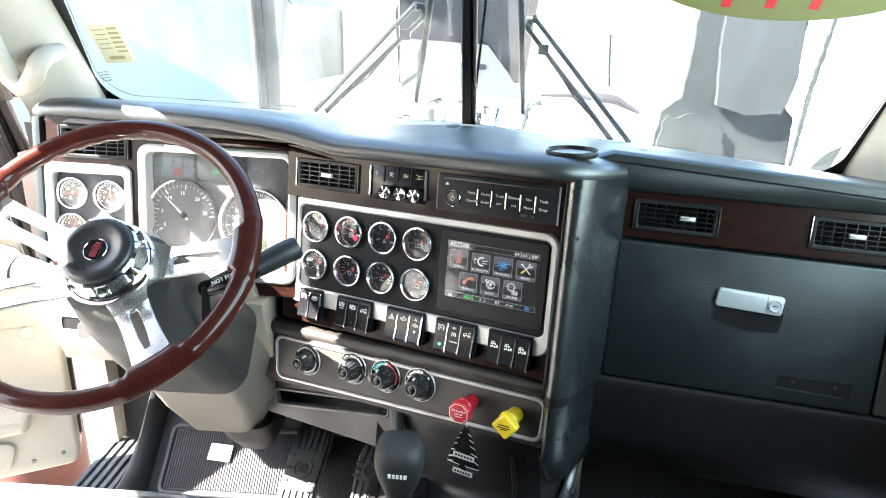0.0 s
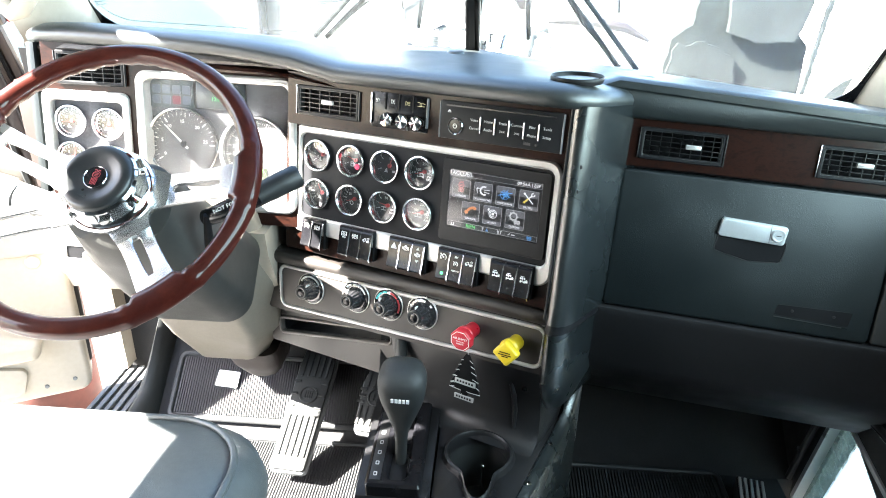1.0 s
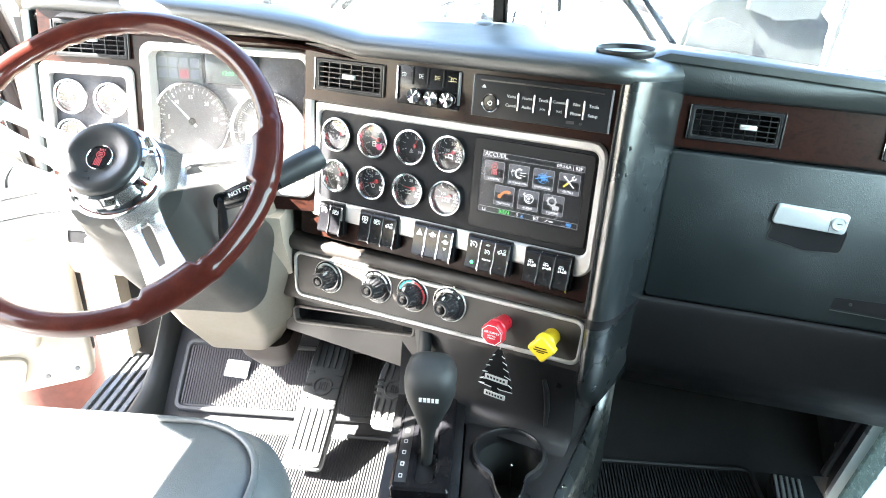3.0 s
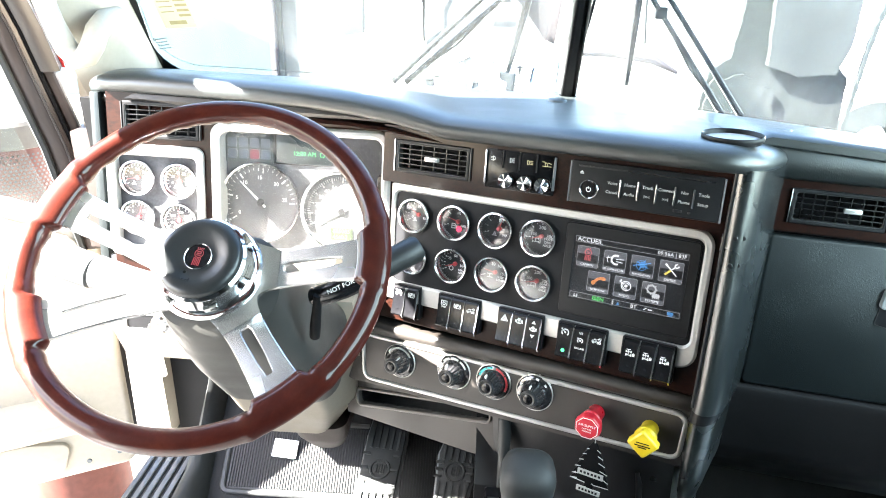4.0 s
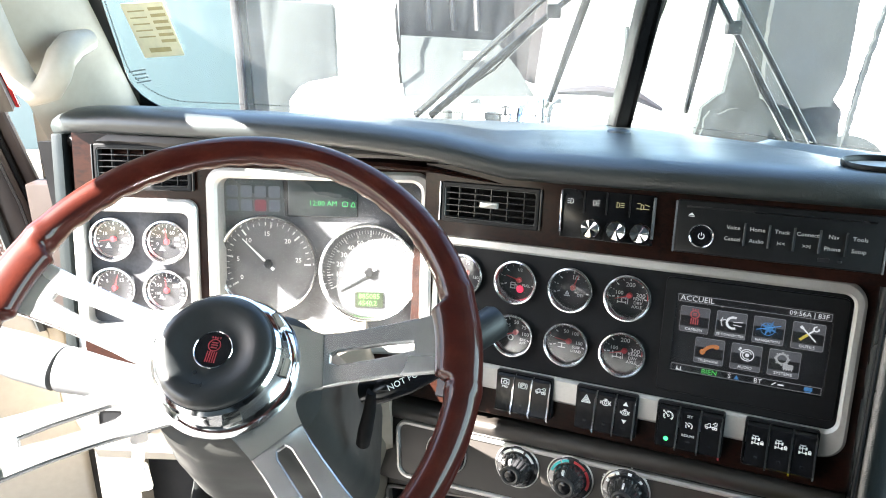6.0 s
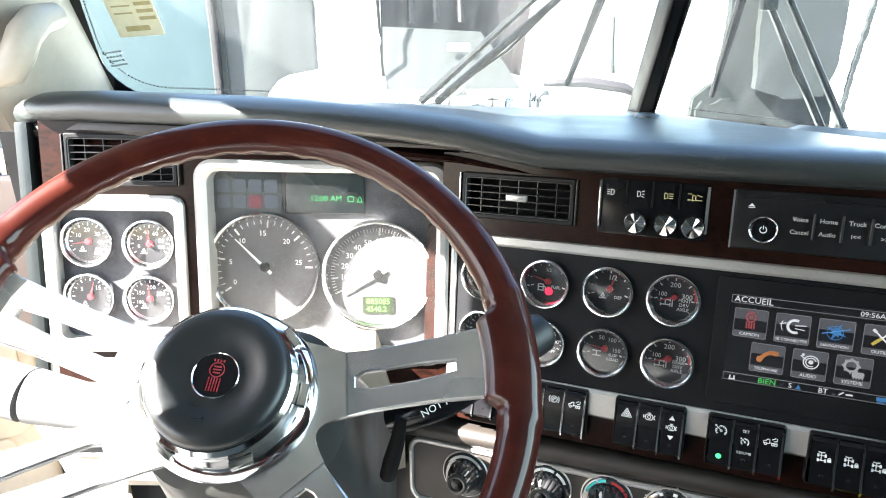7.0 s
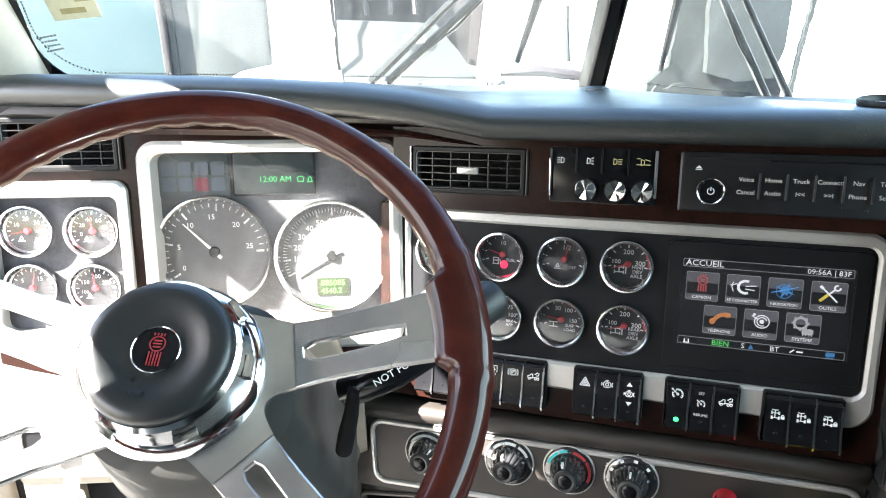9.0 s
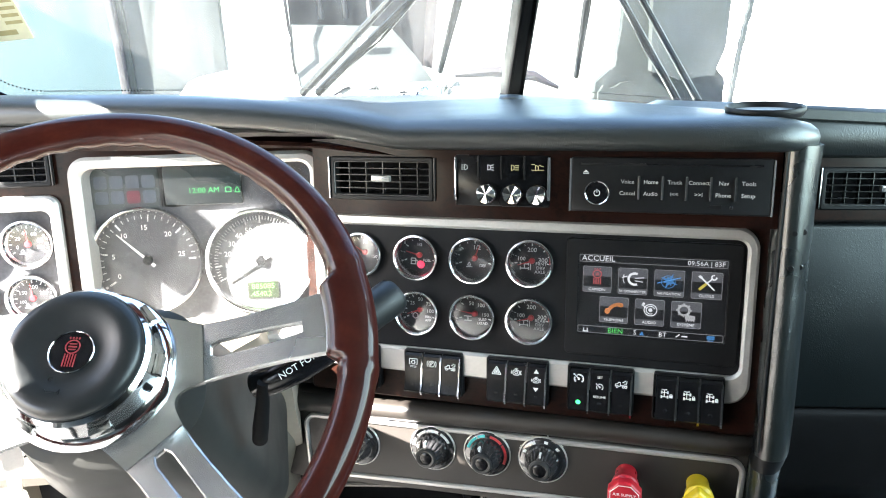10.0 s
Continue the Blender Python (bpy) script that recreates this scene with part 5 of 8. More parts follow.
radio = thing("radio", "black radio faceplate with white lettering and bright dividers", "radio", CENTRE @ move(0.0125, 0.1290, 0.0372))
part("faceplate", slab(bmesh.new(), loop_rect(-0.0975, 0.0975, -0.0285, 0.0285, 0.002), -0.002, 0.004, 0.0015), PLASTIC, radio, "black faceplate")
part("slot", brick(bmesh.new(), -0.088, 0.088, 0.0205, 0.0225, 0.003, 0.0043), FRIT, radio, "disc slot")
pb = part("power_button", lathe(bmesh.new(), [(0, 0.0065), (0.0100, 0.0062), (0.0115, 0.005), (0.0115, 0.003)], 30), GLOSSBLACK, radio, "round black power button", m=move(-0.0705, -0.0085))
part("ring", lathe(bmesh.new(), [(0.0115, 0.003), (0.0115, 0.0062), (0.0122, 0.0068), (0.0129, 0.0060), (0.0129, 0.003)], 30), CHROME, pb, "chrome ring")
bm = ringstroke(bmesh.new(), 0, 0, 0.0030, 0.0007, 120, 420, 0.0066, 14)
stroke(bm, (0, 0.0005), (0, 0.0040), 0.0007, 0.0066)
part("symbol", bm, INK, pb)
bm = bmesh.new()
slab(bm, [(-0.0855, 0.0125), (-0.0795, 0.0125), (-0.0825, 0.0155)], 0.004, 0.0043)
stroke(bm, (-0.0855, 0.0115), (-0.0795, 0.0115), 0.0006, 0.004)
part("eject_mark", bm, INK, radio)
for i, (a, b) in enumerate((("Voice", "Cancel"), ("Home", "Audio"), ("Truck", "l<<"), ("Connect", ">>l"), ("Nav", "Phone"), ("Tools", "Setup"))):
    x = -0.0400 + 0.0232 * i
    lettering(a, 0.0058, radio, DIMINK, x, 0.0035, 0.0042)
    lettering(b, 0.0058, radio, DIMINK, x, -0.0085, 0.0042)
    if i < 5:
        part("divider", brick(bmesh.new(), x + 0.0100, x + 0.0128, -0.0145, 0.0100, 0.004, 0.0066, 0.0012), BEZEL, radio, "bright divider bar")
part("socket", slab(bmesh.new(), loop_rect(0.041, 0.052, -0.0225, -0.0185, 0.001), 0.004, 0.0043), FRIT, radio)
part("socket", lathe(bmesh.new(), [(0, 0.0046), (0.0016, 0.0044), (0.0020, 0.004)], 10), FRIT, radio, m=move(0.061, -0.0205))
for s in (-1, 1):
    part("edge_strip", brick(bmesh.new(), s * 0.0985 - 0.0009, s * 0.0985 + 0.0009, -0.0285, 0.027, -0.001, 0.0045, 0.0006), GREY, radio)

# Touch screen.
nav = thing("touch_screen", "lit dark touch screen with a grid of menu tiles", "screen", CENTRE @ move(0.0005, 0.0018, 0.0056) @ Matrix.Diagonal((1, 0.963, 1, 1)))
part("bezel", hoop(bmesh.new(), loop_rect(-0.0925, 0.0925, -0.0745, 0.0665, 0.006), loop_rect(-0.0785, 0.0785, -0.0475, 0.0482, 0.002), -0.004, 0.003, 0.0012), PLASTIC, nav, "black plastic bezel")
part("panel", slab(bmesh.new(), loop_rect(-0.079, 0.079, -0.048, 0.0487, 0.002), -0.004, 0.0004), SCREEN, nav, "dark lit glass panel")
for y0, y1 in ((0.0385, 0.0472), (-0.0470, -0.0385)):
    part("bar_outline", hoop(bmesh.new(), loop_rect(-0.0778, 0.0778, y0, y1, 0.001), loop_rect(-0.0772, 0.0772, y0 + 0.0006, y1 - 0.0006, 0.001), 0.0004, 0.0011), SCREENGREY, nav, "thin grey outline of a bar")
part("title_bar", slab(bmesh.new(), loop_rect(-0.0772, 0.0772, 0.0391, 0.0466, 0.001), 0.0004, 0.0008), SCREEN, nav)
lettering("ACCUEIL", 0.0090, nav, SCREENINK, -0.0752, 0.0428, 0.0010, align="LEFT")
lettering("09:56A | 83F", 0.0074, nav, SCREENINK, 0.0752, 0.0426, 0.0010, align="RIGHT")
part("status_bar", slab(bmesh.new(), loop_rect(-0.0772, 0.0772, -0.0464, -0.0391, 0.001), 0.0004, 0.0008), SCREEN, nav)
lettering("BIEN", 0.0082, nav, SCREENGREEN, -0.036, -0.0430, 0.0010)
lettering("S", 0.0075, nav, SCREENINK, -0.0145, -0.0430, 0.0010)
lettering("BT", 0.0075, nav, SCREENINK, 0.0150, -0.0430, 0.0010)
bm = bmesh.new()
slab(bm, [(-0.0095, -0.0455), (-0.0045, -0.0455), (-0.007, -0.0405)], 0.0008, 0.0011)
slab(bm, loop_rect(0.061, 0.069, -0.0445, -0.0402, 0.0005), 0.0008, 0.0011)
stroke(bm, (0.062, -0.0458), (0.068, -0.0458), 0.0010, 0.0008)
part("status_symbol", bm, SCREENBLUE, nav)
bm = bmesh.new()
stroke(bm, (-0.072, -0.0455), (-0.066, -0.0455), 0.0012, 0.0008)
stroke(bm, (-0.071, -0.0455), (-0.071, -0.0415), 0.0012, 0.0008)
stroke(bm, (-0.067, -0.0455), (-0.067, -0.0415), 0.0012, 0.0008)
stroke(bm, (0.029, -0.0445), (0.033, -0.0410), 0.0012, 0.0008)
stroke(bm, (0.035, -0.0430), (0.041, -0.0430), 0.0016, 0.0008)
part("status_symbol", bm, SCREENINK, nav)
tiles = [("CAMION", -0.0578, 0.018), ("SE CONNECTER", -0.0192, 0.018), ("NAVIGATION", 0.0192, 0.018), ("OUTILS", 0.0578, 0.018), ("TÉLÉPHONE", -0.0385, -0.0175), ("AUDIO", 0.0, -0.0175), ("SYSTÈME", 0.0385, -0.0175)]
for i, (word, x, y) in enumerate(tiles):
    t = part("tile", slab(bmesh.new(), loop_rect(x - 0.0158, x + 0.0158, y - 0.0155, y + 0.0155, 0.002), 0.0004, 0.0010, 0.0004), TILE, nav, "grey menu tile")
    part("tile_outline", hoop(bmesh.new(), loop_rect(x - 0.0158, x + 0.0158, y - 0.0155, y + 0.0155, 0.002), loop_rect(x - 0.0153, x + 0.0153, y - 0.0150, y + 0.0150, 0.0018), 0.0008, 0.0013), SCREENGREY, t, "thin light outline")
    part("icon_field", slab(bmesh.new(), loop_rect(x - 0.0150, x + 0.0150, y - 0.0085, y + 0.0040, 0.0008), 0.0010, 0.0011), SCREEN, t)
    lettering(word, 0.0047 if len(word) < 9 else 0.0040, t, SCREENINK, x, y - 0.0120, 0.0013)
    bm = bmesh.new()
    cy, z = y + 0.003, 0.0012
    if i == 0:
        ringstroke(bm, x, cy + 0.0035, 0.0046, 0.0014, 0, 360, z, 16)
        stroke(bm, (x - 0.002, cy + 0.0045), (x + 0.002, cy + 0.0045), 0.0012, z)
        stroke(bm, (x - 0.002, cy + 0.0025), (x + 0.002, cy + 0.0025), 0.0012, z)
        for k_ in (-0.0036, -0.0012, 0.0012, 0.0036):
            stroke(bm, (x + k_, cy - 0.0015), (x + k_, cy - 0.0085), 0.0014, z)
        for k_ in (-0.0025, 0.0, 0.0025):
            stroke(bm, (x + k_, cy + 0.0088), (x + k_ * 1.1, cy + 0.0104), 0.0012, z)
        mt = SCREENRED
    elif i == 1:
        ringstroke(bm, x + 0.002, cy, 0.0066, 0.0026, 65, 295, z, 18)
        ringstroke(bm, x - 0.001, cy, 0.0095, 0.0008, 150, 215, z, 8)
        stroke(bm, (x + 0.002, cy + 0.001), (x + 0.012, cy + 0.002), 0.0009, z)
        stroke(bm, (x + 0.002, cy - 0.002), (x + 0.011, cy - 0.003), 0.0009, z)
        stroke(bm, (x - 0.012, cy + 0.001), (x - 0.006, cy + 0.003), 0.0009, z)
        mt = SCREENINK
    elif i == 2:
        for q in range(8):
            tip_ = Vector((x, cy)) + Vector(polar(0.0100 if q % 2 else 0.0062, 20 + 45 * q))
            a_, b_ = Vector((x, cy)) + Vector(polar(0.0026, 20 + 45 * q - 45)), Vector((x, cy)) + Vector(polar(0.0026, 20 + 45 * q + 45))
            slab(bm, [tuple(a_), tuple(tip_), tuple(b_), (x, cy)][::-1], z + 0.00005 * (q % 2), z + 0.0003 + 0.00005 * (q % 2))
        ringstroke(bm, x - 0.0010, cy - 0.0010, 0.0072, 0.0007, 0, 360, z + 0.0004, 20)
        stroke(bm, (x - 0.0125, cy - 0.0030), (x + 0.0115, cy + 0.0045), 0.0009, z + 0.0005)
        mt = SCREENBLUE
    elif i == 3:
        stroke(bm, (x - 0.0078, cy - 0.0078), (x - 0.0005, cy - 0.0005), 0.0030, z)
        mt = SCREENYELLOW
        b2 = stroke(bmesh.new(), (x - 0.0005, cy - 0.0005), (x + 0.0050, cy + 0.0050), 0.0016, z)
        ringstroke(b2, x + 0.0068, cy + 0.0068, 0.0026, 0.0016, 80, 370, z + 0.0002, 10)
        stroke(b2, (x + 0.0078, cy - 0.0078), (x - 0.0055, cy + 0.0055), 0.0015, z + 0.0003)
        stroke(b2, (x - 0.0055, cy + 0.0055), (x - 0.0082, cy + 0.0080), 0.0028, z + 0.0003)
        part("icon", b2, SCREENINK, t)
    elif i == 4:
        ringstroke(bm, x + 0.0075, cy - 0.0105, 0.0150, 0.0040, 95, 158, z, 12)
        slab(bm, loop_circle(x + 0.0070, cy + 0.0035, 0.0034, 14, 0.0026), z, z + 0.0004)
        slab(bm, loop_circle(x - 0.0070, cy - 0.0045, 0.0030, 14, 0.0034), z, z + 0.0004)
        mt = SCREENORANGE
    elif i == 5:
        ringstroke(bm, x + 0.001, cy, 0.0068, 0.0010, 0, 360, z, 18)
        ringstroke(bm, x + 0.001, cy, 0.0046, 0.0009, 20, 300, z, 14)
        disc(bm, x + 0.001, cy, 0.0022, z, z + 0.0003, 12)
        stroke(bm, (x - 0.0085, cy + 0.0060), (x - 0.0030, cy + 0.0022), 0.0010, z + 0.0002)
        disc(bm, x - 0.0065, cy + 0.0072, 0.0014, z, z + 0.0003, 8)
        mt = SCREENINK
    else:
        ringstroke(bm, x - 0.0025, cy + 0.0025, 0.0058, 0.0024, 0, 360, z, 18)
        for k_ in range(0, 360, 45):
            c_ = Vector((x - 0.0025, cy + 0.0025))
            stroke(bm, tuple(c_ + Vector(polar(0.0065, k_))), tuple(c_ + Vector(polar(0.0080, k_))), 0.0018, z)
        slab(bm, loop_rect(x - 0.0010, x + 0.0095, cy - 0.0090, cy - 0.0030, 0.0020), z + 0.0003, z + 0.0006)
        for k_ in range(4):
            stroke(bm, (x + 0.0004 + 0.0026 * k_, cy - 0.0088), (x + 0.0004 + 0.0026 * k_, cy - 0.0104), 0.0012, z + 0.0003)
        mt = SCREENMETAL
    part("icon", bm, mt, t)
ln = part("lens", slab(bmesh.new(), loop_rect(-0.079, 0.079, -0.048, 0.0487, 0.002), 0.0020, 0.0024), SCREENGLASS, nav, "clear screen cover")
ln.visible_shadow = False

# Rocker switches in five banks.
def icon_shape(bm, kind, y, s):
    """Outline symbols in white print, s being half their width."""
    z, w = 0.0001, s * 0.17

    def lines(*pairs):
        for x0, y0, x1, y1 in pairs:
            stroke(bm, (x0 * s, y + y0 * s), (x1 * s, y + y1 * s), w, z)

    def shape(*pts):
        for a, b in zip(pts, pts[1:] + pts[:1]):
            stroke(bm, (a[0] * s, y + a[1] * s), (b[0] * s, y + b[1] * s), w, z)

    if kind == "axle":
        lines((-1.0, 0.55, 0.30, 0.55), (-1.0, -0.45, 0.30, -0.45), (-0.35, 1.1, -0.35, -0.45))
        for cx in (-1.0, 0.30):
            for cy in (0.55, -0.45):
                lines((cx, cy - 0.32, cx, cy + 0.32), (cx + 0.18, cy - 0.32, cx + 0.18, cy + 0.32))
        lines((-0.95, 1.2, -0.35, 1.1), (0.25, 1.2, -0.35, 1.1))
        slab(bm, loop_rect(s * 0.72, s * 1.42, y - s * 0.62, y - s * 0.02, s * 0.08), z, z + 0.0003)
        ringstroke(bm, s * 1.07, y - s * 0.02, s * 0.24, s * 0.14, 0, 180, z, 8)
    elif kind in ("dial", "small_dial"):
        s *= 0.75 if kind == "small_dial" else 1.05
        w = s * 0.17
        ringstroke(bm, 0, y, s, w, -45, 110, z, 12)
        ringstroke(bm, 0, y, s, w, 160, 225, z, 6)
        ringstroke(bm, 0, y, s * 0.2, w, 0, 360, z, 8)
        lines((-0.1, 0.12, -1.15, 1.05), (-1.15, 1.05, -0.85, 1.0), (-1.15, 1.05, -1.05, 0.75))
        for a in range(-40, 221, 26):
            stroke(bm, tuple(Vector((0, y)) + Vector(polar(s * 0.72, a))), tuple(Vector((0, y)) + Vector(polar(s * 0.92, a))), w, z)
    elif kind == "hazard":
        for q in (1.25, 0.72):
            shape(*[(polar(q, a)[0], polar(q, a)[1] - 0.2) for a in (90, 210, 330)])
        slab(bm, [(polar(s * 0.34, a)[0], y - s * 0.2 + polar(s * 0.34, a)[1]) for a in (90, 210, 330)], z, z + 0.0003)
    elif kind == "engine":
        shape((-0.75, -0.35), (-0.45, -0.62), (0.45, -0.62), (0.75, -0.35), (0.75, 0.30), (0.45, 0.55), (-0.45, 0.55), (-0.75, 0.30))
        lines((-0.35, 0.85, 0.35, 0.85), (0, 0.55, 0, 0.85), (-1.15, 0.35, -1.15, -0.35), (-1.15, 0, -0.75, 0), (0.75, 0, 1.05, 0), (1.05, 0.45, 1.05, -0.45), (1.05, 0.45, 1.25, 0.30), (1.05, -0.45, 1.25, -0.30))
        ringstroke(bm, 0, y, s * 0.34, w, 0, 360, z, 10)
    elif kind == "truck":
        shape((-1.3, -0.28), (-1.3, 0.12), (-0.85, 0.20), (-0.62, 0.58), (-0.18, 0.58), (-0.18, -0.28))
        lines((-0.18, -0.12, 1.3, -0.12))
        for x in (-0.9, 0.45, 1.0):
            ringstroke(bm, x * s, y - s * 0.42, s * 0.24, w, 0, 360, z, 8)
        lines((0.25, 0.55, 0.95, 0.95), (0.95, 0.95, 0.70, 1.0), (0.55, 0.25, 1.2, 0.35), (1.15, 0.35, 1.2, 0.95))
    elif kind == "brake":
        ringstroke(bm, 0, y, s * 0.72, w, 0, 360, z, 16)
        ringstroke(bm, 0, y, s * 1.15, w, 140, 220, z, 6)
        ringstroke(bm, 0, y, s * 1.15, w, -40, 40, z, 6)
        ringstroke(bm, 0, y, s * 0.36, w, 20, 250, z, 8)
        lines((-0.35, -0.35, 0.35, 0.35))
    elif kind == "pto":
        ringstroke(bm, 0, y + s * 0.05, s * 0.42, w, 0, 360, z, 12)
        for a in range(0, 360, 60):
            stroke(bm, tuple(Vector((0, y + s * 0.05)) + Vector(polar(s * 0.46, a))), tuple(Vector((0, y + s * 0.05)) + Vector(polar(s * 0.66, a))), w, z)
        lines((-1, -0.45, -1, 0.9), (-1, 0.9, 1, 0.9), (1, 0.9, 1, -0.45), (-1, -0.45, -0.72, -0.45), (1, -0.45, 0.72, -0.45))
    elif kind == "up_down":
        slab(bm, [(-s * .62, y - s * 0.2), (s * .62, y - s * 0.2), (0, y + s * 0.75)], z, z + 0.0003)
        slab(bm, [(s * .62, y - s * 3.6), (-s * .62, y - s * 3.6), (0, y - s * 4.5)], z, z + 0.0003)
        icon_shape(bm, "engine", y - s * 1.85, s * 0.9)
    return bm


def rocker(m, w, label, icon, words=(), lamp=False, press=3.0):
    ob = thing("rocker_switch", label, "switch", m, "rocker switches under the gauges")
    h = 0.0485
    bm = bmesh.new()
    prof = [(h / 2, 0.0), (h / 2, 0.0115), (h / 2 - 0.003, 0.0145), (0.006, 0.0165), (-0.006, 0.0170), (-h / 2 + 0.003, 0.0215), (-h / 2, 0.0190), (-h / 2, 0.0)]
    loft(bm, [[(x, y, z) for y, z in prof] for x in (-w / 2 + 0.0008, w / 2 - 0.0008)])
    body = part("body", bm, GLOSSBLACK, ob, "glossy black plastic rocker", smooth=20)
    edge = [(h / 2 - 0.002, 0.0), (h / 2 - 0.002, 0.0138), (0.006, 0.0179), (-0.006, 0.0186), (-h / 2 + 0.003, 0.0238), (-h / 2 - 0.0014, 0.0208), (-h / 2 - 0.0014, 0.0)]
    part("bright_edge", loft(bmesh.new(), [[(x, y, z) for y, z in edge] for x in (w / 2 - 0.0016, w / 2 + 0.0004)]), BEZEL, ob, "thin bright edge", smooth=20)
    face = pose(0, 0.012, 0.0160, -6.5)
    bm = icon_shape(bmesh.new(), icon, {"axle": -0.0070, "up_down": 0.0035, "small_dial": -0.0060, "truck": -0.0010}.get(icon, 0.0015), 0.0050)
    part("symbol", bm, INK, ob, "white symbol", m=face)
    for txt, y in words:
        lettering(txt, 0.0040, ob, INK, 0, y, 0.0180 if y < 0 else 0.0170, "word", m=pose(0, 0, 0, 4 if y < 0 else -5))
    if lamp:
        part("lamp", lathe(bmesh.new(), [(0, 0.0012), (0.0024, 0.0008), (0.0028, 0)], 14), LEDGREEN, ob, "lit green lamp", m=move(0, -0.0135, 0.0190))
    else:
        part("lamp", lathe(bmesh.new(), [(0, 0.0006), (0.0018, 0.0004), (0.0022, 0)], 12), GLOSSBLACK, ob, "unlit lamp", m=move(0, -0.0135, 0.0190))
    return ob


BANKS = [(-0.3680, 2, ("dial", "brake")), (-0.2845, 3, ("pto", "brake", "truck")), (-0.1805, 3, ("hazard", "engine", "up_down")), (-0.0845, 3, ("dial", "small_dial", "truck")), (0.0105, 3, ("axle", "axle", "axle"))]
NAMES = {"dial": "black rocker switch with a cruise dial symbol", "small_dial": "black rocker switch with a small cruise dial", "brake": "black rocker switch with a brake symbol", "pto": "black rocker switch with a power take-off symbol", "truck": "black rocker switch with a truck symbol", "hazard": "black rocker switch with a hazard triangle", "engine": "black rocker switch with an engine symbol", "up_down": "black rocker switch with an engine and arrows", "axle": "black rocker switch with an axle lock symbol"}
for bank, (u0, count, icons) in enumerate(BANKS):
    bezel = thing("switch_bezel", "black bezel round a bank of rocker switches", "bezel", CENTRE @ move(u0 + 0.01175 * count, -0.1085, 0.0), "switch bezels under the gauges")
    part("surround", hoop(bmesh.new(), loop_rect(-0.01175 * count - 0.002, 0.01175 * count + 0.002, -0.0275, 0.0275, 0.003), loop_rect(-0.01175 * count + 0.0002, 0.01175 * count - 0.0002, -0.0250, 0.0250, 0.002), 0.0, 0.0155, 0.0015), PLASTIC, bezel)
    for i, icon in enumerate(icons):
        lit = bank == 3 and i == 0
        words = (("SET", 0.0155), ("RESUME", -0.0045)) if bank == 3 and i == 1 else ((("PTO", 0.0065),) if icon == "pto" else ())
        rocker(CENTRE @ move(u0 + 0.0235 * (i + 0.5), -0.1085, 0.0045), 0.0231, NAMES[icon] + (", lit green" if lit else ""), icon, words, lit)

# Climate knobs.
def climate_knob(u, v, label, marks, turn=20.0):
    ob = thing("climate_knob", label, "knob", CENTRE @ move(u, v, 0.0016), "knobs of the climate panel")
    part("collar", lathe(bmesh.new(), [(0.0285, 0.0), (0.0285, 0.003), (0.0265, 0.0045), (0.0205, 0.0050), (0.0195, 0.003)], 36), KNOBBLACK, ob, "black collar")
    part("collar_ring", lathe(bmesh.new(), [(0.0287, 0.0), (0.0300, 0.0004), (0.0303, 0.0016), (0.0296, 0.0026), (0.0287, 0.0028)], 36), SILVER, ob, "thin silver ring")
    part("face", lathe(bmesh.new(), [(0, 0.0034), (0.0205, 0.0034), (0.0205, 0.0)], 32), PLASTIC, ob)
    secs = []
    for z, r in ((0.0035, 0.0205), (0.010, 0.0200), (0.018, 0.0178), (0.026, 0.0150), (0.0295, 0.0138)):
        secs.append([((r - 0.0012 * (k % 3 == 0)) * math.cos(math.pi * k / 27), (r - 0.0012 * (k % 3 == 0)) * math.sin(math.pi * k / 27), z) for k in range(54)])
    part("grip", loft(bmesh.new(), secs), KNOBBLACK, ob, "glossy black fluted grip", smooth=20)
    part("cap_ring", lathe(bmesh.new(), [(0.0130, 0.0290), (0.0126, 0.0318), (0.0108, 0.0330), (0.0085, 0.0326), (0.0082, 0.0310)], 28), SLAT, ob, "small satin cap ring")
    part("cap", lathe(bmesh.new(), [(0, 0.0326), (0.0060, 0.0324), (0.0084, 0.0312), (0.0084, 0.029)], 20), GLOSSBLACK, ob, "gloss black cap")
    part("pointer", brick(bmesh.new(), -0.0010, 0.0010, 0.0128, 0.0185, 0.020, 0.0275, 0.0, pose(0, 0, 0, 0, 0, turn)), INK, ob, "white pointer line")
    for a0, a1, mt in marks:
        part("arc", arc_strip(bmesh.new(), 0.0240, 0.0034, a0, a1, 0.0049, max(3, int(abs(a1 - a0) / 9))), mt, ob, "printed arc")
    return ob


climate_knob(-0.3570, -0.2215, "glossy black climate knob with chrome cap", ((30, 150, DIMINK),), -35)
climate_knob(-0.2545, -0.2135, "glossy black fan knob with white arc segments", ((150, 175, INK), (110, 140, INK), (70, 102, INK), (25, 62, INK)), 10)
climate_knob(-0.1840, -0.2110, "glossy black temperature knob with a blue and red arc", ((95, 118, CYANINK), (122, 165, CYANINK), (80, 40, REDINK), (36, -25, REDINK)), 15)
ck = climate_knob(-0.1145, -0.2095, "glossy black air direction knob with small symbols", ((150, 160, INK), (112, 122, INK), (75, 86, INK), (38, 48, INK)), 0)
bm = bmesh.new()
for a in (155, 117, 80, 43):
    x, y = polar(0.0300, a)
    disc(bm, x, y + 0.001, 0.0012, 0.0002, 0.0005, 8)
    stroke(bm, (x - 0.002, y - 0.002), (x + 0.002, y - 0.001), 0.0010, 0.0002)
part("symbol", bm, INK, ck, "small air direction symbols")

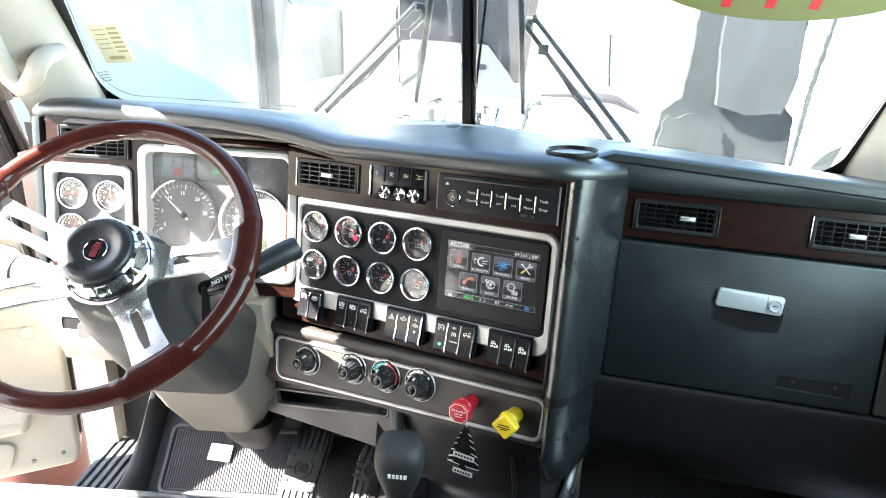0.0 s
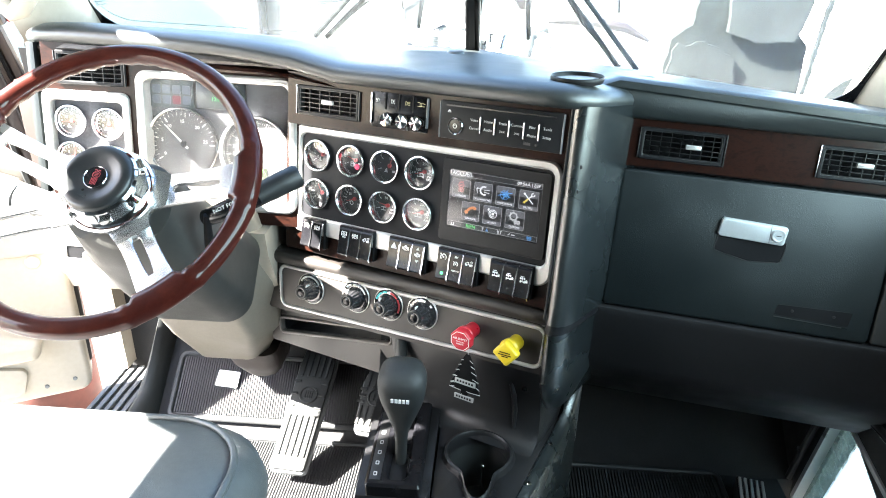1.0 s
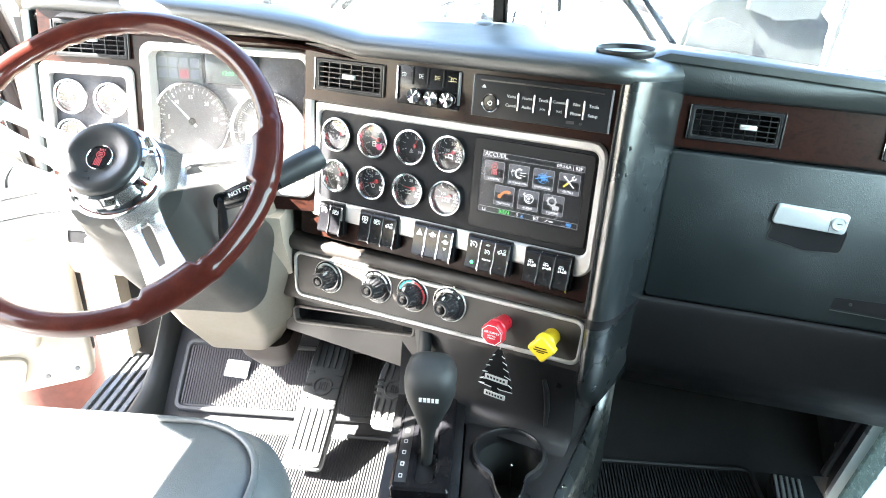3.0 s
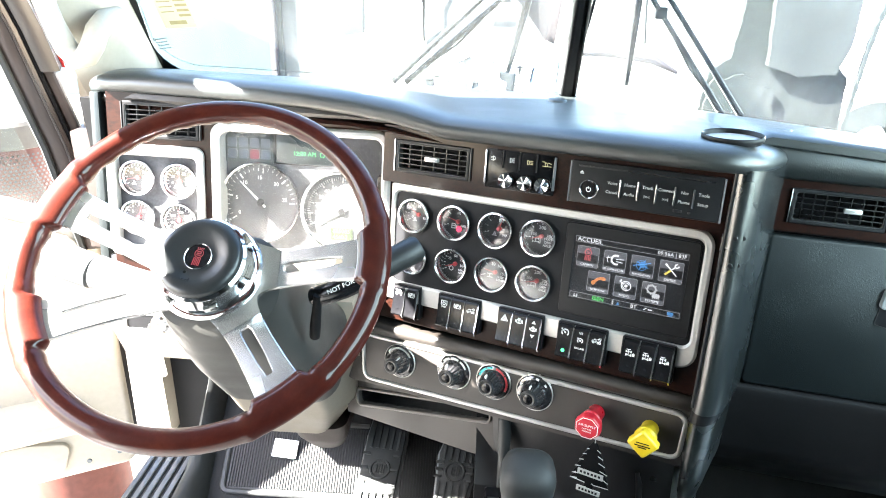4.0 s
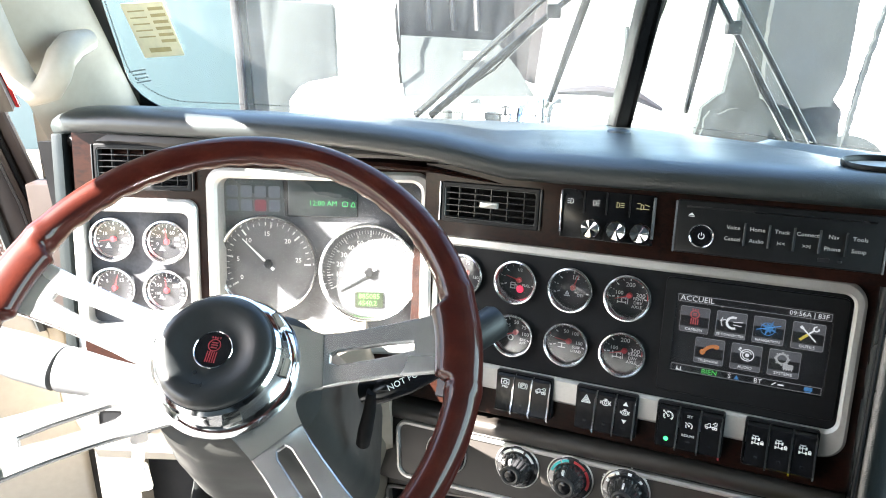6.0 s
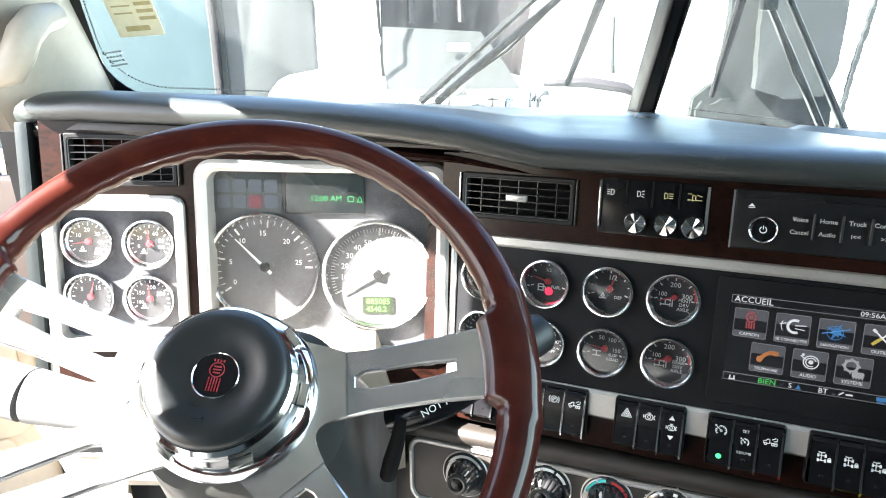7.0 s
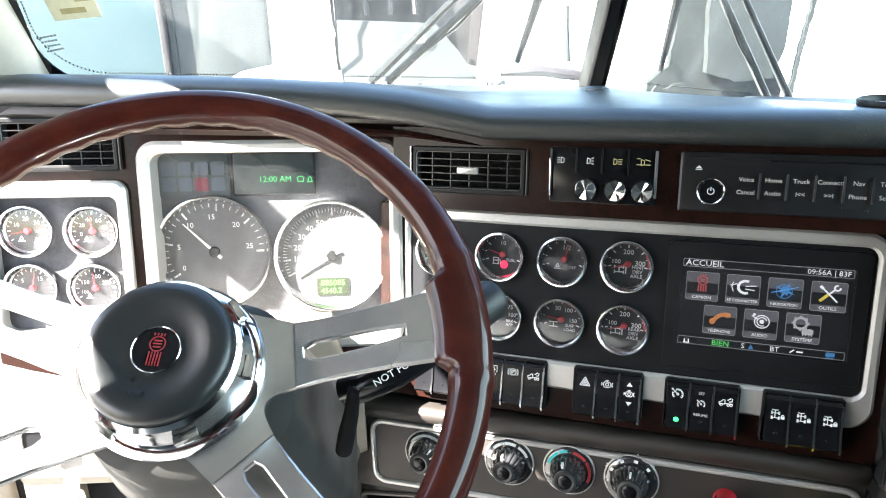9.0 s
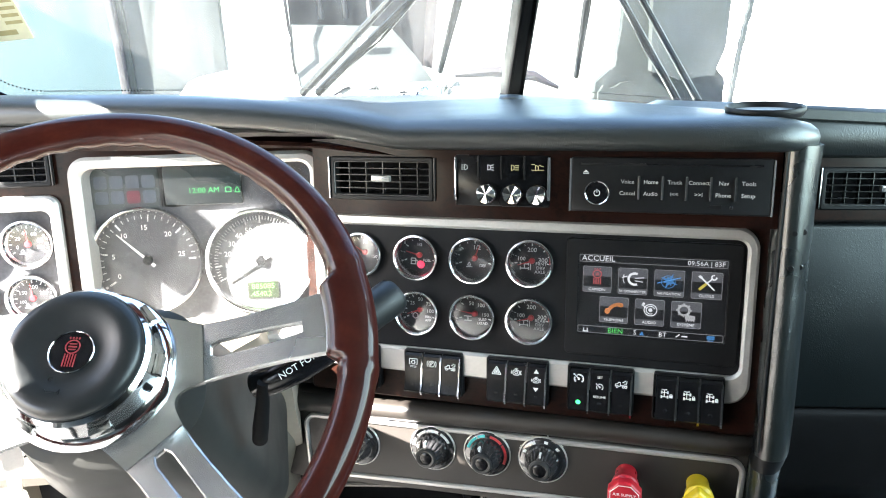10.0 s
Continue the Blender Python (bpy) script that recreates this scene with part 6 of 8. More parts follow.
# Brake valve knobs.
def valve(u, v, label, sides, r, material, spin, words):
    ob = thing("valve_knob", label, "knob", CENTRE @ move(u, v, 0.0016), "brake valve knobs")
    part("stem", lathe(bmesh.new(), [(0.0125, 0.0), (0.0125, 0.018), (0.0150, 0.024), (0.0160, 0.033), (0.0110, 0.040)], 24), material, ob, "round plastic stem", m=move(0.0, 0.0))
    loop = round_poly([polar(r, spin + 360 * i / sides) for i in range(sides)], 0.004, 4)
    plate_ = part("plate", slab(bmesh.new(), loop, 0.036, 0.048, 0.004, 3), material, ob, label.split(" brake")[0] + " face plate", m=pose(0, 0, 0, 6))
    for txt, y, s in words:
        lettering(txt, s, plate_, WHITEPAPER if sides == 8 else PLASTIC, 0, y, 0.0482, "word")
    if sides == 8:
        rim = bmesh.new()
        pts = [polar(r * 0.84, spin + 360 * i / 8) for i in range(8)]
        for a, b in zip(pts, pts[1:] + pts[:1]):
            stroke(rim, a, b, 0.0008, 0.0480)
        part("outline", rim, WHITEPAPER, plate_)
    else:
        rim = bmesh.new()
        for x0, y0, x1, y1 in ((-0.009, 0.003, 0.009, 0.003), (-0.006, -0.004, 0.006, -0.004), (-0.011, -0.001, 0.011, -0.001)):
            stroke(rim, (x0, y0), (x1, y1), 0.0016, 0.0481)
        part("worn_print", rim, PLASTIC, plate_, "worn dark print")
    return ob


valve(-0.0165, -0.2140, "red octagonal trailer brake valve knob", 8, 0.0200, REDKNOB, 22.5, (("AIR SUPPLY", 0.0040, 0.0050), ("NOT FOR", -0.0015, 0.0031), ("PARKING", -0.0055, 0.0031)))
valve(0.0625, -0.2150, "yellow square parking brake valve knob", 4, 0.0230, YELLOWKNOB, 5, ())

# ---- steering ----
WHEEL_TILT = 42.2
COLUMN_TILT = 48.0
DISH = move(0, 0, -0.0375)
WHEEL = frame_of((-0.4515, 0.9315, 0.7975), (1, 0, 0.006), (0, math.cos(radians(WHEEL_TILT)), math.sin(radians(WHEEL_TILT)))) @ pose(0, 0, 0, 0, 0, -9.0)
COLUMN = frame_of((-0.445, 0.946, 0.7805), (1, 0, 0), (0, math.cos(radians(COLUMN_TILT)), math.sin(radians(COLUMN_TILT))))
wheel = thing("steering_wheel", "glossy mahogany steering wheel with slotted chrome spokes", "steering wheel", WHEEL)
R_RIM = 0.2048
SPOKES = (12.0, 169.0, 215.0, 317.0)


def ease(x):
    x = max(0.0, min(1.0, x))
    return x * x * (3 - 2 * x)


# Rim: round outside, with a wooden seat that reaches inwards at every spoke and finger grips on the back.
bm = bmesh.new()
rings, N = [], 576
for i in range(N):
    a = 360 * i / N
    near = min(abs((a - s + 180) % 360 - 180) for s in SPOKES)
    seat_in = 0.0105 * ease((10.8 - near) / 2.2)
    shoulder = 0.0013 * math.exp(-((near - 12.4) / 2.0) ** 2)
    grip = 0.0013 * (0.5 + 0.5 * math.cos(radians(a * 48))) * ease((near - 13.0) / 4.0)
    ring = []
    for j in range(24):
        w = 2 * math.pi * j / 24
        rr = 0.0143 + shoulder
        inward = max(0.0, -math.cos(w))
        if math.cos(w) < 0.2 and math.sin(w) < -0.15:
            rr -= grip
        rho = R_RIM + rr * math.cos(w) - seat_in * inward ** 0.8
        ring.append(bm.verts.new((rho * math.cos(radians(a)), rho * math.sin(radians(a)), rr * math.sin(w) * 1.04)))
    rings.append(ring)
stitch(bm, rings + [rings[0]])
part("rim", bm, RIM, wheel, "lacquered dark red mahogany rim", smooth=75)


def dish_drop(x):
    return 0.034 * min(1.0, max(0.0, (0.186 - x) / 0.112)) ** 0.9


ROOT, ROOT_W = 0.083, 0.0240
for s in SPOKES:
    bm = bmesh.new()
    outer = [(ROOT, -ROOT_W), (0.100, -0.0229), (0.120, -0.0226), (0.150, -0.0234), (0.1965, -0.0262), (0.1965, 0.0262), (0.150, 0.0234), (0.120, 0.0226), (0.100, 0.0229), (ROOT, ROOT_W)]
    slot = [(0.0900, -0.0036), (0.0960, -0.0062), (0.120, -0.0060), (0.140, -0.0056), (0.1620, -0.0036), (0.1620, 0.0036), (0.140, 0.0056), (0.120, 0.0060), (0.0960, 0.0062), (0.0900, 0.0036)]
    hoop(bm, outer, slot, -0.0030, 0.0026, 0.0012)
    for v in bm.verts:
        v.co.z -= dish_drop(v.co.x)
    part("spoke", bm, BRUSHED, wheel, "slotted polished metal spoke", m=pose(0, 0, 0, 0, 0, s), smooth=22)
# Star-shaped hub plate whose arms flow into the spokes.
star, lifts = [], []
for s, s2 in zip(SPOKES, SPOKES[1:] + (SPOKES[0] + 360,)):
    c, d = Vector(polar(1.0, s)), Vector(polar(1.0, s2))
    cl, dl = Vector((-c.y, c.x)), Vector((-d.y, d.x))
    for w in (-1.0, -0.5, 0.0, 0.5):
        star.append(c * ROOT + cl * ROOT_W * w)
        lifts.append(dish_drop(ROOT))
    p, q = c * ROOT + cl * ROOT_W, d * ROOT - dl * ROOT_W
    wide = (s2 - s) > 80
    mid_r = 0.0585 if wide else 0.070
    for i in range(20):
        k = i / 20
        ang = s + math.degrees(math.atan2(ROOT_W, ROOT)) + k * (s2 - s - 2 * math.degrees(math.atan2(ROOT_W, ROOT)))
        far_r = math.hypot(ROOT, ROOT_W)
        dip = 1 - max(0.0, 1 - min(k, 1 - k) / (0.26 if wide else 0.5)) ** 2.2
        r_ = far_r + (mid_r - far_r) * dip
        star.append(Vector(polar(r_, ang)))
        lifts.append(dish_drop(ROOT) + (dish_drop(0.07) - dish_drop(ROOT)) * dip)
bm = bmesh.new()
rings = []
for z_, k_ in ((-0.0030, 1.0), (0.0026, 1.0), (0.0026, 0.62), (0.0026, 0.35)):
    rings.append([bm.verts.new((p.x * k_, p.y * k_, z_ - (l if k_ > 0.9 else 0.0335))) for p, l in zip(star, lifts)])
stitch(bm, rings)
bm.faces.new(rings[-1])
bm.faces.new(rings[0][::-1])
part("hub_plate", bm, BRUSHED, wheel, "polished hub plate that flows into the spokes", smooth=40)
part("hub_boss", lathe(bmesh.new(), [(0.040, -0.030), (0.052, -0.026), (0.056, -0.012), (0.056, -0.003), (0.0, -0.003)], 40), BRUSHED, wheel, "round boss behind the hub plate", m=DISH)
ch = part("hub_ring", lathe(bmesh.new(), [(0.0625, 0.004), (0.0635, 0.009), (0.0610, 0.0145), (0.0560, 0.0185), (0.0535, 0.0290), (0.0535, 0.0320), (0.0530, 0.0375), (0.0500, 0.0405), (0.0460, 0.0395)], 48), CHROME, wheel, "mirror chrome hub ring", m=DISH)
for a in (-62, -118, 0, 180, 45, 135):
    part("lug", brick(bmesh.new(), 0.0535, 0.0590, -0.008, 0.008, 0.0195, 0.0285, 0.0015, pose(0, 0, 0, 0, 0, a)), CHROME, ch, "small chrome lug")
cap = part("horn_cap", lathe(bmesh.new(), [(0.0470, 0.034), (0.0490, 0.0405), (0.0484, 0.0440), (0.0462, 0.0468), (0.0425, 0.0486), (0.0380, 0.0492), (0.0335, 0.0483), (0.0285, 0.0464), (0.0235, 0.0448), (0.0190, 0.0440), (0.0, 0.0440)], 56), CAPRUBBER, wheel, "soft black domed horn pad", m=DISH)
SMALLER = move(0, 0, -0.0016) @ Matrix.Diagonal((0.85, 0.85, 1, 1))
part("emblem_ring", lathe(bmesh.new(), [(0.0190, 0.0455), (0.0190, 0.0472), (0.0184, 0.0478), (0.0178, 0.0472), (0.0176, 0.0460)], 36), CHROME, cap, "thin chrome ring", m=SMALLER)
part("emblem_field", lathe(bmesh.new(), [(0.0, 0.0467), (0.0178, 0.0466), (0.0178, 0.0455)], 32), GLOSSBLACK, cap, "gloss black emblem field", m=SMALLER)
bm = bmesh.new()
ringstroke(bm, 0.0, 0.0045, 0.0058, 0.0010, 0, 360, 0.0467, 24)
for a, b in (((-0.0030, 0.0070), (0.0030, 0.0070)), ((-0.0034, 0.0045), (0.0034, 0.0045)), ((-0.0028, 0.0020), (0.0028, 0.0020))):
    stroke(bm, a, b, 0.0011, 0.0467, 0.0006)
for i in range(5):
    stroke(bm, (-0.0044 + 0.0022 * i, -0.0130), (-0.0044 + 0.0022 * i, -0.0020), 0.0009, 0.0467, 0.0006)
for i in range(4):
    stroke(bm, (-0.0036 + 0.0024 * i, 0.0112), (-0.0040 + 0.0027 * i, 0.0130), 0.0012, 0.0467, 0.0006)
part("emblem", bm, EMBLEMRED, cap, "red emblem shape", m=SMALLER)
bm = bmesh.new()
for a, b in (((-0.006, -0.030), (0.006, -0.030)), ((-0.007, -0.030), (-0.009, -0.027)), ((0.007, -0.030), (0.010, -0.026)), ((0.010, -0.026), (0.010, -0.033))):
    stroke(bm, a, b, 0.0009, 0.0484, 0.0006)
part("horn_mark", bm, PLASTIC, cap, m=move(-0.004, -0.0145) @ Matrix.Diagonal((0.55, 0.55, 1, 1)))

# Column with its shrouds and stalks.
column = thing("steering_column", "olive grey moulded steering column with stalks", "steering column", COLUMN)
secs = []
for z, w, h, dy in ((-0.020, 0.050, 0.050, 0.0), (-0.030, 0.074, 0.062, -0.004), (-0.10, 0.082, 0.072, -0.012), (-0.20, 0.092, 0.080, -0.018), (-0.34, 0.10, 0.09, -0.02)):
    secs.append([(x, y + dy, z) for x, y in loop_rect(-w, w, -h, h * 0.9, 0.046, 8)])
part("shroud", loft(bmesh.new(), secs), DARKSHROUD, column, "olive grey plastic shroud with part of its shade in the colour", smooth=50)
part("collar", lathe(bmesh.new(), [(0.040, -0.006), (0.046, -0.012), (0.046, -0.022)], 32), PLASTIC, column)
INVC = column.matrix_basis.inverted()


def col_pt(x, y, z):
    return INVC @ Vector((x, y, z))


bm = tube(bmesh.new(), [col_pt(-0.54, 1.02, 0.715), col_pt(-0.60, 1.035, 0.715), col_pt(-0.645, 1.042, 0.722), col_pt(-0.648, 1.042, 0.7225)], [0.014, 0.020, 0.0235, 0.0225], 20)
st = part("signal_stalk", bm, GREY, column, "thick grey signal stalk")
part("knob", tube(bmesh.new(), [col_pt(-0.650, 1.042, 0.723), col_pt(-0.690, 1.048, 0.733), col_pt(-0.722, 1.052, 0.742), col_pt(-0.728, 1.053, 0.744)], [0.0235, 0.0240, 0.0215, 0.015], 20), GREY, st, "turning end of the stalk")
bm = tube(bmesh.new(), [col_pt(-0.338, 0.994, 0.724), col_pt(-0.322, 0.988, 0.732), col_pt(-0.300, 0.987, 0.7425), col_pt(-0.262, 1.005, 0.757)], [0.0125, 0.0132, 0.0142, 0.0148], 18)
hb = part("trailer_brake_lever", bm, GLOSSBLACK, column, "glossy black trailer brake lever")
part("handle", tube(bmesh.new(), [col_pt(-0.265, 1.003, 0.7555), col_pt(-0.258, 1.009, 0.7595), col_pt(-0.236, 1.025, 0.7690), col_pt(-0.215, 1.037, 0.7775), col_pt(-0.2105, 1.0395, 0.7795)], [0.0148, 0.0160, 0.0172, 0.0174, 0.0140], 20), LEVERGREY, hb, "thick soft grey handle end")
text_m = INVC @ frame_of((-0.2990, 0.9690, 0.7520), (0.80, 0.25, 0.33), (-0.35, 0.20, 0.90))
lettering("NOT FOR", 0.0080, hb, INK, 0, 0, 0, "word", m=text_m)
part("tilt_lever", tube(bmesh.new(), [col_pt(-0.330, 0.978, 0.735), col_pt(-0.334, 0.984, 0.710), col_pt(-0.340, 0.996, 0.682), col_pt(-0.344, 1.005, 0.662), col_pt(-0.345, 1.007, 0.658)], [0.005, 0.0060, 0.0072, 0.0070, 0.004], 16), CARDBLACK, column, "black tapered tilt lever")
# big cover below the column
bm = bmesh.new()
secs = []
for x0, xf, xs, y0, ys, y1, z in ((-0.575, -0.440, -0.368, 1.135, 1.225, 1.36, 0.66), (-0.590, -0.432, -0.352, 1.150, 1.250, 1.38, 0.60), (-0.585, -0.412, -0.345, 1.185, 1.275, 1.42, 0.48), (-0.565, -0.394, -0.352, 1.25, 1.315, 1.46, 0.36), (-0.545, -0.425, -0.405, 1.32, 1.37, 1.50, 0.262), (-0.525, -0.440, -0.425, 1.37, 1.40, 1.50, 0.245)):
    secs.append([(x, y, z) for x, y in round_poly([(x0, y0), (xf, y0), (xs, ys), (xs - 0.008, y1), (x0, y1)], 0.022, 5)])
cover = thing("column_cover", "beige moulded cover below the steering column", "column cover", move(-0.455, 1.25, 0.45))
INVV = cover.matrix_basis.inverted()
part("body", loft(bm, secs), SHROUD, cover, "beige moulded body", INVV, 60)
part("lower_cap", loft(bmesh.new(), [[(x, y, z) for x, y in loop_rect(x0, x1, y0, y1, 0.03, 5)] for x0, x1, y0, y1, z in ((-0.500, -0.385, 1.335, 1.53, 0.262), (-0.495, -0.390, 1.36, 1.53, 0.215), (-0.480, -0.405, 1.40, 1.53, 0.165))]), BROWNTRIM, cover, "dark brown lower boot", INVV, 60)
for x in (-0.545, -0.445):
    part("screw", lathe(bmesh.new(), [(0, 0.002), (0.004, 0.0015), (0.005, 0)], 12), GREY, cover, "small screw", INVV @ frame_of((x, 1.192, 0.46), (1, 0, 0), (0, 0.25, 0.97)))
ign = thing("ignition_key", "silver key hanging in the ignition with a tag", "key", pose(-0.660, 1.215, 0.550))
part("lock", lathe(bmesh.new(), [(0.016, -0.02), (0.016, 0.004), (0.012, 0.008), (0, 0.008)], 20), CHROME, ign, "round chrome lock", m=pose(0, 0, 0, 90))
part("key", slab(bmesh.new(), loop_rect(-0.011, 0.011, -0.03, 0.0, 0.006), 0.0, 0.003), SILVER, ign, "flat key bow", m=pose(0, -0.02, 0.012, 90, 0, 20))
part("key", slab(bmesh.new(), loop_rect(-0.009, 0.009, -0.065, -0.02, 0.004), 0.0, 0.002), SILVER, ign, "second hanging key", m=pose(0.004, -0.022, 0.0, 84, 8, -14))
part("tag", slab(bmesh.new(), loop_rect(-0.009, 0.009, -0.085, -0.045, 0.005), 0.0, 0.003), WHITEPAPER, ign, "white key tag", m=pose(-0.006, -0.024, 0.0, 86, -6, 10))

# ---- glove box ----
glove = thing("glove_box_door", "black grained glove box door with a silver latch", "glove box", GLOVE @ move(0.21, -0.12, 0.0))
part("door", slab(bmesh.new(), loop_rect(-0.222, 0.180, -0.1125, 0.1145, 0.008, 5), -0.012, 0.006, 0.004, 3), GLOVEVINYL, glove, "dark grained vinyl door skin")
pocket = round_poly([(0.038, 0.031), (-0.062, 0.035), (-0.0675, 0.004), (-0.015, -0.0075), (0.033, -0.004)], 0.006, 5)
# The pocket's shade is a flat dark plate on the door.
part("pocket", slab(bmesh.new(), pocket, 0.004, 0.0066), PLASTIC, glove, "dark plate with a curved foot, standing for the finger pocket")
part("pocket_rim", hoop(bmesh.new(), pocket, shrink(pocket, 0.0010), 0.004, 0.0076), SLAT, glove, "thin satin rim of the pocket")
bm = slab(bmesh.new(), round_poly([(-0.066, 0.029), (0.031, 0.025), (0.034, 0.054), (-0.062, 0.058)], 0.005), 0.006, 0.015, 0.003)
lt = part("latch", bm, LATCH, glove, "satin silver latch plate")
part("seam", brick(bmesh.new(), 0.0085, 0.0090, 0.0275, 0.0545, 0.0149, 0.0152), PLASTIC, lt)
lk = part("lock", lathe(bmesh.new(), [(0, 0.0026), (0.0068, 0.0026), (0.0076, 0.0034), (0.0092, 0.0034), (0.0102, 0.0022), (0.0104, 0.0)], 28), LATCH, glove, "round keyhole plate", m=move(0.0205, 0.0405, 0.015))
part("keyhole", brick(bmesh.new(), -0.0035, 0.0035, -0.0006, 0.0006, 0.0030, 0.0033), PLASTIC, lk)
# Flat plates: recess shade and its lit lower edge are put in by colour.
part("label_slot", slab(bmesh.new(), round_poly([(0.150, -0.066), (0.043, -0.069), (0.040, -0.086), (0.147, -0.089)], 0.002), 0.0055, 0.0068), PLASTIC, glove, "dark plate standing for a shallow label recess")
part("slot_edge", brick(bmesh.new(), 0.040, 0.147, -0.0005, 0.0005, 0.006, 0.0082, 0.0, pose(0, -0.0882, 0, 0, 0, -1.6) @ move(0, 0.0)), SLAT, glove, "thin paler strip standing for the recess's lit edge")
for x in (0.065, 0.125):
    part("screw", lathe(bmesh.new(), [(0, 0.0014), (0.002, 0.0010), (0.0026, 0)], 10), SLAT, glove, "", m=move(x, -0.0765, 0.0066))

# ---- centre console ----
console = thing("centre_console", "black moulded centre console with a cup well", "console", move(0.0, 1.0, 0.0))
INVK = console.matrix_basis.inverted()


def con_part(name, bm, material, label="", m=None, smooth=35.0):
    return part(name, bm, material, console, label, INVK @ (m if m is not None else Matrix()), smooth)


prof = [(0.942, 0.0), (0.934, 0.262), (0.938, 0.276), (0.952, 0.282), (1.16, 0.300), (1.22, 0.40), (1.24, 0.47), (1.36, 0.47), (1.36, 0.0)]
bm = side_slab(bmesh.new(), prof, -0.128, -0.008)
con_part("shifter_box", bm, CONSOLE, "black box under the gear selector", smooth=20)
# cup side: a plate that flows round a well with a pouring notch
EDGE = [(0.078, 0.835), (0.103, 0.860), (0.126, 0.925), (0.162, 1.013), (0.197, 1.102), (0.222, 1.165)]
plate_loop = [Vector(p) for p in [(-0.006, 0.835)] + EDGE + [(-0.006, 1.165)]]
CUP = Vector((0.067, 1.038))


def to_border(d):
    best = 9.0
    for a, b in zip(plate_loop, plate_loop[1:] + plate_loop[:1]):
        e = b - a
        det = d.x * -e.y + e.x * d.y
        if abs(det) > 1e-9:
            w = a - CUP
            s_ = (w.x * -e.y + e.x * w.y) / det
            k_ = (d.x * w.y - d.y * w.x) / det
            if s_ > 0 and -1e-6 <= k_ <= 1 + 1e-6:
                best = min(best, s_)
    return best


rings = [[], [], [], [], [], [], [], []]
for i in range(96):
    a = 2 * math.pi * i / 96
    d = Vector((math.cos(a), math.sin(a)))
    off = (math.degrees(a) - 270 + 180) % 360 - 180
    r0 = 0.0505 + 0.056 * math.exp(-(off / 17.0) ** 2)
    full = to_border(d)
    for ring_, r_, z_ in zip(rings, (r0, r0 + 0.0010, r0 + 0.0035, r0 + 0.0080, r0 + 0.0125, full - 0.010, full - 0.002, full), (0.270, 0.2930, 0.2970, 0.2955, 0.2875, 0.2860, 0.2830, 0.270)):
        p = CUP + d * min(r_, full - 0.0002 * (8 - len(ring_) % 2))
        ring_.append((p.x, p.y, z_ - 0.10 * max(0.0, 0.93 - p.y) ** 1.5))
bm = bmesh.new()
vr = [[bm.verts.new(p) for p in r] for r in rings]
vr.append([bm.verts.new((p[0], p[1], 0.0)) for p in rings[-1]])
stitch(bm, vr)
con_part("cup_plate", bm, CONSOLE, "black moulded plate flowing round the cup well", smooth=32)
bm = bmesh.new()
lo = [bm.verts.new((CUP.x + (p[0] - CUP.x) * 0.90, CUP.y + (p[1] - CUP.y) * 0.90, 0.178)) for p in rings[0]]
stitch(bm, [[bm.verts.new(p) for p in rings[0]], lo])
bm.faces.new(lo)
con_part("cup_well", bm, SOFTBLACK, "deep round black cup well", smooth=50)
con_part("peg", lathe(bmesh.new(), [(0.0036, 0.176), (0.0036, 0.205), (0.0026, 0.208), (0.0026, 0.222), (0.0034, 0.224), (0.0030, 0.246), (0.0, 0.249)], 14), CHROME, "small bright peg in the well", move(0.0750, 1.0620))
bm = bmesh.new()
secs = []
for x, k in ((-0.008, 0.0), (0.06, 0.0), (0.14, 0.0), (0.185, 0.004), (0.215, 0.012), (0.228, 0.030)):
    b = 0.25 * max(0, x - 0.05)
    secs.append([(x, 1.150, 0.284 - k), (x, 1.172, 0.296 - k), (x, 1.188, 0.322 - k), (x, 1.193 - b * 0.4, 0.360 - k), (x, 1.188 - b, 0.445 - k), (x, 1.30, 0.46 - k), (x, 1.30, 0.20)])
loft(bm, secs)
con_part("riser", bm, CONSOLE, "black riser up to the dashboard", smooth=60)
bm = bmesh.new()
secs = []
for (x, y), z in list(zip(EDGE[1:], (0.281, 0.284, 0.285, 0.285, 0.288))) + [((0.236, 1.195), 0.325), ((0.240, 1.205), 0.39), ((0.222, 1.20), 0.47)]:
    secs.append([(x - 0.006, y, z), (x - 0.004, y - 0.002, z + 0.004), (x + 0.010, y - 0.004, z + 0.002), (x + 0.016, y - 0.004, z - 0.006), (x + 0.012, y, 0.0), (x - 0.004, y, 0.0)])
loft(bm, secs)
con_part("side_flange", bm, COLUMNVINYL, "grained flange along the console's edge", smooth=60)
for (x, y), z in (((0.187, 1.078), 0.2895), ((0.147, 0.977), 0.2890), ((0.117, 0.900), 0.2870)):
    con_part("screw", lathe(bmesh.new(), [(0, 0.002), (0.003, 0.0015), (0.004, 0)], 12), CHROME, "small bright screw", frame_of((x + 0.004, y, z), (1, 0, 0), (0, 1, 0.1)))

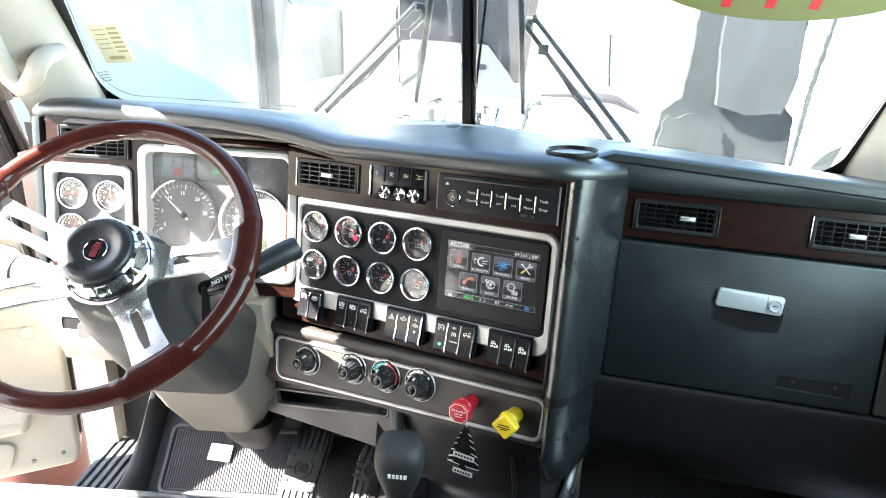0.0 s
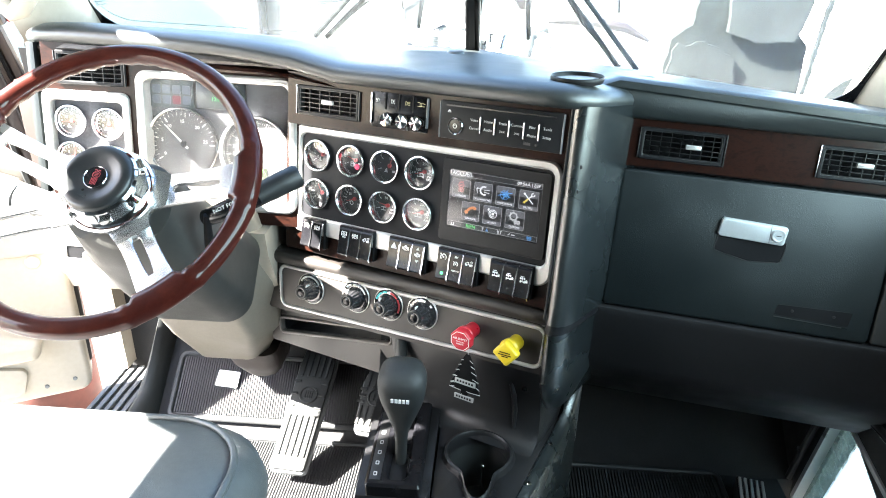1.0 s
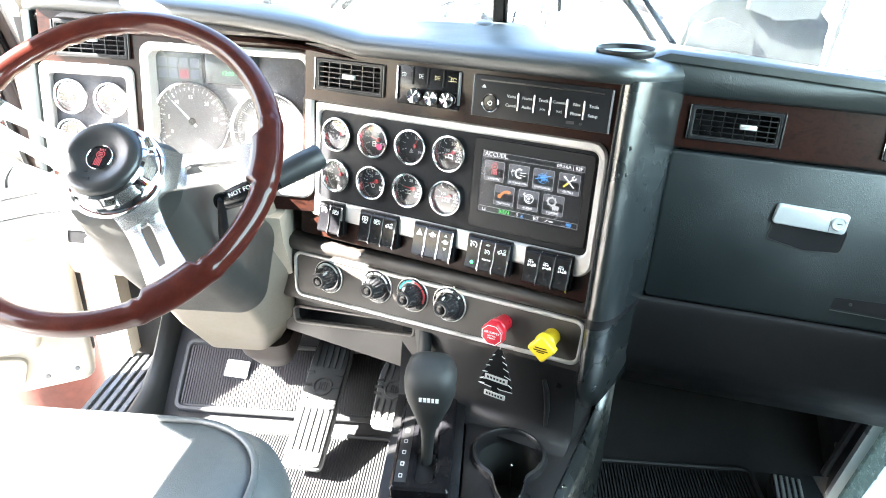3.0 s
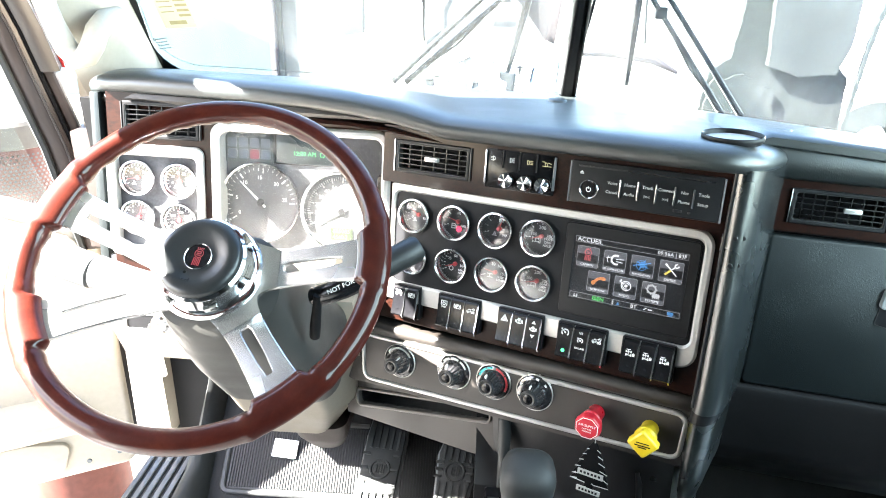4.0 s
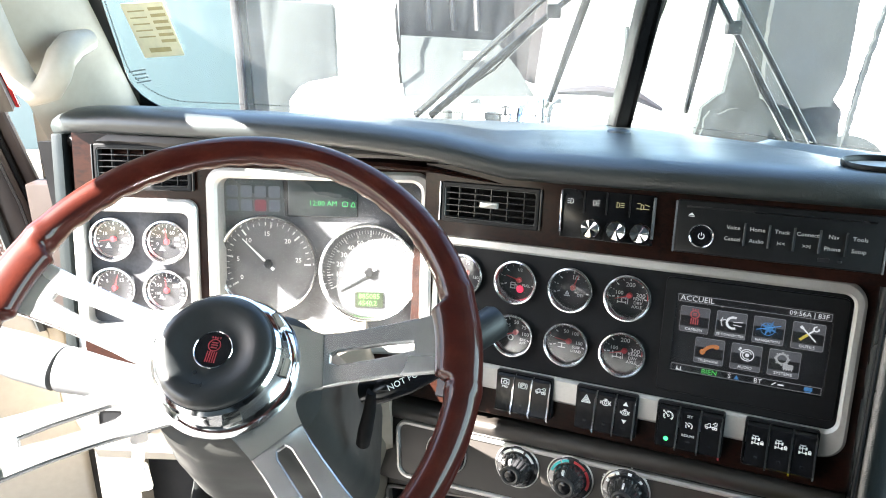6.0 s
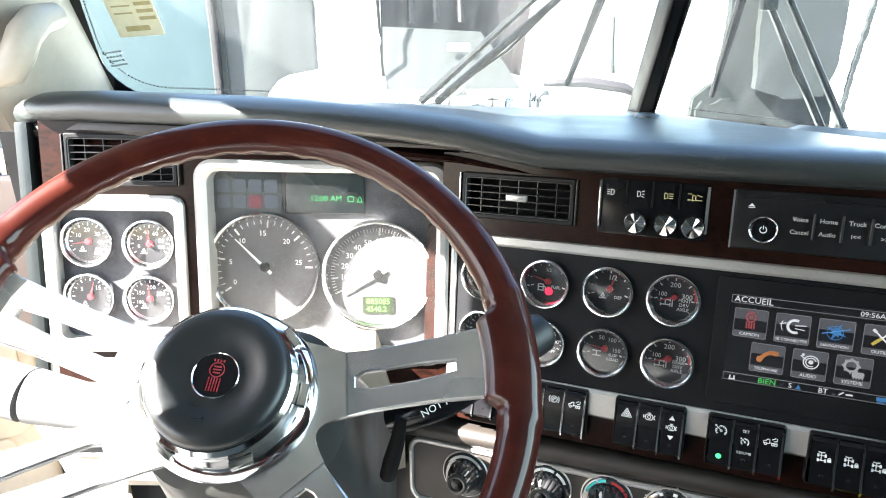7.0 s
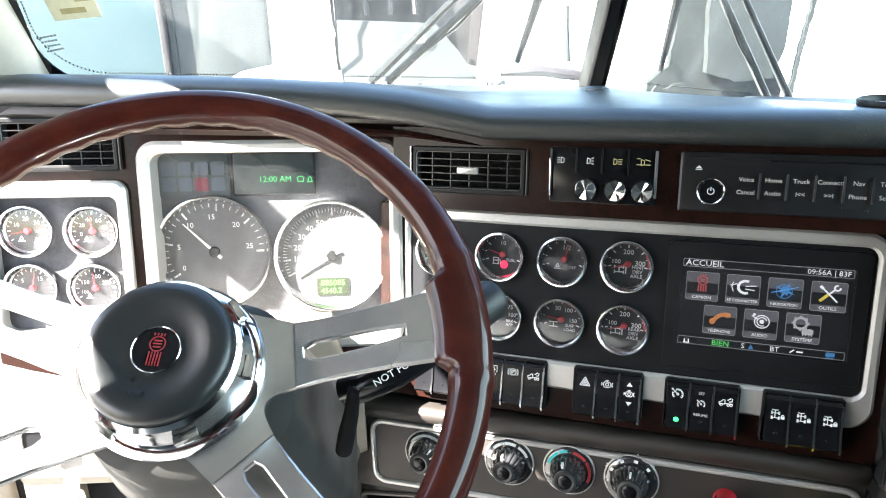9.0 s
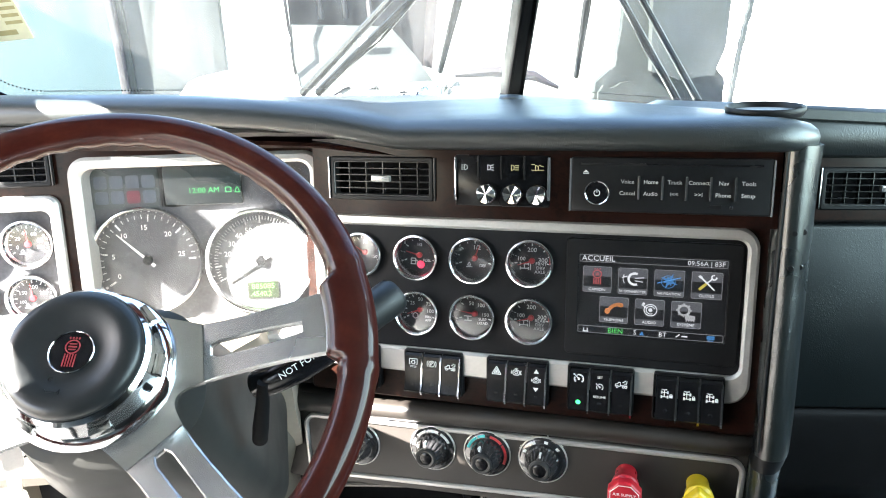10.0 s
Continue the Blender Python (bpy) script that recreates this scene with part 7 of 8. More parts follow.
sel = thing("gear_selector", "black gear selector lever in a gated base", "gear selector", pose(-0.066, 1.02, 0.2905, 4))
part("base", hoop(bmesh.new(), loop_rect(-0.046, 0.044, -0.086, 0.120, 0.006, 5), loop_rect(-0.010, 0.018, -0.070, 0.090, 0.010, 5), -0.004, 0.020, 0.004), GLOSSBLACK, sel, "black selector base")
part("gate", brick(bmesh.new(), -0.012, 0.020, -0.072, 0.092, -0.004, 0.006), FRIT, sel, "dark gate slot")
part("strip", brick(bmesh.new(), -0.040, -0.022, -0.074, 0.095, 0.0195, 0.0206, 0.0003), CONSOLE, sel, "dark indicator strip")
for i in range(5):
    bm = hoop(bmesh.new(), loop_rect(-0.0345, -0.0285, -0.066 + 0.0235 * i, -0.058 + 0.0235 * i, 0.001), loop_rect(-0.0332, -0.0298, -0.0645 + 0.0235 * i, -0.0595 + 0.0235 * i, 0.0008), 0.0206, 0.0209)
    part("mark", bm, DIMINK, sel)
bm = bmesh.new()
secs = []
for x, y, z, w, h in ((0.004, -0.005, 0.0, 0.008, 0.010), (0.004, 0.000, 0.05, 0.0085, 0.011), (0.004, 0.004, 0.08, 0.011, 0.013), (0.004, 0.006, 0.115, 0.0180, 0.019), (0.004, 0.008, 0.15, 0.0262, 0.026), (0.004, 0.008, 0.175, 0.0295, 0.0285), (0.004, 0.008, 0.198, 0.0300, 0.029), (0.004, 0.010, 0.214, 0.0265, 0.0265), (0.004, 0.012, 0.222, 0.018, 0.018), (0.004, 0.012, 0.2245, 0.006, 0.006)):
    w, h, z = w * (1.09 if z < 0.1 else 1.26), h * 1.15, z * 0.905
    secs.append([(x + px, y + py, z) for px, py in loop_rect(-w, w, -h, h, min(w, h) * 0.75, 5)])
lev = part("lever", loft(bm, secs), SOFTBLACK, sel, "soft dark grey lever with a flared knob", m=pose(0, -0.010, 0.006, 6, 2), smooth=60)
bm = bmesh.new()
for x0, x1 in ((-0.0135, -0.0095), (-0.0075, -0.0030), (-0.0015, 0.0025), (0.0045, 0.0080), (0.0100, 0.0145)):
    brick(bm, x0 + 0.004, x1 + 0.004, -0.0266, -0.0246, 0.159, 0.166)
part("brand_mark", bm, INK, lev, "worn white mark of plain bars")
# cable fitting behind the lever
pipe = solid("cable_fitting", tube(bmesh.new(), [(-0.084, 1.178, 0.44), (-0.082, 1.165, 0.405), (-0.082, 1.155, 0.360), (-0.082, 1.16, 0.30)], [0.010, 0.0115, 0.009, 0.009], 12), SOFTBLACK, "grey cable fitting with an orange collar", "cable")

# ---- pedals and floor mats ----
def treadle(m, w, h, label, taper):
    ob = thing("pedal", label, "pedal", m, "pedals on the toe board")
    loop = round_poly([(-w / 2 * taper, 0), (w / 2 * taper, 0), (w / 2, h * 0.75), (w / 2 * 0.8, h), (-w / 2 * 0.8, h), (-w / 2, h * 0.75)], 0.012, 4)
    part("plate", slab(bmesh.new(), loop, -0.012, 0.0, 0.003), GREY, ob, "worn metal pedal plate")
    pad = part("pad", slab(bmesh.new(), shrink(loop, 0.004), 0.0, 0.007, 0.002), SOFTBLACK, ob, "black rubber pedal pad")
    lift = 0.007
    for i in range(5):
        x = -w * 0.32 + w * 0.16 * i
        part("rib", brick(bmesh.new(), x - 0.0028, x + 0.0028, h * 0.66, h * 0.92, lift, lift + 0.003, 0.001), SOFTBLACK, pad)
        part("rib", brick(bmesh.new(), x - 0.0028, x + 0.0028, h * 0.10, h * 0.38, lift, lift + 0.003, 0.001), SOFTBLACK, pad)
    part("roundel", lathe(bmesh.new(), [(0.017, lift), (0.018, lift + 0.003), (0.021, lift + 0.003), (0.022, lift)], 24), SOFTBLACK, pad, "raised round emblem", m=move(0, h * 0.53))
    bm = bmesh.new()
    for i in range(4):
        brick(bm, -0.009 + 0.005 * i, -0.006 + 0.005 * i, h * 0.53 - 0.009, h * 0.53 + 0.009, lift, lift + 0.0025)
    part("emblem_mark", bm, SOFTBLACK, pad)
    for s in (-1, 1):
        for i in range(3):
            y = h * (0.44 + 0.09 * i)
            part("rib", brick(bmesh.new(), s * w * 0.36 - 0.010, s * w * 0.36 + 0.006, y - 0.003, y + 0.003, lift, lift + 0.003, 0.001), SOFTBLACK, pad)
    return ob


treadle(frame_of((-0.338, 1.215, 0.055), (0.99, -0.10, 0.0), (0.10, 0.86, 0.47)), 0.088, 0.335, "long black rubber brake pedal", 0.95)
treadle(frame_of((-0.180, 1.300, 0.098), (0.98, -0.16, 0.0), (0.10, 0.88, 0.46)), 0.088, 0.165, "shorter black rubber accelerator pedal", 0.72)
for x, y, z, nm in ((-0.335, 1.50, 0.10, "pedal_bracket"), (-0.16, 1.49, 0.10, "pedal_bracket")):
    solid(nm, brick(bmesh.new(), x - 0.03, x + 0.03, y - 0.05, y + 0.07, z - 0.06, z + 0.06, 0.01), PLASTIC, "black bracket behind a pedal", "bracket", group="pedal brackets")


def ribbed_mat(x0, x1, y0, y1, label, step):
    ob = thing("floor_mat", label, "floor mat", move((x0 + x1) / 2, (y0 + y1) / 2, 0.001), "rubber floor mats")
    w, d = (x1 - x0) / 2, (y1 - y0) / 2
    part("sheet", slab(bmesh.new(), loop_rect(-w, w, -d, d, 0.02), 0.0, 0.006, 0.003), RUBBER, ob, "black rubber sheet")
    part("border", hoop(bmesh.new(), loop_rect(-w, w, -d, d, 0.02), loop_rect(-w + 0.012, w - 0.012, -d + 0.012, d - 0.012, 0.012), 0.005, 0.013, 0.003), RUBBER, ob, "raised border")
    rib = brick(bmesh.new(), -step * 0.27, step * 0.27, -d + 0.016, d - 0.016, 0.006, 0.0105)
    first = part("rib", rib, RUBBER, ob, m=move(-w + 0.018, 0))
    x = -w + 0.018 + step
    while x < w - 0.016:
        o = new("rib", first.data)
        o.parent = ob
        o.matrix_basis = move(x, 0)
        x += step
    return ob


ribbed_mat(-0.708, -0.140, 0.50, 1.375, "black ribbed rubber mat under the driver's feet", 0.0060)
toe = ribbed_mat(-0.275, 0.26, -0.085, 0.085, "black ribbed rubber toe board mat", 0.0060)
toe.matrix_basis = frame_of((-0.42, 1.468, 0.0765), (1, 0, 0), (0, 0.7646, 0.6445))
ribbed_mat(0.205, 0.605, 0.60, 1.36, "black ribbed rubber mat on the passenger side", 0.0068)


def sill(x0, x1, y0, y1, z, label, strip):
    ob = thing("door_sill", label, "door sill", move((x0 + x1) / 2, (y0 + y1) / 2, z), "ribbed door sills")
    part("base", brick(bmesh.new(), -(x1 - x0) / 2, (x1 - x0) / 2, -(y1 - y0) / 2, (y1 - y0) / 2, -z, 0.0, 0.004), RUBBER, ob)
    n, wide = 5, (x1 - x0) * 0.055
    for i in range(n):
        x = -(x1 - x0) / 2 + (x1 - x0) * (i + 0.5) / n
        part("strip", brick(bmesh.new(), x - wide, x + wide, -(y1 - y0) / 2 + 0.01, (y1 - y0) / 2 - 0.01, 0.0, 0.006, 0.002), strip, ob, "worn tread strip")
    return ob


sill(-0.880, -0.772, 0.35, 1.585, 0.045, "ribbed sill plate inside the driver's door", GREY)
plate = sill(-0.028, 0.028, -0.45, 0.45, 0.045, "ribbed sill plate inside the passenger door", SILVER)
plate.matrix_basis = pose(0.5565, 0.866, 0.045, 0, 0, -12.0)
solid("paper_tag", slab(bmesh.new(), loop_rect(-0.028, 0.028, -0.020, 0.020, 0.003), 0.0, 0.0015), WHITEPAPER, "small white paper tag on the toe mat", "tag", frame_of((-0.553, 1.472, 0.0985), (0.99, -0.1, 0), (0.08, 0.76, 0.64)))

# ---- driver's seat ----
seat = thing("driver_seat", "grey leather driver's seat cushion with piping", "seat", move(-0.465, 0.52, 0.0))
secs = []
for z, w, d, r in ((0.36, 0.235, 0.27, 0.06), (0.40, 0.262, 0.305, 0.09), (0.455, 0.272, 0.318, 0.11), (0.490, 0.268, 0.314, 0.12), (0.512, 0.250, 0.296, 0.12), (0.522, 0.215, 0.26, 0.11), (0.524, 0.10, 0.12, 0.06)):
    secs.append([(x, y, z + 0.012 * (x / 0.27) ** 2 + 0.010 * max(0.0, y / 0.31) ** 3 * (-1)) for x, y in loop_rect(-w, w, -d, d, r, 8)])
part("cushion", loft(bmesh.new(), secs), LEATHER, seat, "soft grey leather cushion", smooth=70)
pts = [Vector((x, y, 0.516 + 0.012 * (x / 0.27) ** 2 - 0.010 * max(0.0, y / 0.31) ** 3)) for x, y in loop_rect(-0.246, 0.246, -0.292, 0.292, 0.12, 10)]
part("piping", tube(bmesh.new(), pts + pts[:1], 0.0045, 8, False), LEATHER, seat, "raised leather piping", smooth=70)
part("pedestal", slab(bmesh.new(), loop_rect(-0.16, 0.16, -0.20, 0.18, 0.03), 0.0, 0.37, 0.01), PLASTIC, seat, "black seat pedestal")

# ---- loose things ----
ring = thing("round_tray", "shallow round black tray on the dash top", "tray", frame_of((0.184, 1.124, 0.9085), (0.91, -0.41, 0.02), (0.41, 0.90, -0.02)))
part("wall", lathe(bmesh.new(), [(0.0365, 0.0), (0.0385, 0.004), (0.0390, 0.0085), (0.0378, 0.0098), (0.0362, 0.0085), (0.0355, 0.0035)], 44), PLASTIC, ring, "black rubber wall", smooth=50)
part("mat", lathe(bmesh.new(), [(0, 0.0038), (0.0358, 0.0038), (0.0358, 0.0)], 36), surface("pale_tray_mat", (0.24, 0.25, 0.25), 0.5, var=0.12, fine=160, broad=20), ring, "pale grey bottom")

# air freshener on a string from the red knob
tree = thing("air_freshener", "black tree-shaped card air freshener on a string", "air freshener", frame_of((0.040, 1.048, 0.432), (0.90, -0.43, 0.0), (0.05, 0.12, 0.99)) @ Matrix.Scale(0.80, 4))
bm = bmesh.new()
tiers = ((0.060, 0.004), (0.044, 0.013), (0.046, 0.009), (0.032, 0.019), (0.034, 0.014), (0.019, 0.024), (0.021, 0.018), (0.004, 0.030), (0.006, 0.024), (-0.012, 0.034), (-0.008, 0.026), (-0.022, 0.036), (-0.024, 0.008), (-0.034, 0.008))
loop = [(-w, y) for y, w in tiers] + [(w, y) for y, w in tiers[::-1]]
slab(bm, loop, -0.0008, 0.0008)
card = part("card", bm, CARDBLACK, tree, "black card tree", smooth=20)
edge = bmesh.new()
for a, b in zip(loop, loop[1:] + loop[:1]):
    if abs(a[0]) > 0.007 and abs(b[0]) > 0.007 and abs(b[1] - a[1]) < 0.008:
        stroke(edge, a, b, 0.0014, 0.0009, 0.0003)
        stroke(edge, a, tuple(Vector(a).lerp(Vector((0, a[1] + 0.006)), 0.35)), 0.0012, 0.0009, 0.0003)
part("outline", edge, INK, card, "white printed branch tips")
for y0, y1, w in ((-0.010, 0.002, 0.024), (-0.044, -0.034, 0.022)):
    f = part("label_field", slab(bmesh.new(), loop_rect(-w, w, y0, y1, 0.001), -0.001, 0.0013), DIMINK, card, "pale label field")
    bm = bmesh.new()
    for i in range(6):
        stroke(bm, (-w * 0.8 + w * 0.28 * i, (y0 + y1) / 2), (-w * 0.8 + w * 0.28 * i + w * 0.18, (y0 + y1) / 2), 0.0045, 0.0014)
    part("bars", bm, PLASTIC, f, "dark bars for unreadable print")
part("string", tube(bmesh.new(), [(0, 0.058, 0), (0.001, 0.075, 0.002), (-0.002, 0.098, 0.006)], 0.0006, 6), DIMINK, tree, "thin pale string")

grab = thing("grab_handle", "beige padded grab handle on the windshield pillar", "grab handle", move(-0.79, 1.29, 1.0))
gp = [(-0.815, 1.12, 1.38), (-0.808, 1.20, 1.25), (-0.800, 1.255, 1.12), (-0.792, 1.285, 1.02), (-0.782, 1.292, 0.982), (-0.768, 1.292, 0.967), (-0.752, 1.292, 0.972), (-0.742, 1.296, 0.988), (-0.735, 1.302, 1.008), (-0.732, 1.325, 1.022), (-0.734, 1.37, 1.026)]
part("bar", tube(bmesh.new(), [Vector(p) - Vector((-0.79, 1.29, 1.0)) for p in gp], [0.016] * 4 + [0.0175] * 6 + [0.015], 16), BEIGE, grab, "thick beige bar", smooth=70)
part("mount", brick(bmesh.new(), -0.020, 0.010, -0.024, 0.024, -0.030, 0.030, 0.006, move(-0.028, -0.175, 0.385)), BEIGE, grab, "upper mount of the bar")

sticker = thing("inspection_sticker", "yellow paper sticker with faded print on the windshield", "sticker", PANE_L @ pose(0.092, 0.141, 0.004, 0, 0, 8) @ Matrix.Diagonal((0.69, 0.93, 1, 1)))
part("paper", slab(bmesh.new(), loop_rect(-0.042, 0.042, -0.047, 0.047, 0.002), -0.001, 0.0), YELLOWPAPER, sticker, "yellow paper")
bm = bmesh.new()
for i in range(6):
    stroke(bm, (0.008, 0.036 - 0.011 * i), (0.038, 0.036 - 0.011 * i), 0.0052, 0.0002)
for i in range(5):
    stroke(bm, (-0.034, 0.034 - 0.011 * i), (0.0, 0.034 - 0.011 * i), 0.0022, 0.0002)
stroke(bm, (-0.024, -0.034), (0.020, -0.034), 0.008, 0.0002)
part("print", bm, surface("brown_print", (0.44, 0.36, 0.17), 0.7), sticker, "faded dark print bars")
mark = thing("glass_mark", "small dark maker's mark printed on the windshield", "mark", PANE_L @ pose(0.055, 0.060, 0.003, 0, 0, 14) @ Matrix.Diagonal((0.85, 0.85, 1, 1)))
bm = bmesh.new()
for j, (w, n) in enumerate(((0.016, 6), (0.013, 5), (0.013, 5), (0.014, 6))):
    for i in range(n):
        x = -w + 2 * w * i / n
        stroke(bm, (x, 0.012 - 0.008 * j), (x + 1.3 * w / n, 0.012 - 0.008 * j), 0.0032, 0.0)
part("print", bm, GREY, mark, "dark bars for unreadable print")
oval = thing("oval_sticker", "yellow oval sticker with red print on the windshield", "sticker", PANE_R @ pose(0.490, 0.432, 0.004, 0, 0, 7))
part("paper", slab(bmesh.new(), loop_circle(0, 0, 0.250, 48, 0.105), -0.001, 0.0), surface("olive_yellow_sticker", (0.110, 0.112, 0.035), 0.7, var=0.1, fine=60, broad=8), oval, "yellow oval paper")
for x in (-0.09, -0.02, 0.05):
    part("print_bar", stroke(bmesh.new(), (x, -0.082), (x + 0.012, 0.02), 0.016, 0.0002), REDINK, oval, "red print bar")

# ---- outside ----
GZ = -1.25
setting("ground", brick(bmesh.new(), -400, 400, -400, 400, GZ - 0.3, GZ), GROUND, "bright dusty gravel yard")


def wiper(pivot, elbow, pivot_two, join, low, high, label):
    ob = thing("wiper", label, "wiper", move(*pivot), group="windshield wipers")
    o = Vector(pivot)
    e, p, q, lo, hi = (Vector(v) - o for v in (elbow, pivot_two, join, low, high))
    z = Vector((0, 0, 0))
    part("arm", tube(bmesh.new(), [z, e * 0.35, e * 0.7, e], [0.0065, 0.0055, 0.005, 0.0045], 8), WIPERBLACK, ob, "black wiper arm")
    part("link", tube(bmesh.new(), [p, p.lerp(q, 0.5), p.lerp(q, 0.80), q], [0.0065, 0.006, 0.005, 0.005], 8), WIPERBLACK, ob, "second parallel arm")
    part("hose", tube(bmesh.new(), [p.lerp(q, 0.10), p.lerp(q, 0.45) + Vector((0, 0, -0.012)), p.lerp(q, 0.80)], 0.002, 6), WIPERBLACK, ob, "thin washer hose")
    part("nozzle", brick(bmesh.new(), -0.010, 0.010, -0.008, 0.008, -0.010, 0.010, 0.003, move(*p.lerp(q, 0.82))), WIPERBLACK, ob, "washer nozzle block")
    part("bracket", tube(bmesh.new(), [e * 0.99, e.lerp(q, 0.5) + Vector((0, 0.004, 0.006)), q], [0.008, 0.0085, 0.008], 10), WIPERBLACK, ob, "short end bracket")
    part("blade", tube(bmesh.new(), [lo, lo.lerp(hi, 0.3), lo.lerp(hi, 0.7), hi], [0.0045, 0.0065, 0.0065, 0.004], 8), WIPERBLACK, ob, "black wiper blade")
    return ob


def on_glass(x, up, off=0.018):
    """A point just outside the windshield: x across, up the glass from its foot."""
    base = Vector((x, 1.568 - 0.073 * abs(x - 0.012), 0.887 - 0.045 * min(0.0, x)))
    return tuple(base + RISE * up + Vector((0, 0.84, 0.542)) * off)


wiper(on_glass(-0.312, -0.012, 0.02), on_glass(-0.086, 0.250, 0.03), on_glass(-0.288, -0.012, 0.02), on_glass(-0.069, 0.228, 0.03), on_glass(-0.096, 0.028, 0.02), on_glass(-0.034, 0.40, 0.02), "black wiper parked beside the windshield post")
wiper(on_glass(0.355, -0.058, 0.02), on_glass(0.134, 0.232, 0.03), on_glass(0.318, -0.055, 0.02), on_glass(0.121, 0.212, 0.03), on_glass(0.127, 0.011, 0.02), on_glass(0.098, 0.40, 0.02), "black wiper parked beside the windshield post")

# The bonnet stands tipped open: its inside faces the cab.
bonnet = thing("open_bonnet", "open truck bonnet showing its dusty inner shell", "bonnet", move(-0.1, 4.6, 0.0))
INVB = bonnet.matrix_basis.inverted()


def bon_part(name, bm, material, label="", smooth=35.0):
    return part(name, bm, material, bonnet, label, INVB, smooth)


def shell(bm, rows):
    stitch(bm, [[bm.verts.new(p) for p in r] for r in rows], closed=False)
    bmesh.ops.solidify(bm, geom=bm.faces[:], thickness=0.03)
    return bm


bm = bmesh.new()
shell(bm, [[(-0.50 - 0.05 * z, 4.55, z), (-0.40 - 0.05 * z, 4.75, z), (-0.1, 4.82 + 0.02 * z, z), (0.15 + 0.10 * z, 4.76, z), (0.17 + 0.12 * z, 4.56, z)] for z in (0.66, 0.80, 0.98, 1.2, 1.5, 1.9)])
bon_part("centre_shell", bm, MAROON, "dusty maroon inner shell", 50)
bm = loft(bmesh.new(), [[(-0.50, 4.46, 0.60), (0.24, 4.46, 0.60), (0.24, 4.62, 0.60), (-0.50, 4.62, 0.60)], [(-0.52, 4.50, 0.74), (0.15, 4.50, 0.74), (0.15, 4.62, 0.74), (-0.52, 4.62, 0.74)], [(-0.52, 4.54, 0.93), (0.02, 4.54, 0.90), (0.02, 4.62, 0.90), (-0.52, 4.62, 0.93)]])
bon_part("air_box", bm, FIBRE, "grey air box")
bon_part("plate", brick(bmesh.new(), -0.165, -0.045, 4.485, 4.492, 0.805, 0.845), WHITEPAPER, "small white data plate")
for x in (-0.36, -0.22, -0.08):
    bon_part("rib", tube(bmesh.new(), [(x, 4.70, 0.95), (x - 0.02, 4.72, 1.3), (x - 0.03, 4.74, 1.8)], 0.018, 8), MAROON)
bon_part("hose", tube(bmesh.new(), [(-0.53, 4.48, 1.15), (-0.57, 4.46, 1.0), (-0.53, 4.45, 0.86), (-0.58, 4.45, 0.72), (-0.56, 4.42, 0.62)], 0.006, 6), WHITEPAPER, "thin white hose")
bm = bmesh.new()
shell(bm, [[(-0.90, 4.70, z), (-0.72, 4.66, z), (-0.60, 4.60, z), (-0.53, 4.58, z)] for z in (0.2, 0.7, 1.2, 1.9)])
bon_part("left_flank", bm, WHITEPAPER, "bright left flank")
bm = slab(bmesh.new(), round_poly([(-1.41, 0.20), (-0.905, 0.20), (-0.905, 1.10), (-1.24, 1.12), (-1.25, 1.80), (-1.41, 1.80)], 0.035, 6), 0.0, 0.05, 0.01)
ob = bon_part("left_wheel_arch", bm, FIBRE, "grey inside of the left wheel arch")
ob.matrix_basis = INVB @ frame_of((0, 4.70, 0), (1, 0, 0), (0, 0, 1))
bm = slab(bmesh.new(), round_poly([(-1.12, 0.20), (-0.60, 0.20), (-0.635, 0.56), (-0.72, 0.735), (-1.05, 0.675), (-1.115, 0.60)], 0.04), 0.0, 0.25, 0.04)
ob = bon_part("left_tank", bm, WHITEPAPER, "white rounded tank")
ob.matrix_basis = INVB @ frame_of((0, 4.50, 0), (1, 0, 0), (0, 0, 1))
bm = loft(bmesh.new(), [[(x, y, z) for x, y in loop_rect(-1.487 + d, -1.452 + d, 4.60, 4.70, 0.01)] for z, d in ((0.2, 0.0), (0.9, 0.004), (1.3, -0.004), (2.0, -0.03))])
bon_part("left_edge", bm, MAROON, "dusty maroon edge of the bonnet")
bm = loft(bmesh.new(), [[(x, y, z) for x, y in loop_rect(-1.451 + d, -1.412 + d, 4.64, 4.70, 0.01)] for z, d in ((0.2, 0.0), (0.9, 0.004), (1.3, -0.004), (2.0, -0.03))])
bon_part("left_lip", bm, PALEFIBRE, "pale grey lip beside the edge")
def ragged(pts, amp, seed, step=0.03):
    """A loop with a torn, uneven outline."""
    r_ = random.Random(seed)
    out = []
    for a, b in zip(pts, pts[1:] + pts[:1]):
        a, b = Vector(a), Vector(b)
        k = max(1, int((b - a).length / step))
        out += [tuple(a.lerp(b, i / k) + Vector((r_.uniform(-amp, amp), r_.uniform(-amp, amp)))) for i in range(k)]
    return out


def upright(name, pts, y, material, label, thick=0.04):
    ob = bon_part(name, slab(bmesh.new(), pts, 0.0, thick), material, label, 60)
    ob.matrix_basis = INVB @ frame_of((0, y, 0), (1, 0, 0), (0, 0, 1))


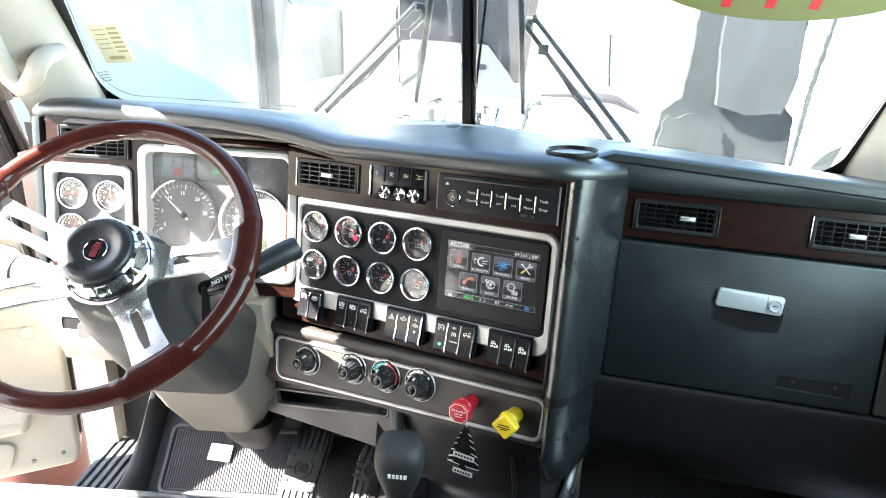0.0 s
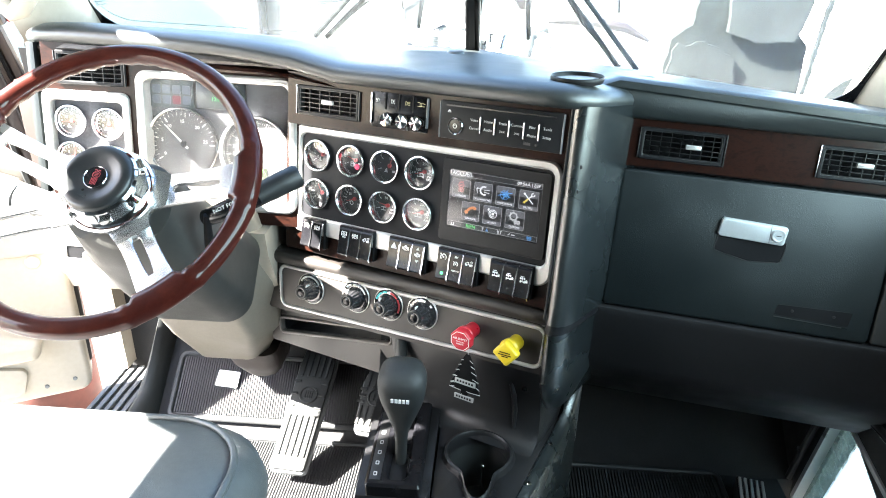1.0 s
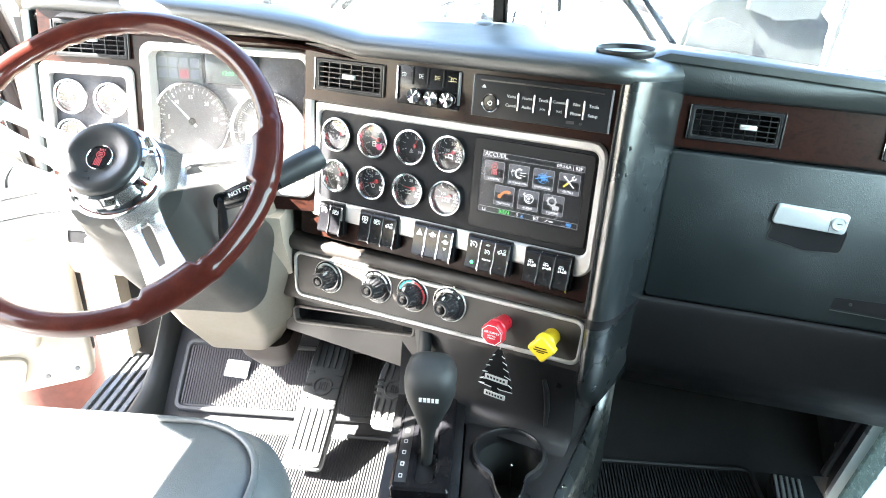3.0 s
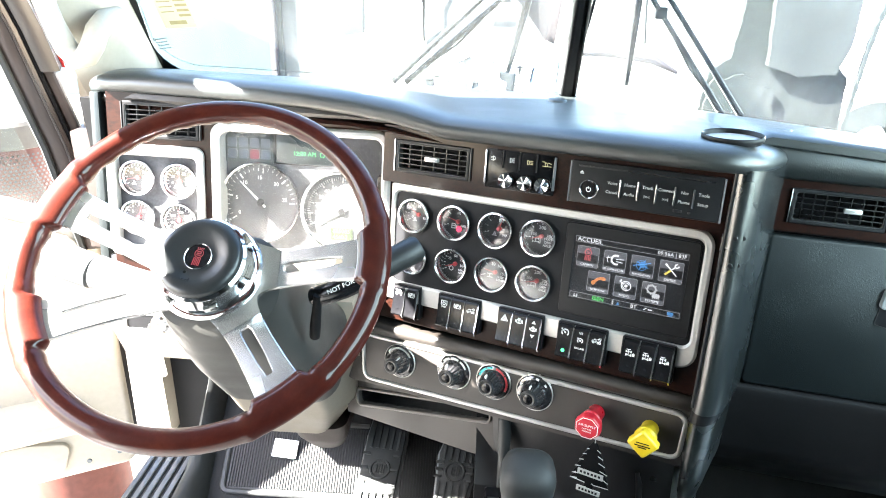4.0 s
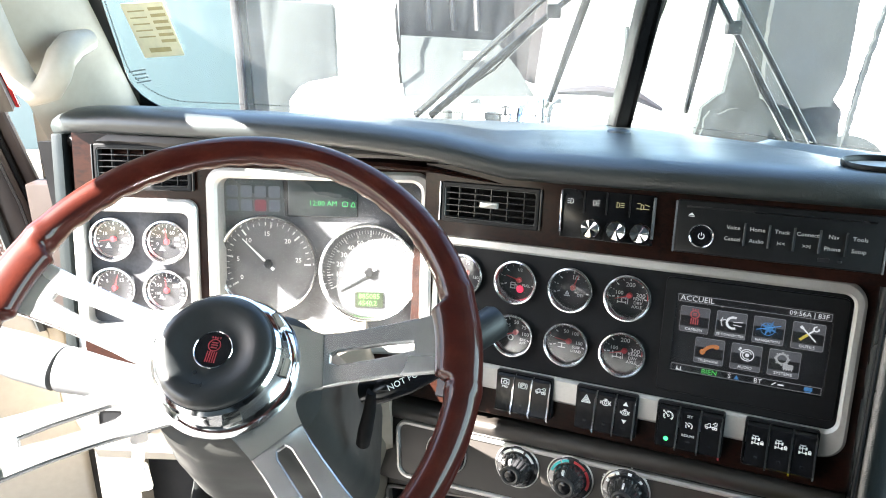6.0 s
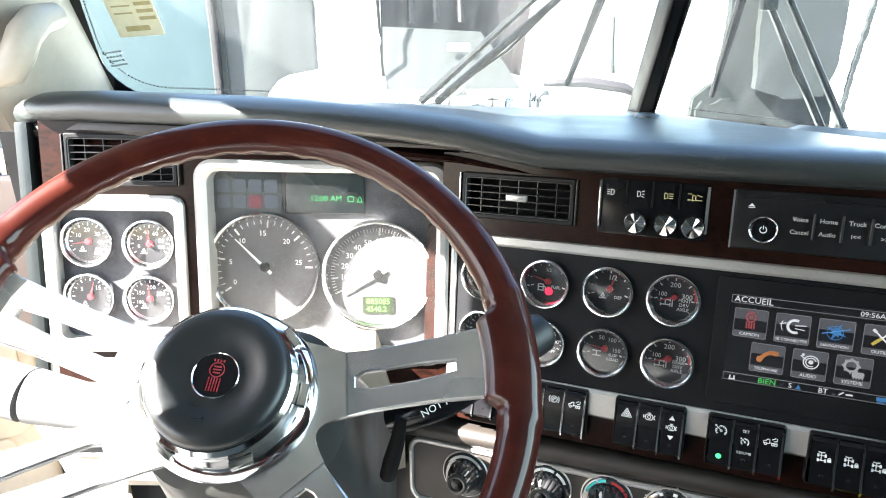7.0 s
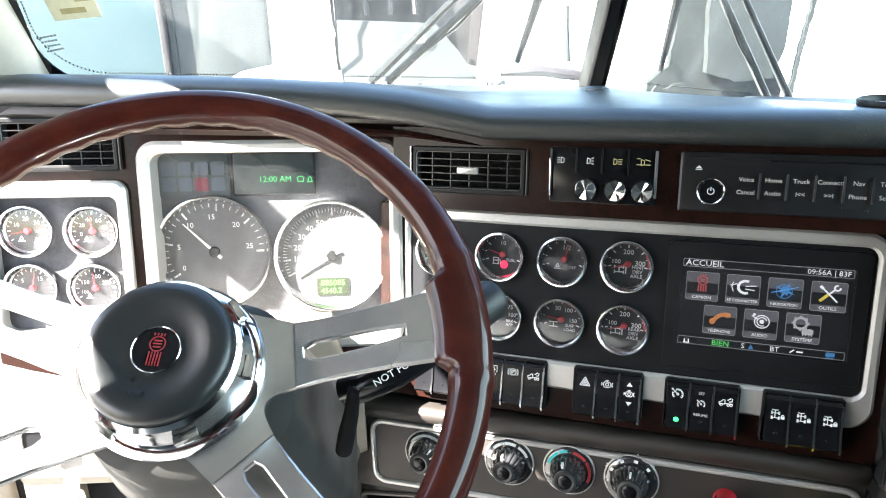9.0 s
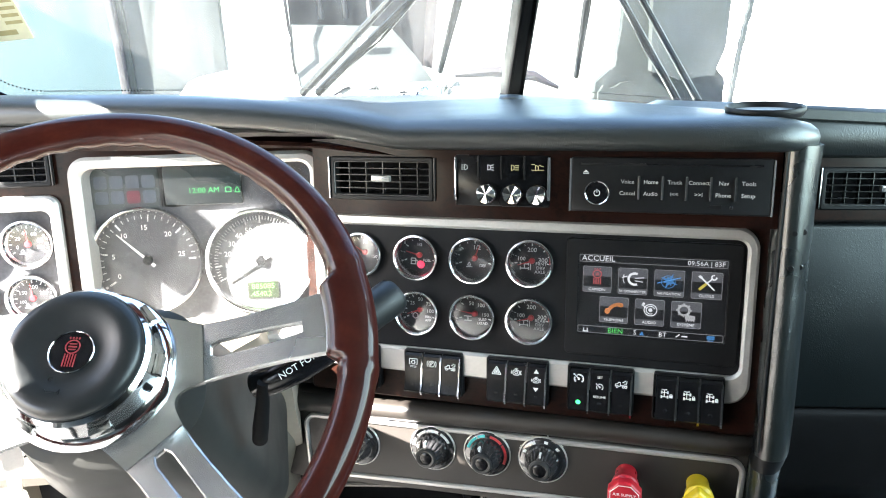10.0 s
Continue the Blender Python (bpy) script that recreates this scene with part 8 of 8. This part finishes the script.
# Shade on the panel and haze at the foot are put into these greys.
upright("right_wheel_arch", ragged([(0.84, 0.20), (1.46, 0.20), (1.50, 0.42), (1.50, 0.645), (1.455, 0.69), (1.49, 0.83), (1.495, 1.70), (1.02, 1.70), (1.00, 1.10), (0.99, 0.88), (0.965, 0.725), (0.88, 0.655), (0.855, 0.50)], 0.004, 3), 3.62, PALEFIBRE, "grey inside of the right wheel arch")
upright("right_panel", ragged([(1.12, 0.70), (1.25, 0.655), (1.42, 0.665), (1.465, 0.80), (1.475, 1.66), (1.12, 1.66), (1.105, 0.95)], 0.003, 4), 3.57, FIBRE, "splash panel with shade put into its darker grey")
upright("lower_haze", ragged([(0.87, 0.22), (1.12, 0.22), (1.20, 0.42), (1.16, 0.60), (1.02, 0.655), (0.90, 0.635), (0.875, 0.50)], 0.012, 5), 3.572, PALEFIBRE, "pale dusty foot of the wheel arch, haze put into its grey", 0.02)
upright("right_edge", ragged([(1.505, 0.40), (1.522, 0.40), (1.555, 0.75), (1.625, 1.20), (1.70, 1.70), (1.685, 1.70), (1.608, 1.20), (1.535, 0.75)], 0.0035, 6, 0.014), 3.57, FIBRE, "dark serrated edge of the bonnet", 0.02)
solid("bonnet_stay", tube(bmesh.new(), [(0.34, 4.3, 0.645), (0.55, 4.3, 0.655), (0.78, 4.3, 0.62), (0.92, 4.3, 0.55)], [0.015, 0.03, 0.028, 0.01], 8), MAROON, "dusty maroon rail in front of the windshield", "rail")
solid("rail_post", tube(bmesh.new(), [(0.76, 4.5, 0.68), (0.745, 4.5, 0.86), (0.74, 4.5, 0.98)], 0.012, 8), FIBRE, "thin dark metal post beside the rail", "post")

# Engine parts beneath the windshield line.
engine = thing("engine_bay", "pale dusty engine bay with pipes and caps", "engine", move(0.0, 3.0, 0.0))
INVE = engine.matrix_basis.inverted()
bm = brick(bmesh.new(), -0.75, 0.75, 1.9, 4.3, -0.3, 0.42, 0.08)
part("block", bm, WHITEPAPER, engine, "pale dusty block", INVE)
rng = random.Random(5)
for i in range(16):
    x, y = -0.52 + 0.055 * i + rng.uniform(-0.02, 0.02), 3.9 + rng.uniform(-0.2, 0.3)
    h = rng.uniform(0.52, 0.64)
    bm = lathe(bmesh.new(), [(0.02, 0.40), (rng.uniform(0.03, 0.06), 0.45), (rng.uniform(0.02, 0.05), h), (0, h + 0.01)], 12, x, y)
    part("cap", bm, (WHITEPAPER, FIBRE, CHROME, WHITEPAPER)[i % 4], engine, "", INVE)
for i in range(6):
    x = -0.5 + 0.14 * i
    part("pipe", tube(bmesh.new(), [(x, 3.7, 0.45), (x + 0.04, 3.9, 0.60), (x + 0.12, 4.1, 0.62), (x + 0.16, 4.3, 0.50)], 0.016, 8), (WHITEPAPER, CHROME, FIBRE)[i % 3], engine, "", INVE)

# A pale blue box body standing to the left, and another truck's wheel far to the right.
trailer = thing("box_trailer", "pale blue box trailer parked beyond the bonnet", "trailer", move(-5.0, 8.0, GZ))
part("box", brick(bmesh.new(), -3.6, 3.0, -0.2, 1.4, 0.9, 4.0, 0.04), BLUEWALL, trailer, "pale blue panelled box")
for i in range(2):
    part("panel_seam", brick(bmesh.new(), -3.2 + 3.0 * i, -3.17 + 3.0 * i, -0.22, -0.20, 0.95, 3.95), BLUEWALL, trailer)
for x in (-2.2, -1.2, 2.2):
    part("wheel", lathe(bmesh.new(), [(0.2, 0.0), (0.5, 0.0), (0.52, 0.05), (0.52, 0.25), (0.2, 0.25)], 28), SOFTBLACK, trailer, "black tyre", m=frame_of((x, 0.0, 0.52), (1, 0, 0), (0, 0, 1)))
far = thing("far_truck", "white truck with dusty wheels parked far off", "truck", move(4.6, 8.2, GZ))
part("cab", slab(bmesh.new(), round_poly([(-1.4, 0.6), (2.6, 0.6), (2.6, 3.2), (0.8, 3.2), (0.5, 2.2), (-1.4, 1.9)], 0.12), 0.0, 2.2, 0.08), WHITEPAINT, far, "white cab and bonnet", m=frame_of((0, 2.2, 0), (1, 0, 0), (0, 0, 1)))
for x in (-0.6, 2.0):
    wh = part("wheel", lathe(bmesh.new(), [(0.28, 0.02), (0.50, 0.0), (0.53, 0.05), (0.53, 0.28), (0.28, 0.28)], 32), SOFTBLACK, far, "dusty black tyre", m=frame_of((x, -0.06, 0.53), (1, 0, 0), (0, 0, 1)))
    part("rim", lathe(bmesh.new(), [(0.0, 0.03), (0.10, 0.03), (0.12, -0.02), (0.24, -0.03), (0.28, 0.01)], 32), WHITEPAINT, wh, "pale wheel rim")
# perforated shield beside the driver's window
shield = thing("exhaust_shield", "perforated pinkish metal shield outside the driver's window", "heat shield", move(-1.485, 2.08, 0.0))
part("shell", lathe(bmesh.new(), [(0.155, GZ + 0.6), (0.155, 0.628)], 48), PINKMESH, shield, "dusty pink metal shell")
part("collar", lathe(bmesh.new(), [(0.150, 0.626), (0.160, 0.630), (0.160, 0.690), (0.152, 0.700), (0.0, 0.702)], 48), PALEBAND, shield, "pale smooth collar above the holes")
bm = bmesh.new()
for j in range(26):
    for i in range(26):
        a = radians(-112 + 4.6 * (i + 0.5 * (j % 2)))
        m_ = Matrix.Rotation(a, 4, "Z") @ Matrix.Translation((0.1556, 0, 0.612 - 0.0098 * j)) @ Matrix.Rotation(math.pi / 2, 4, "Y")
        bm.faces.new([bm.verts.new(m_ @ Vector((0.0037 * math.cos(k), 0.0037 * math.sin(k), 0))) for k in (0, 1.047, 2.094, 3.142, 4.189, 5.236)])
tagged(part("holes", bm, FRIT, shield, "rows of round dark holes"), kind="stuff")
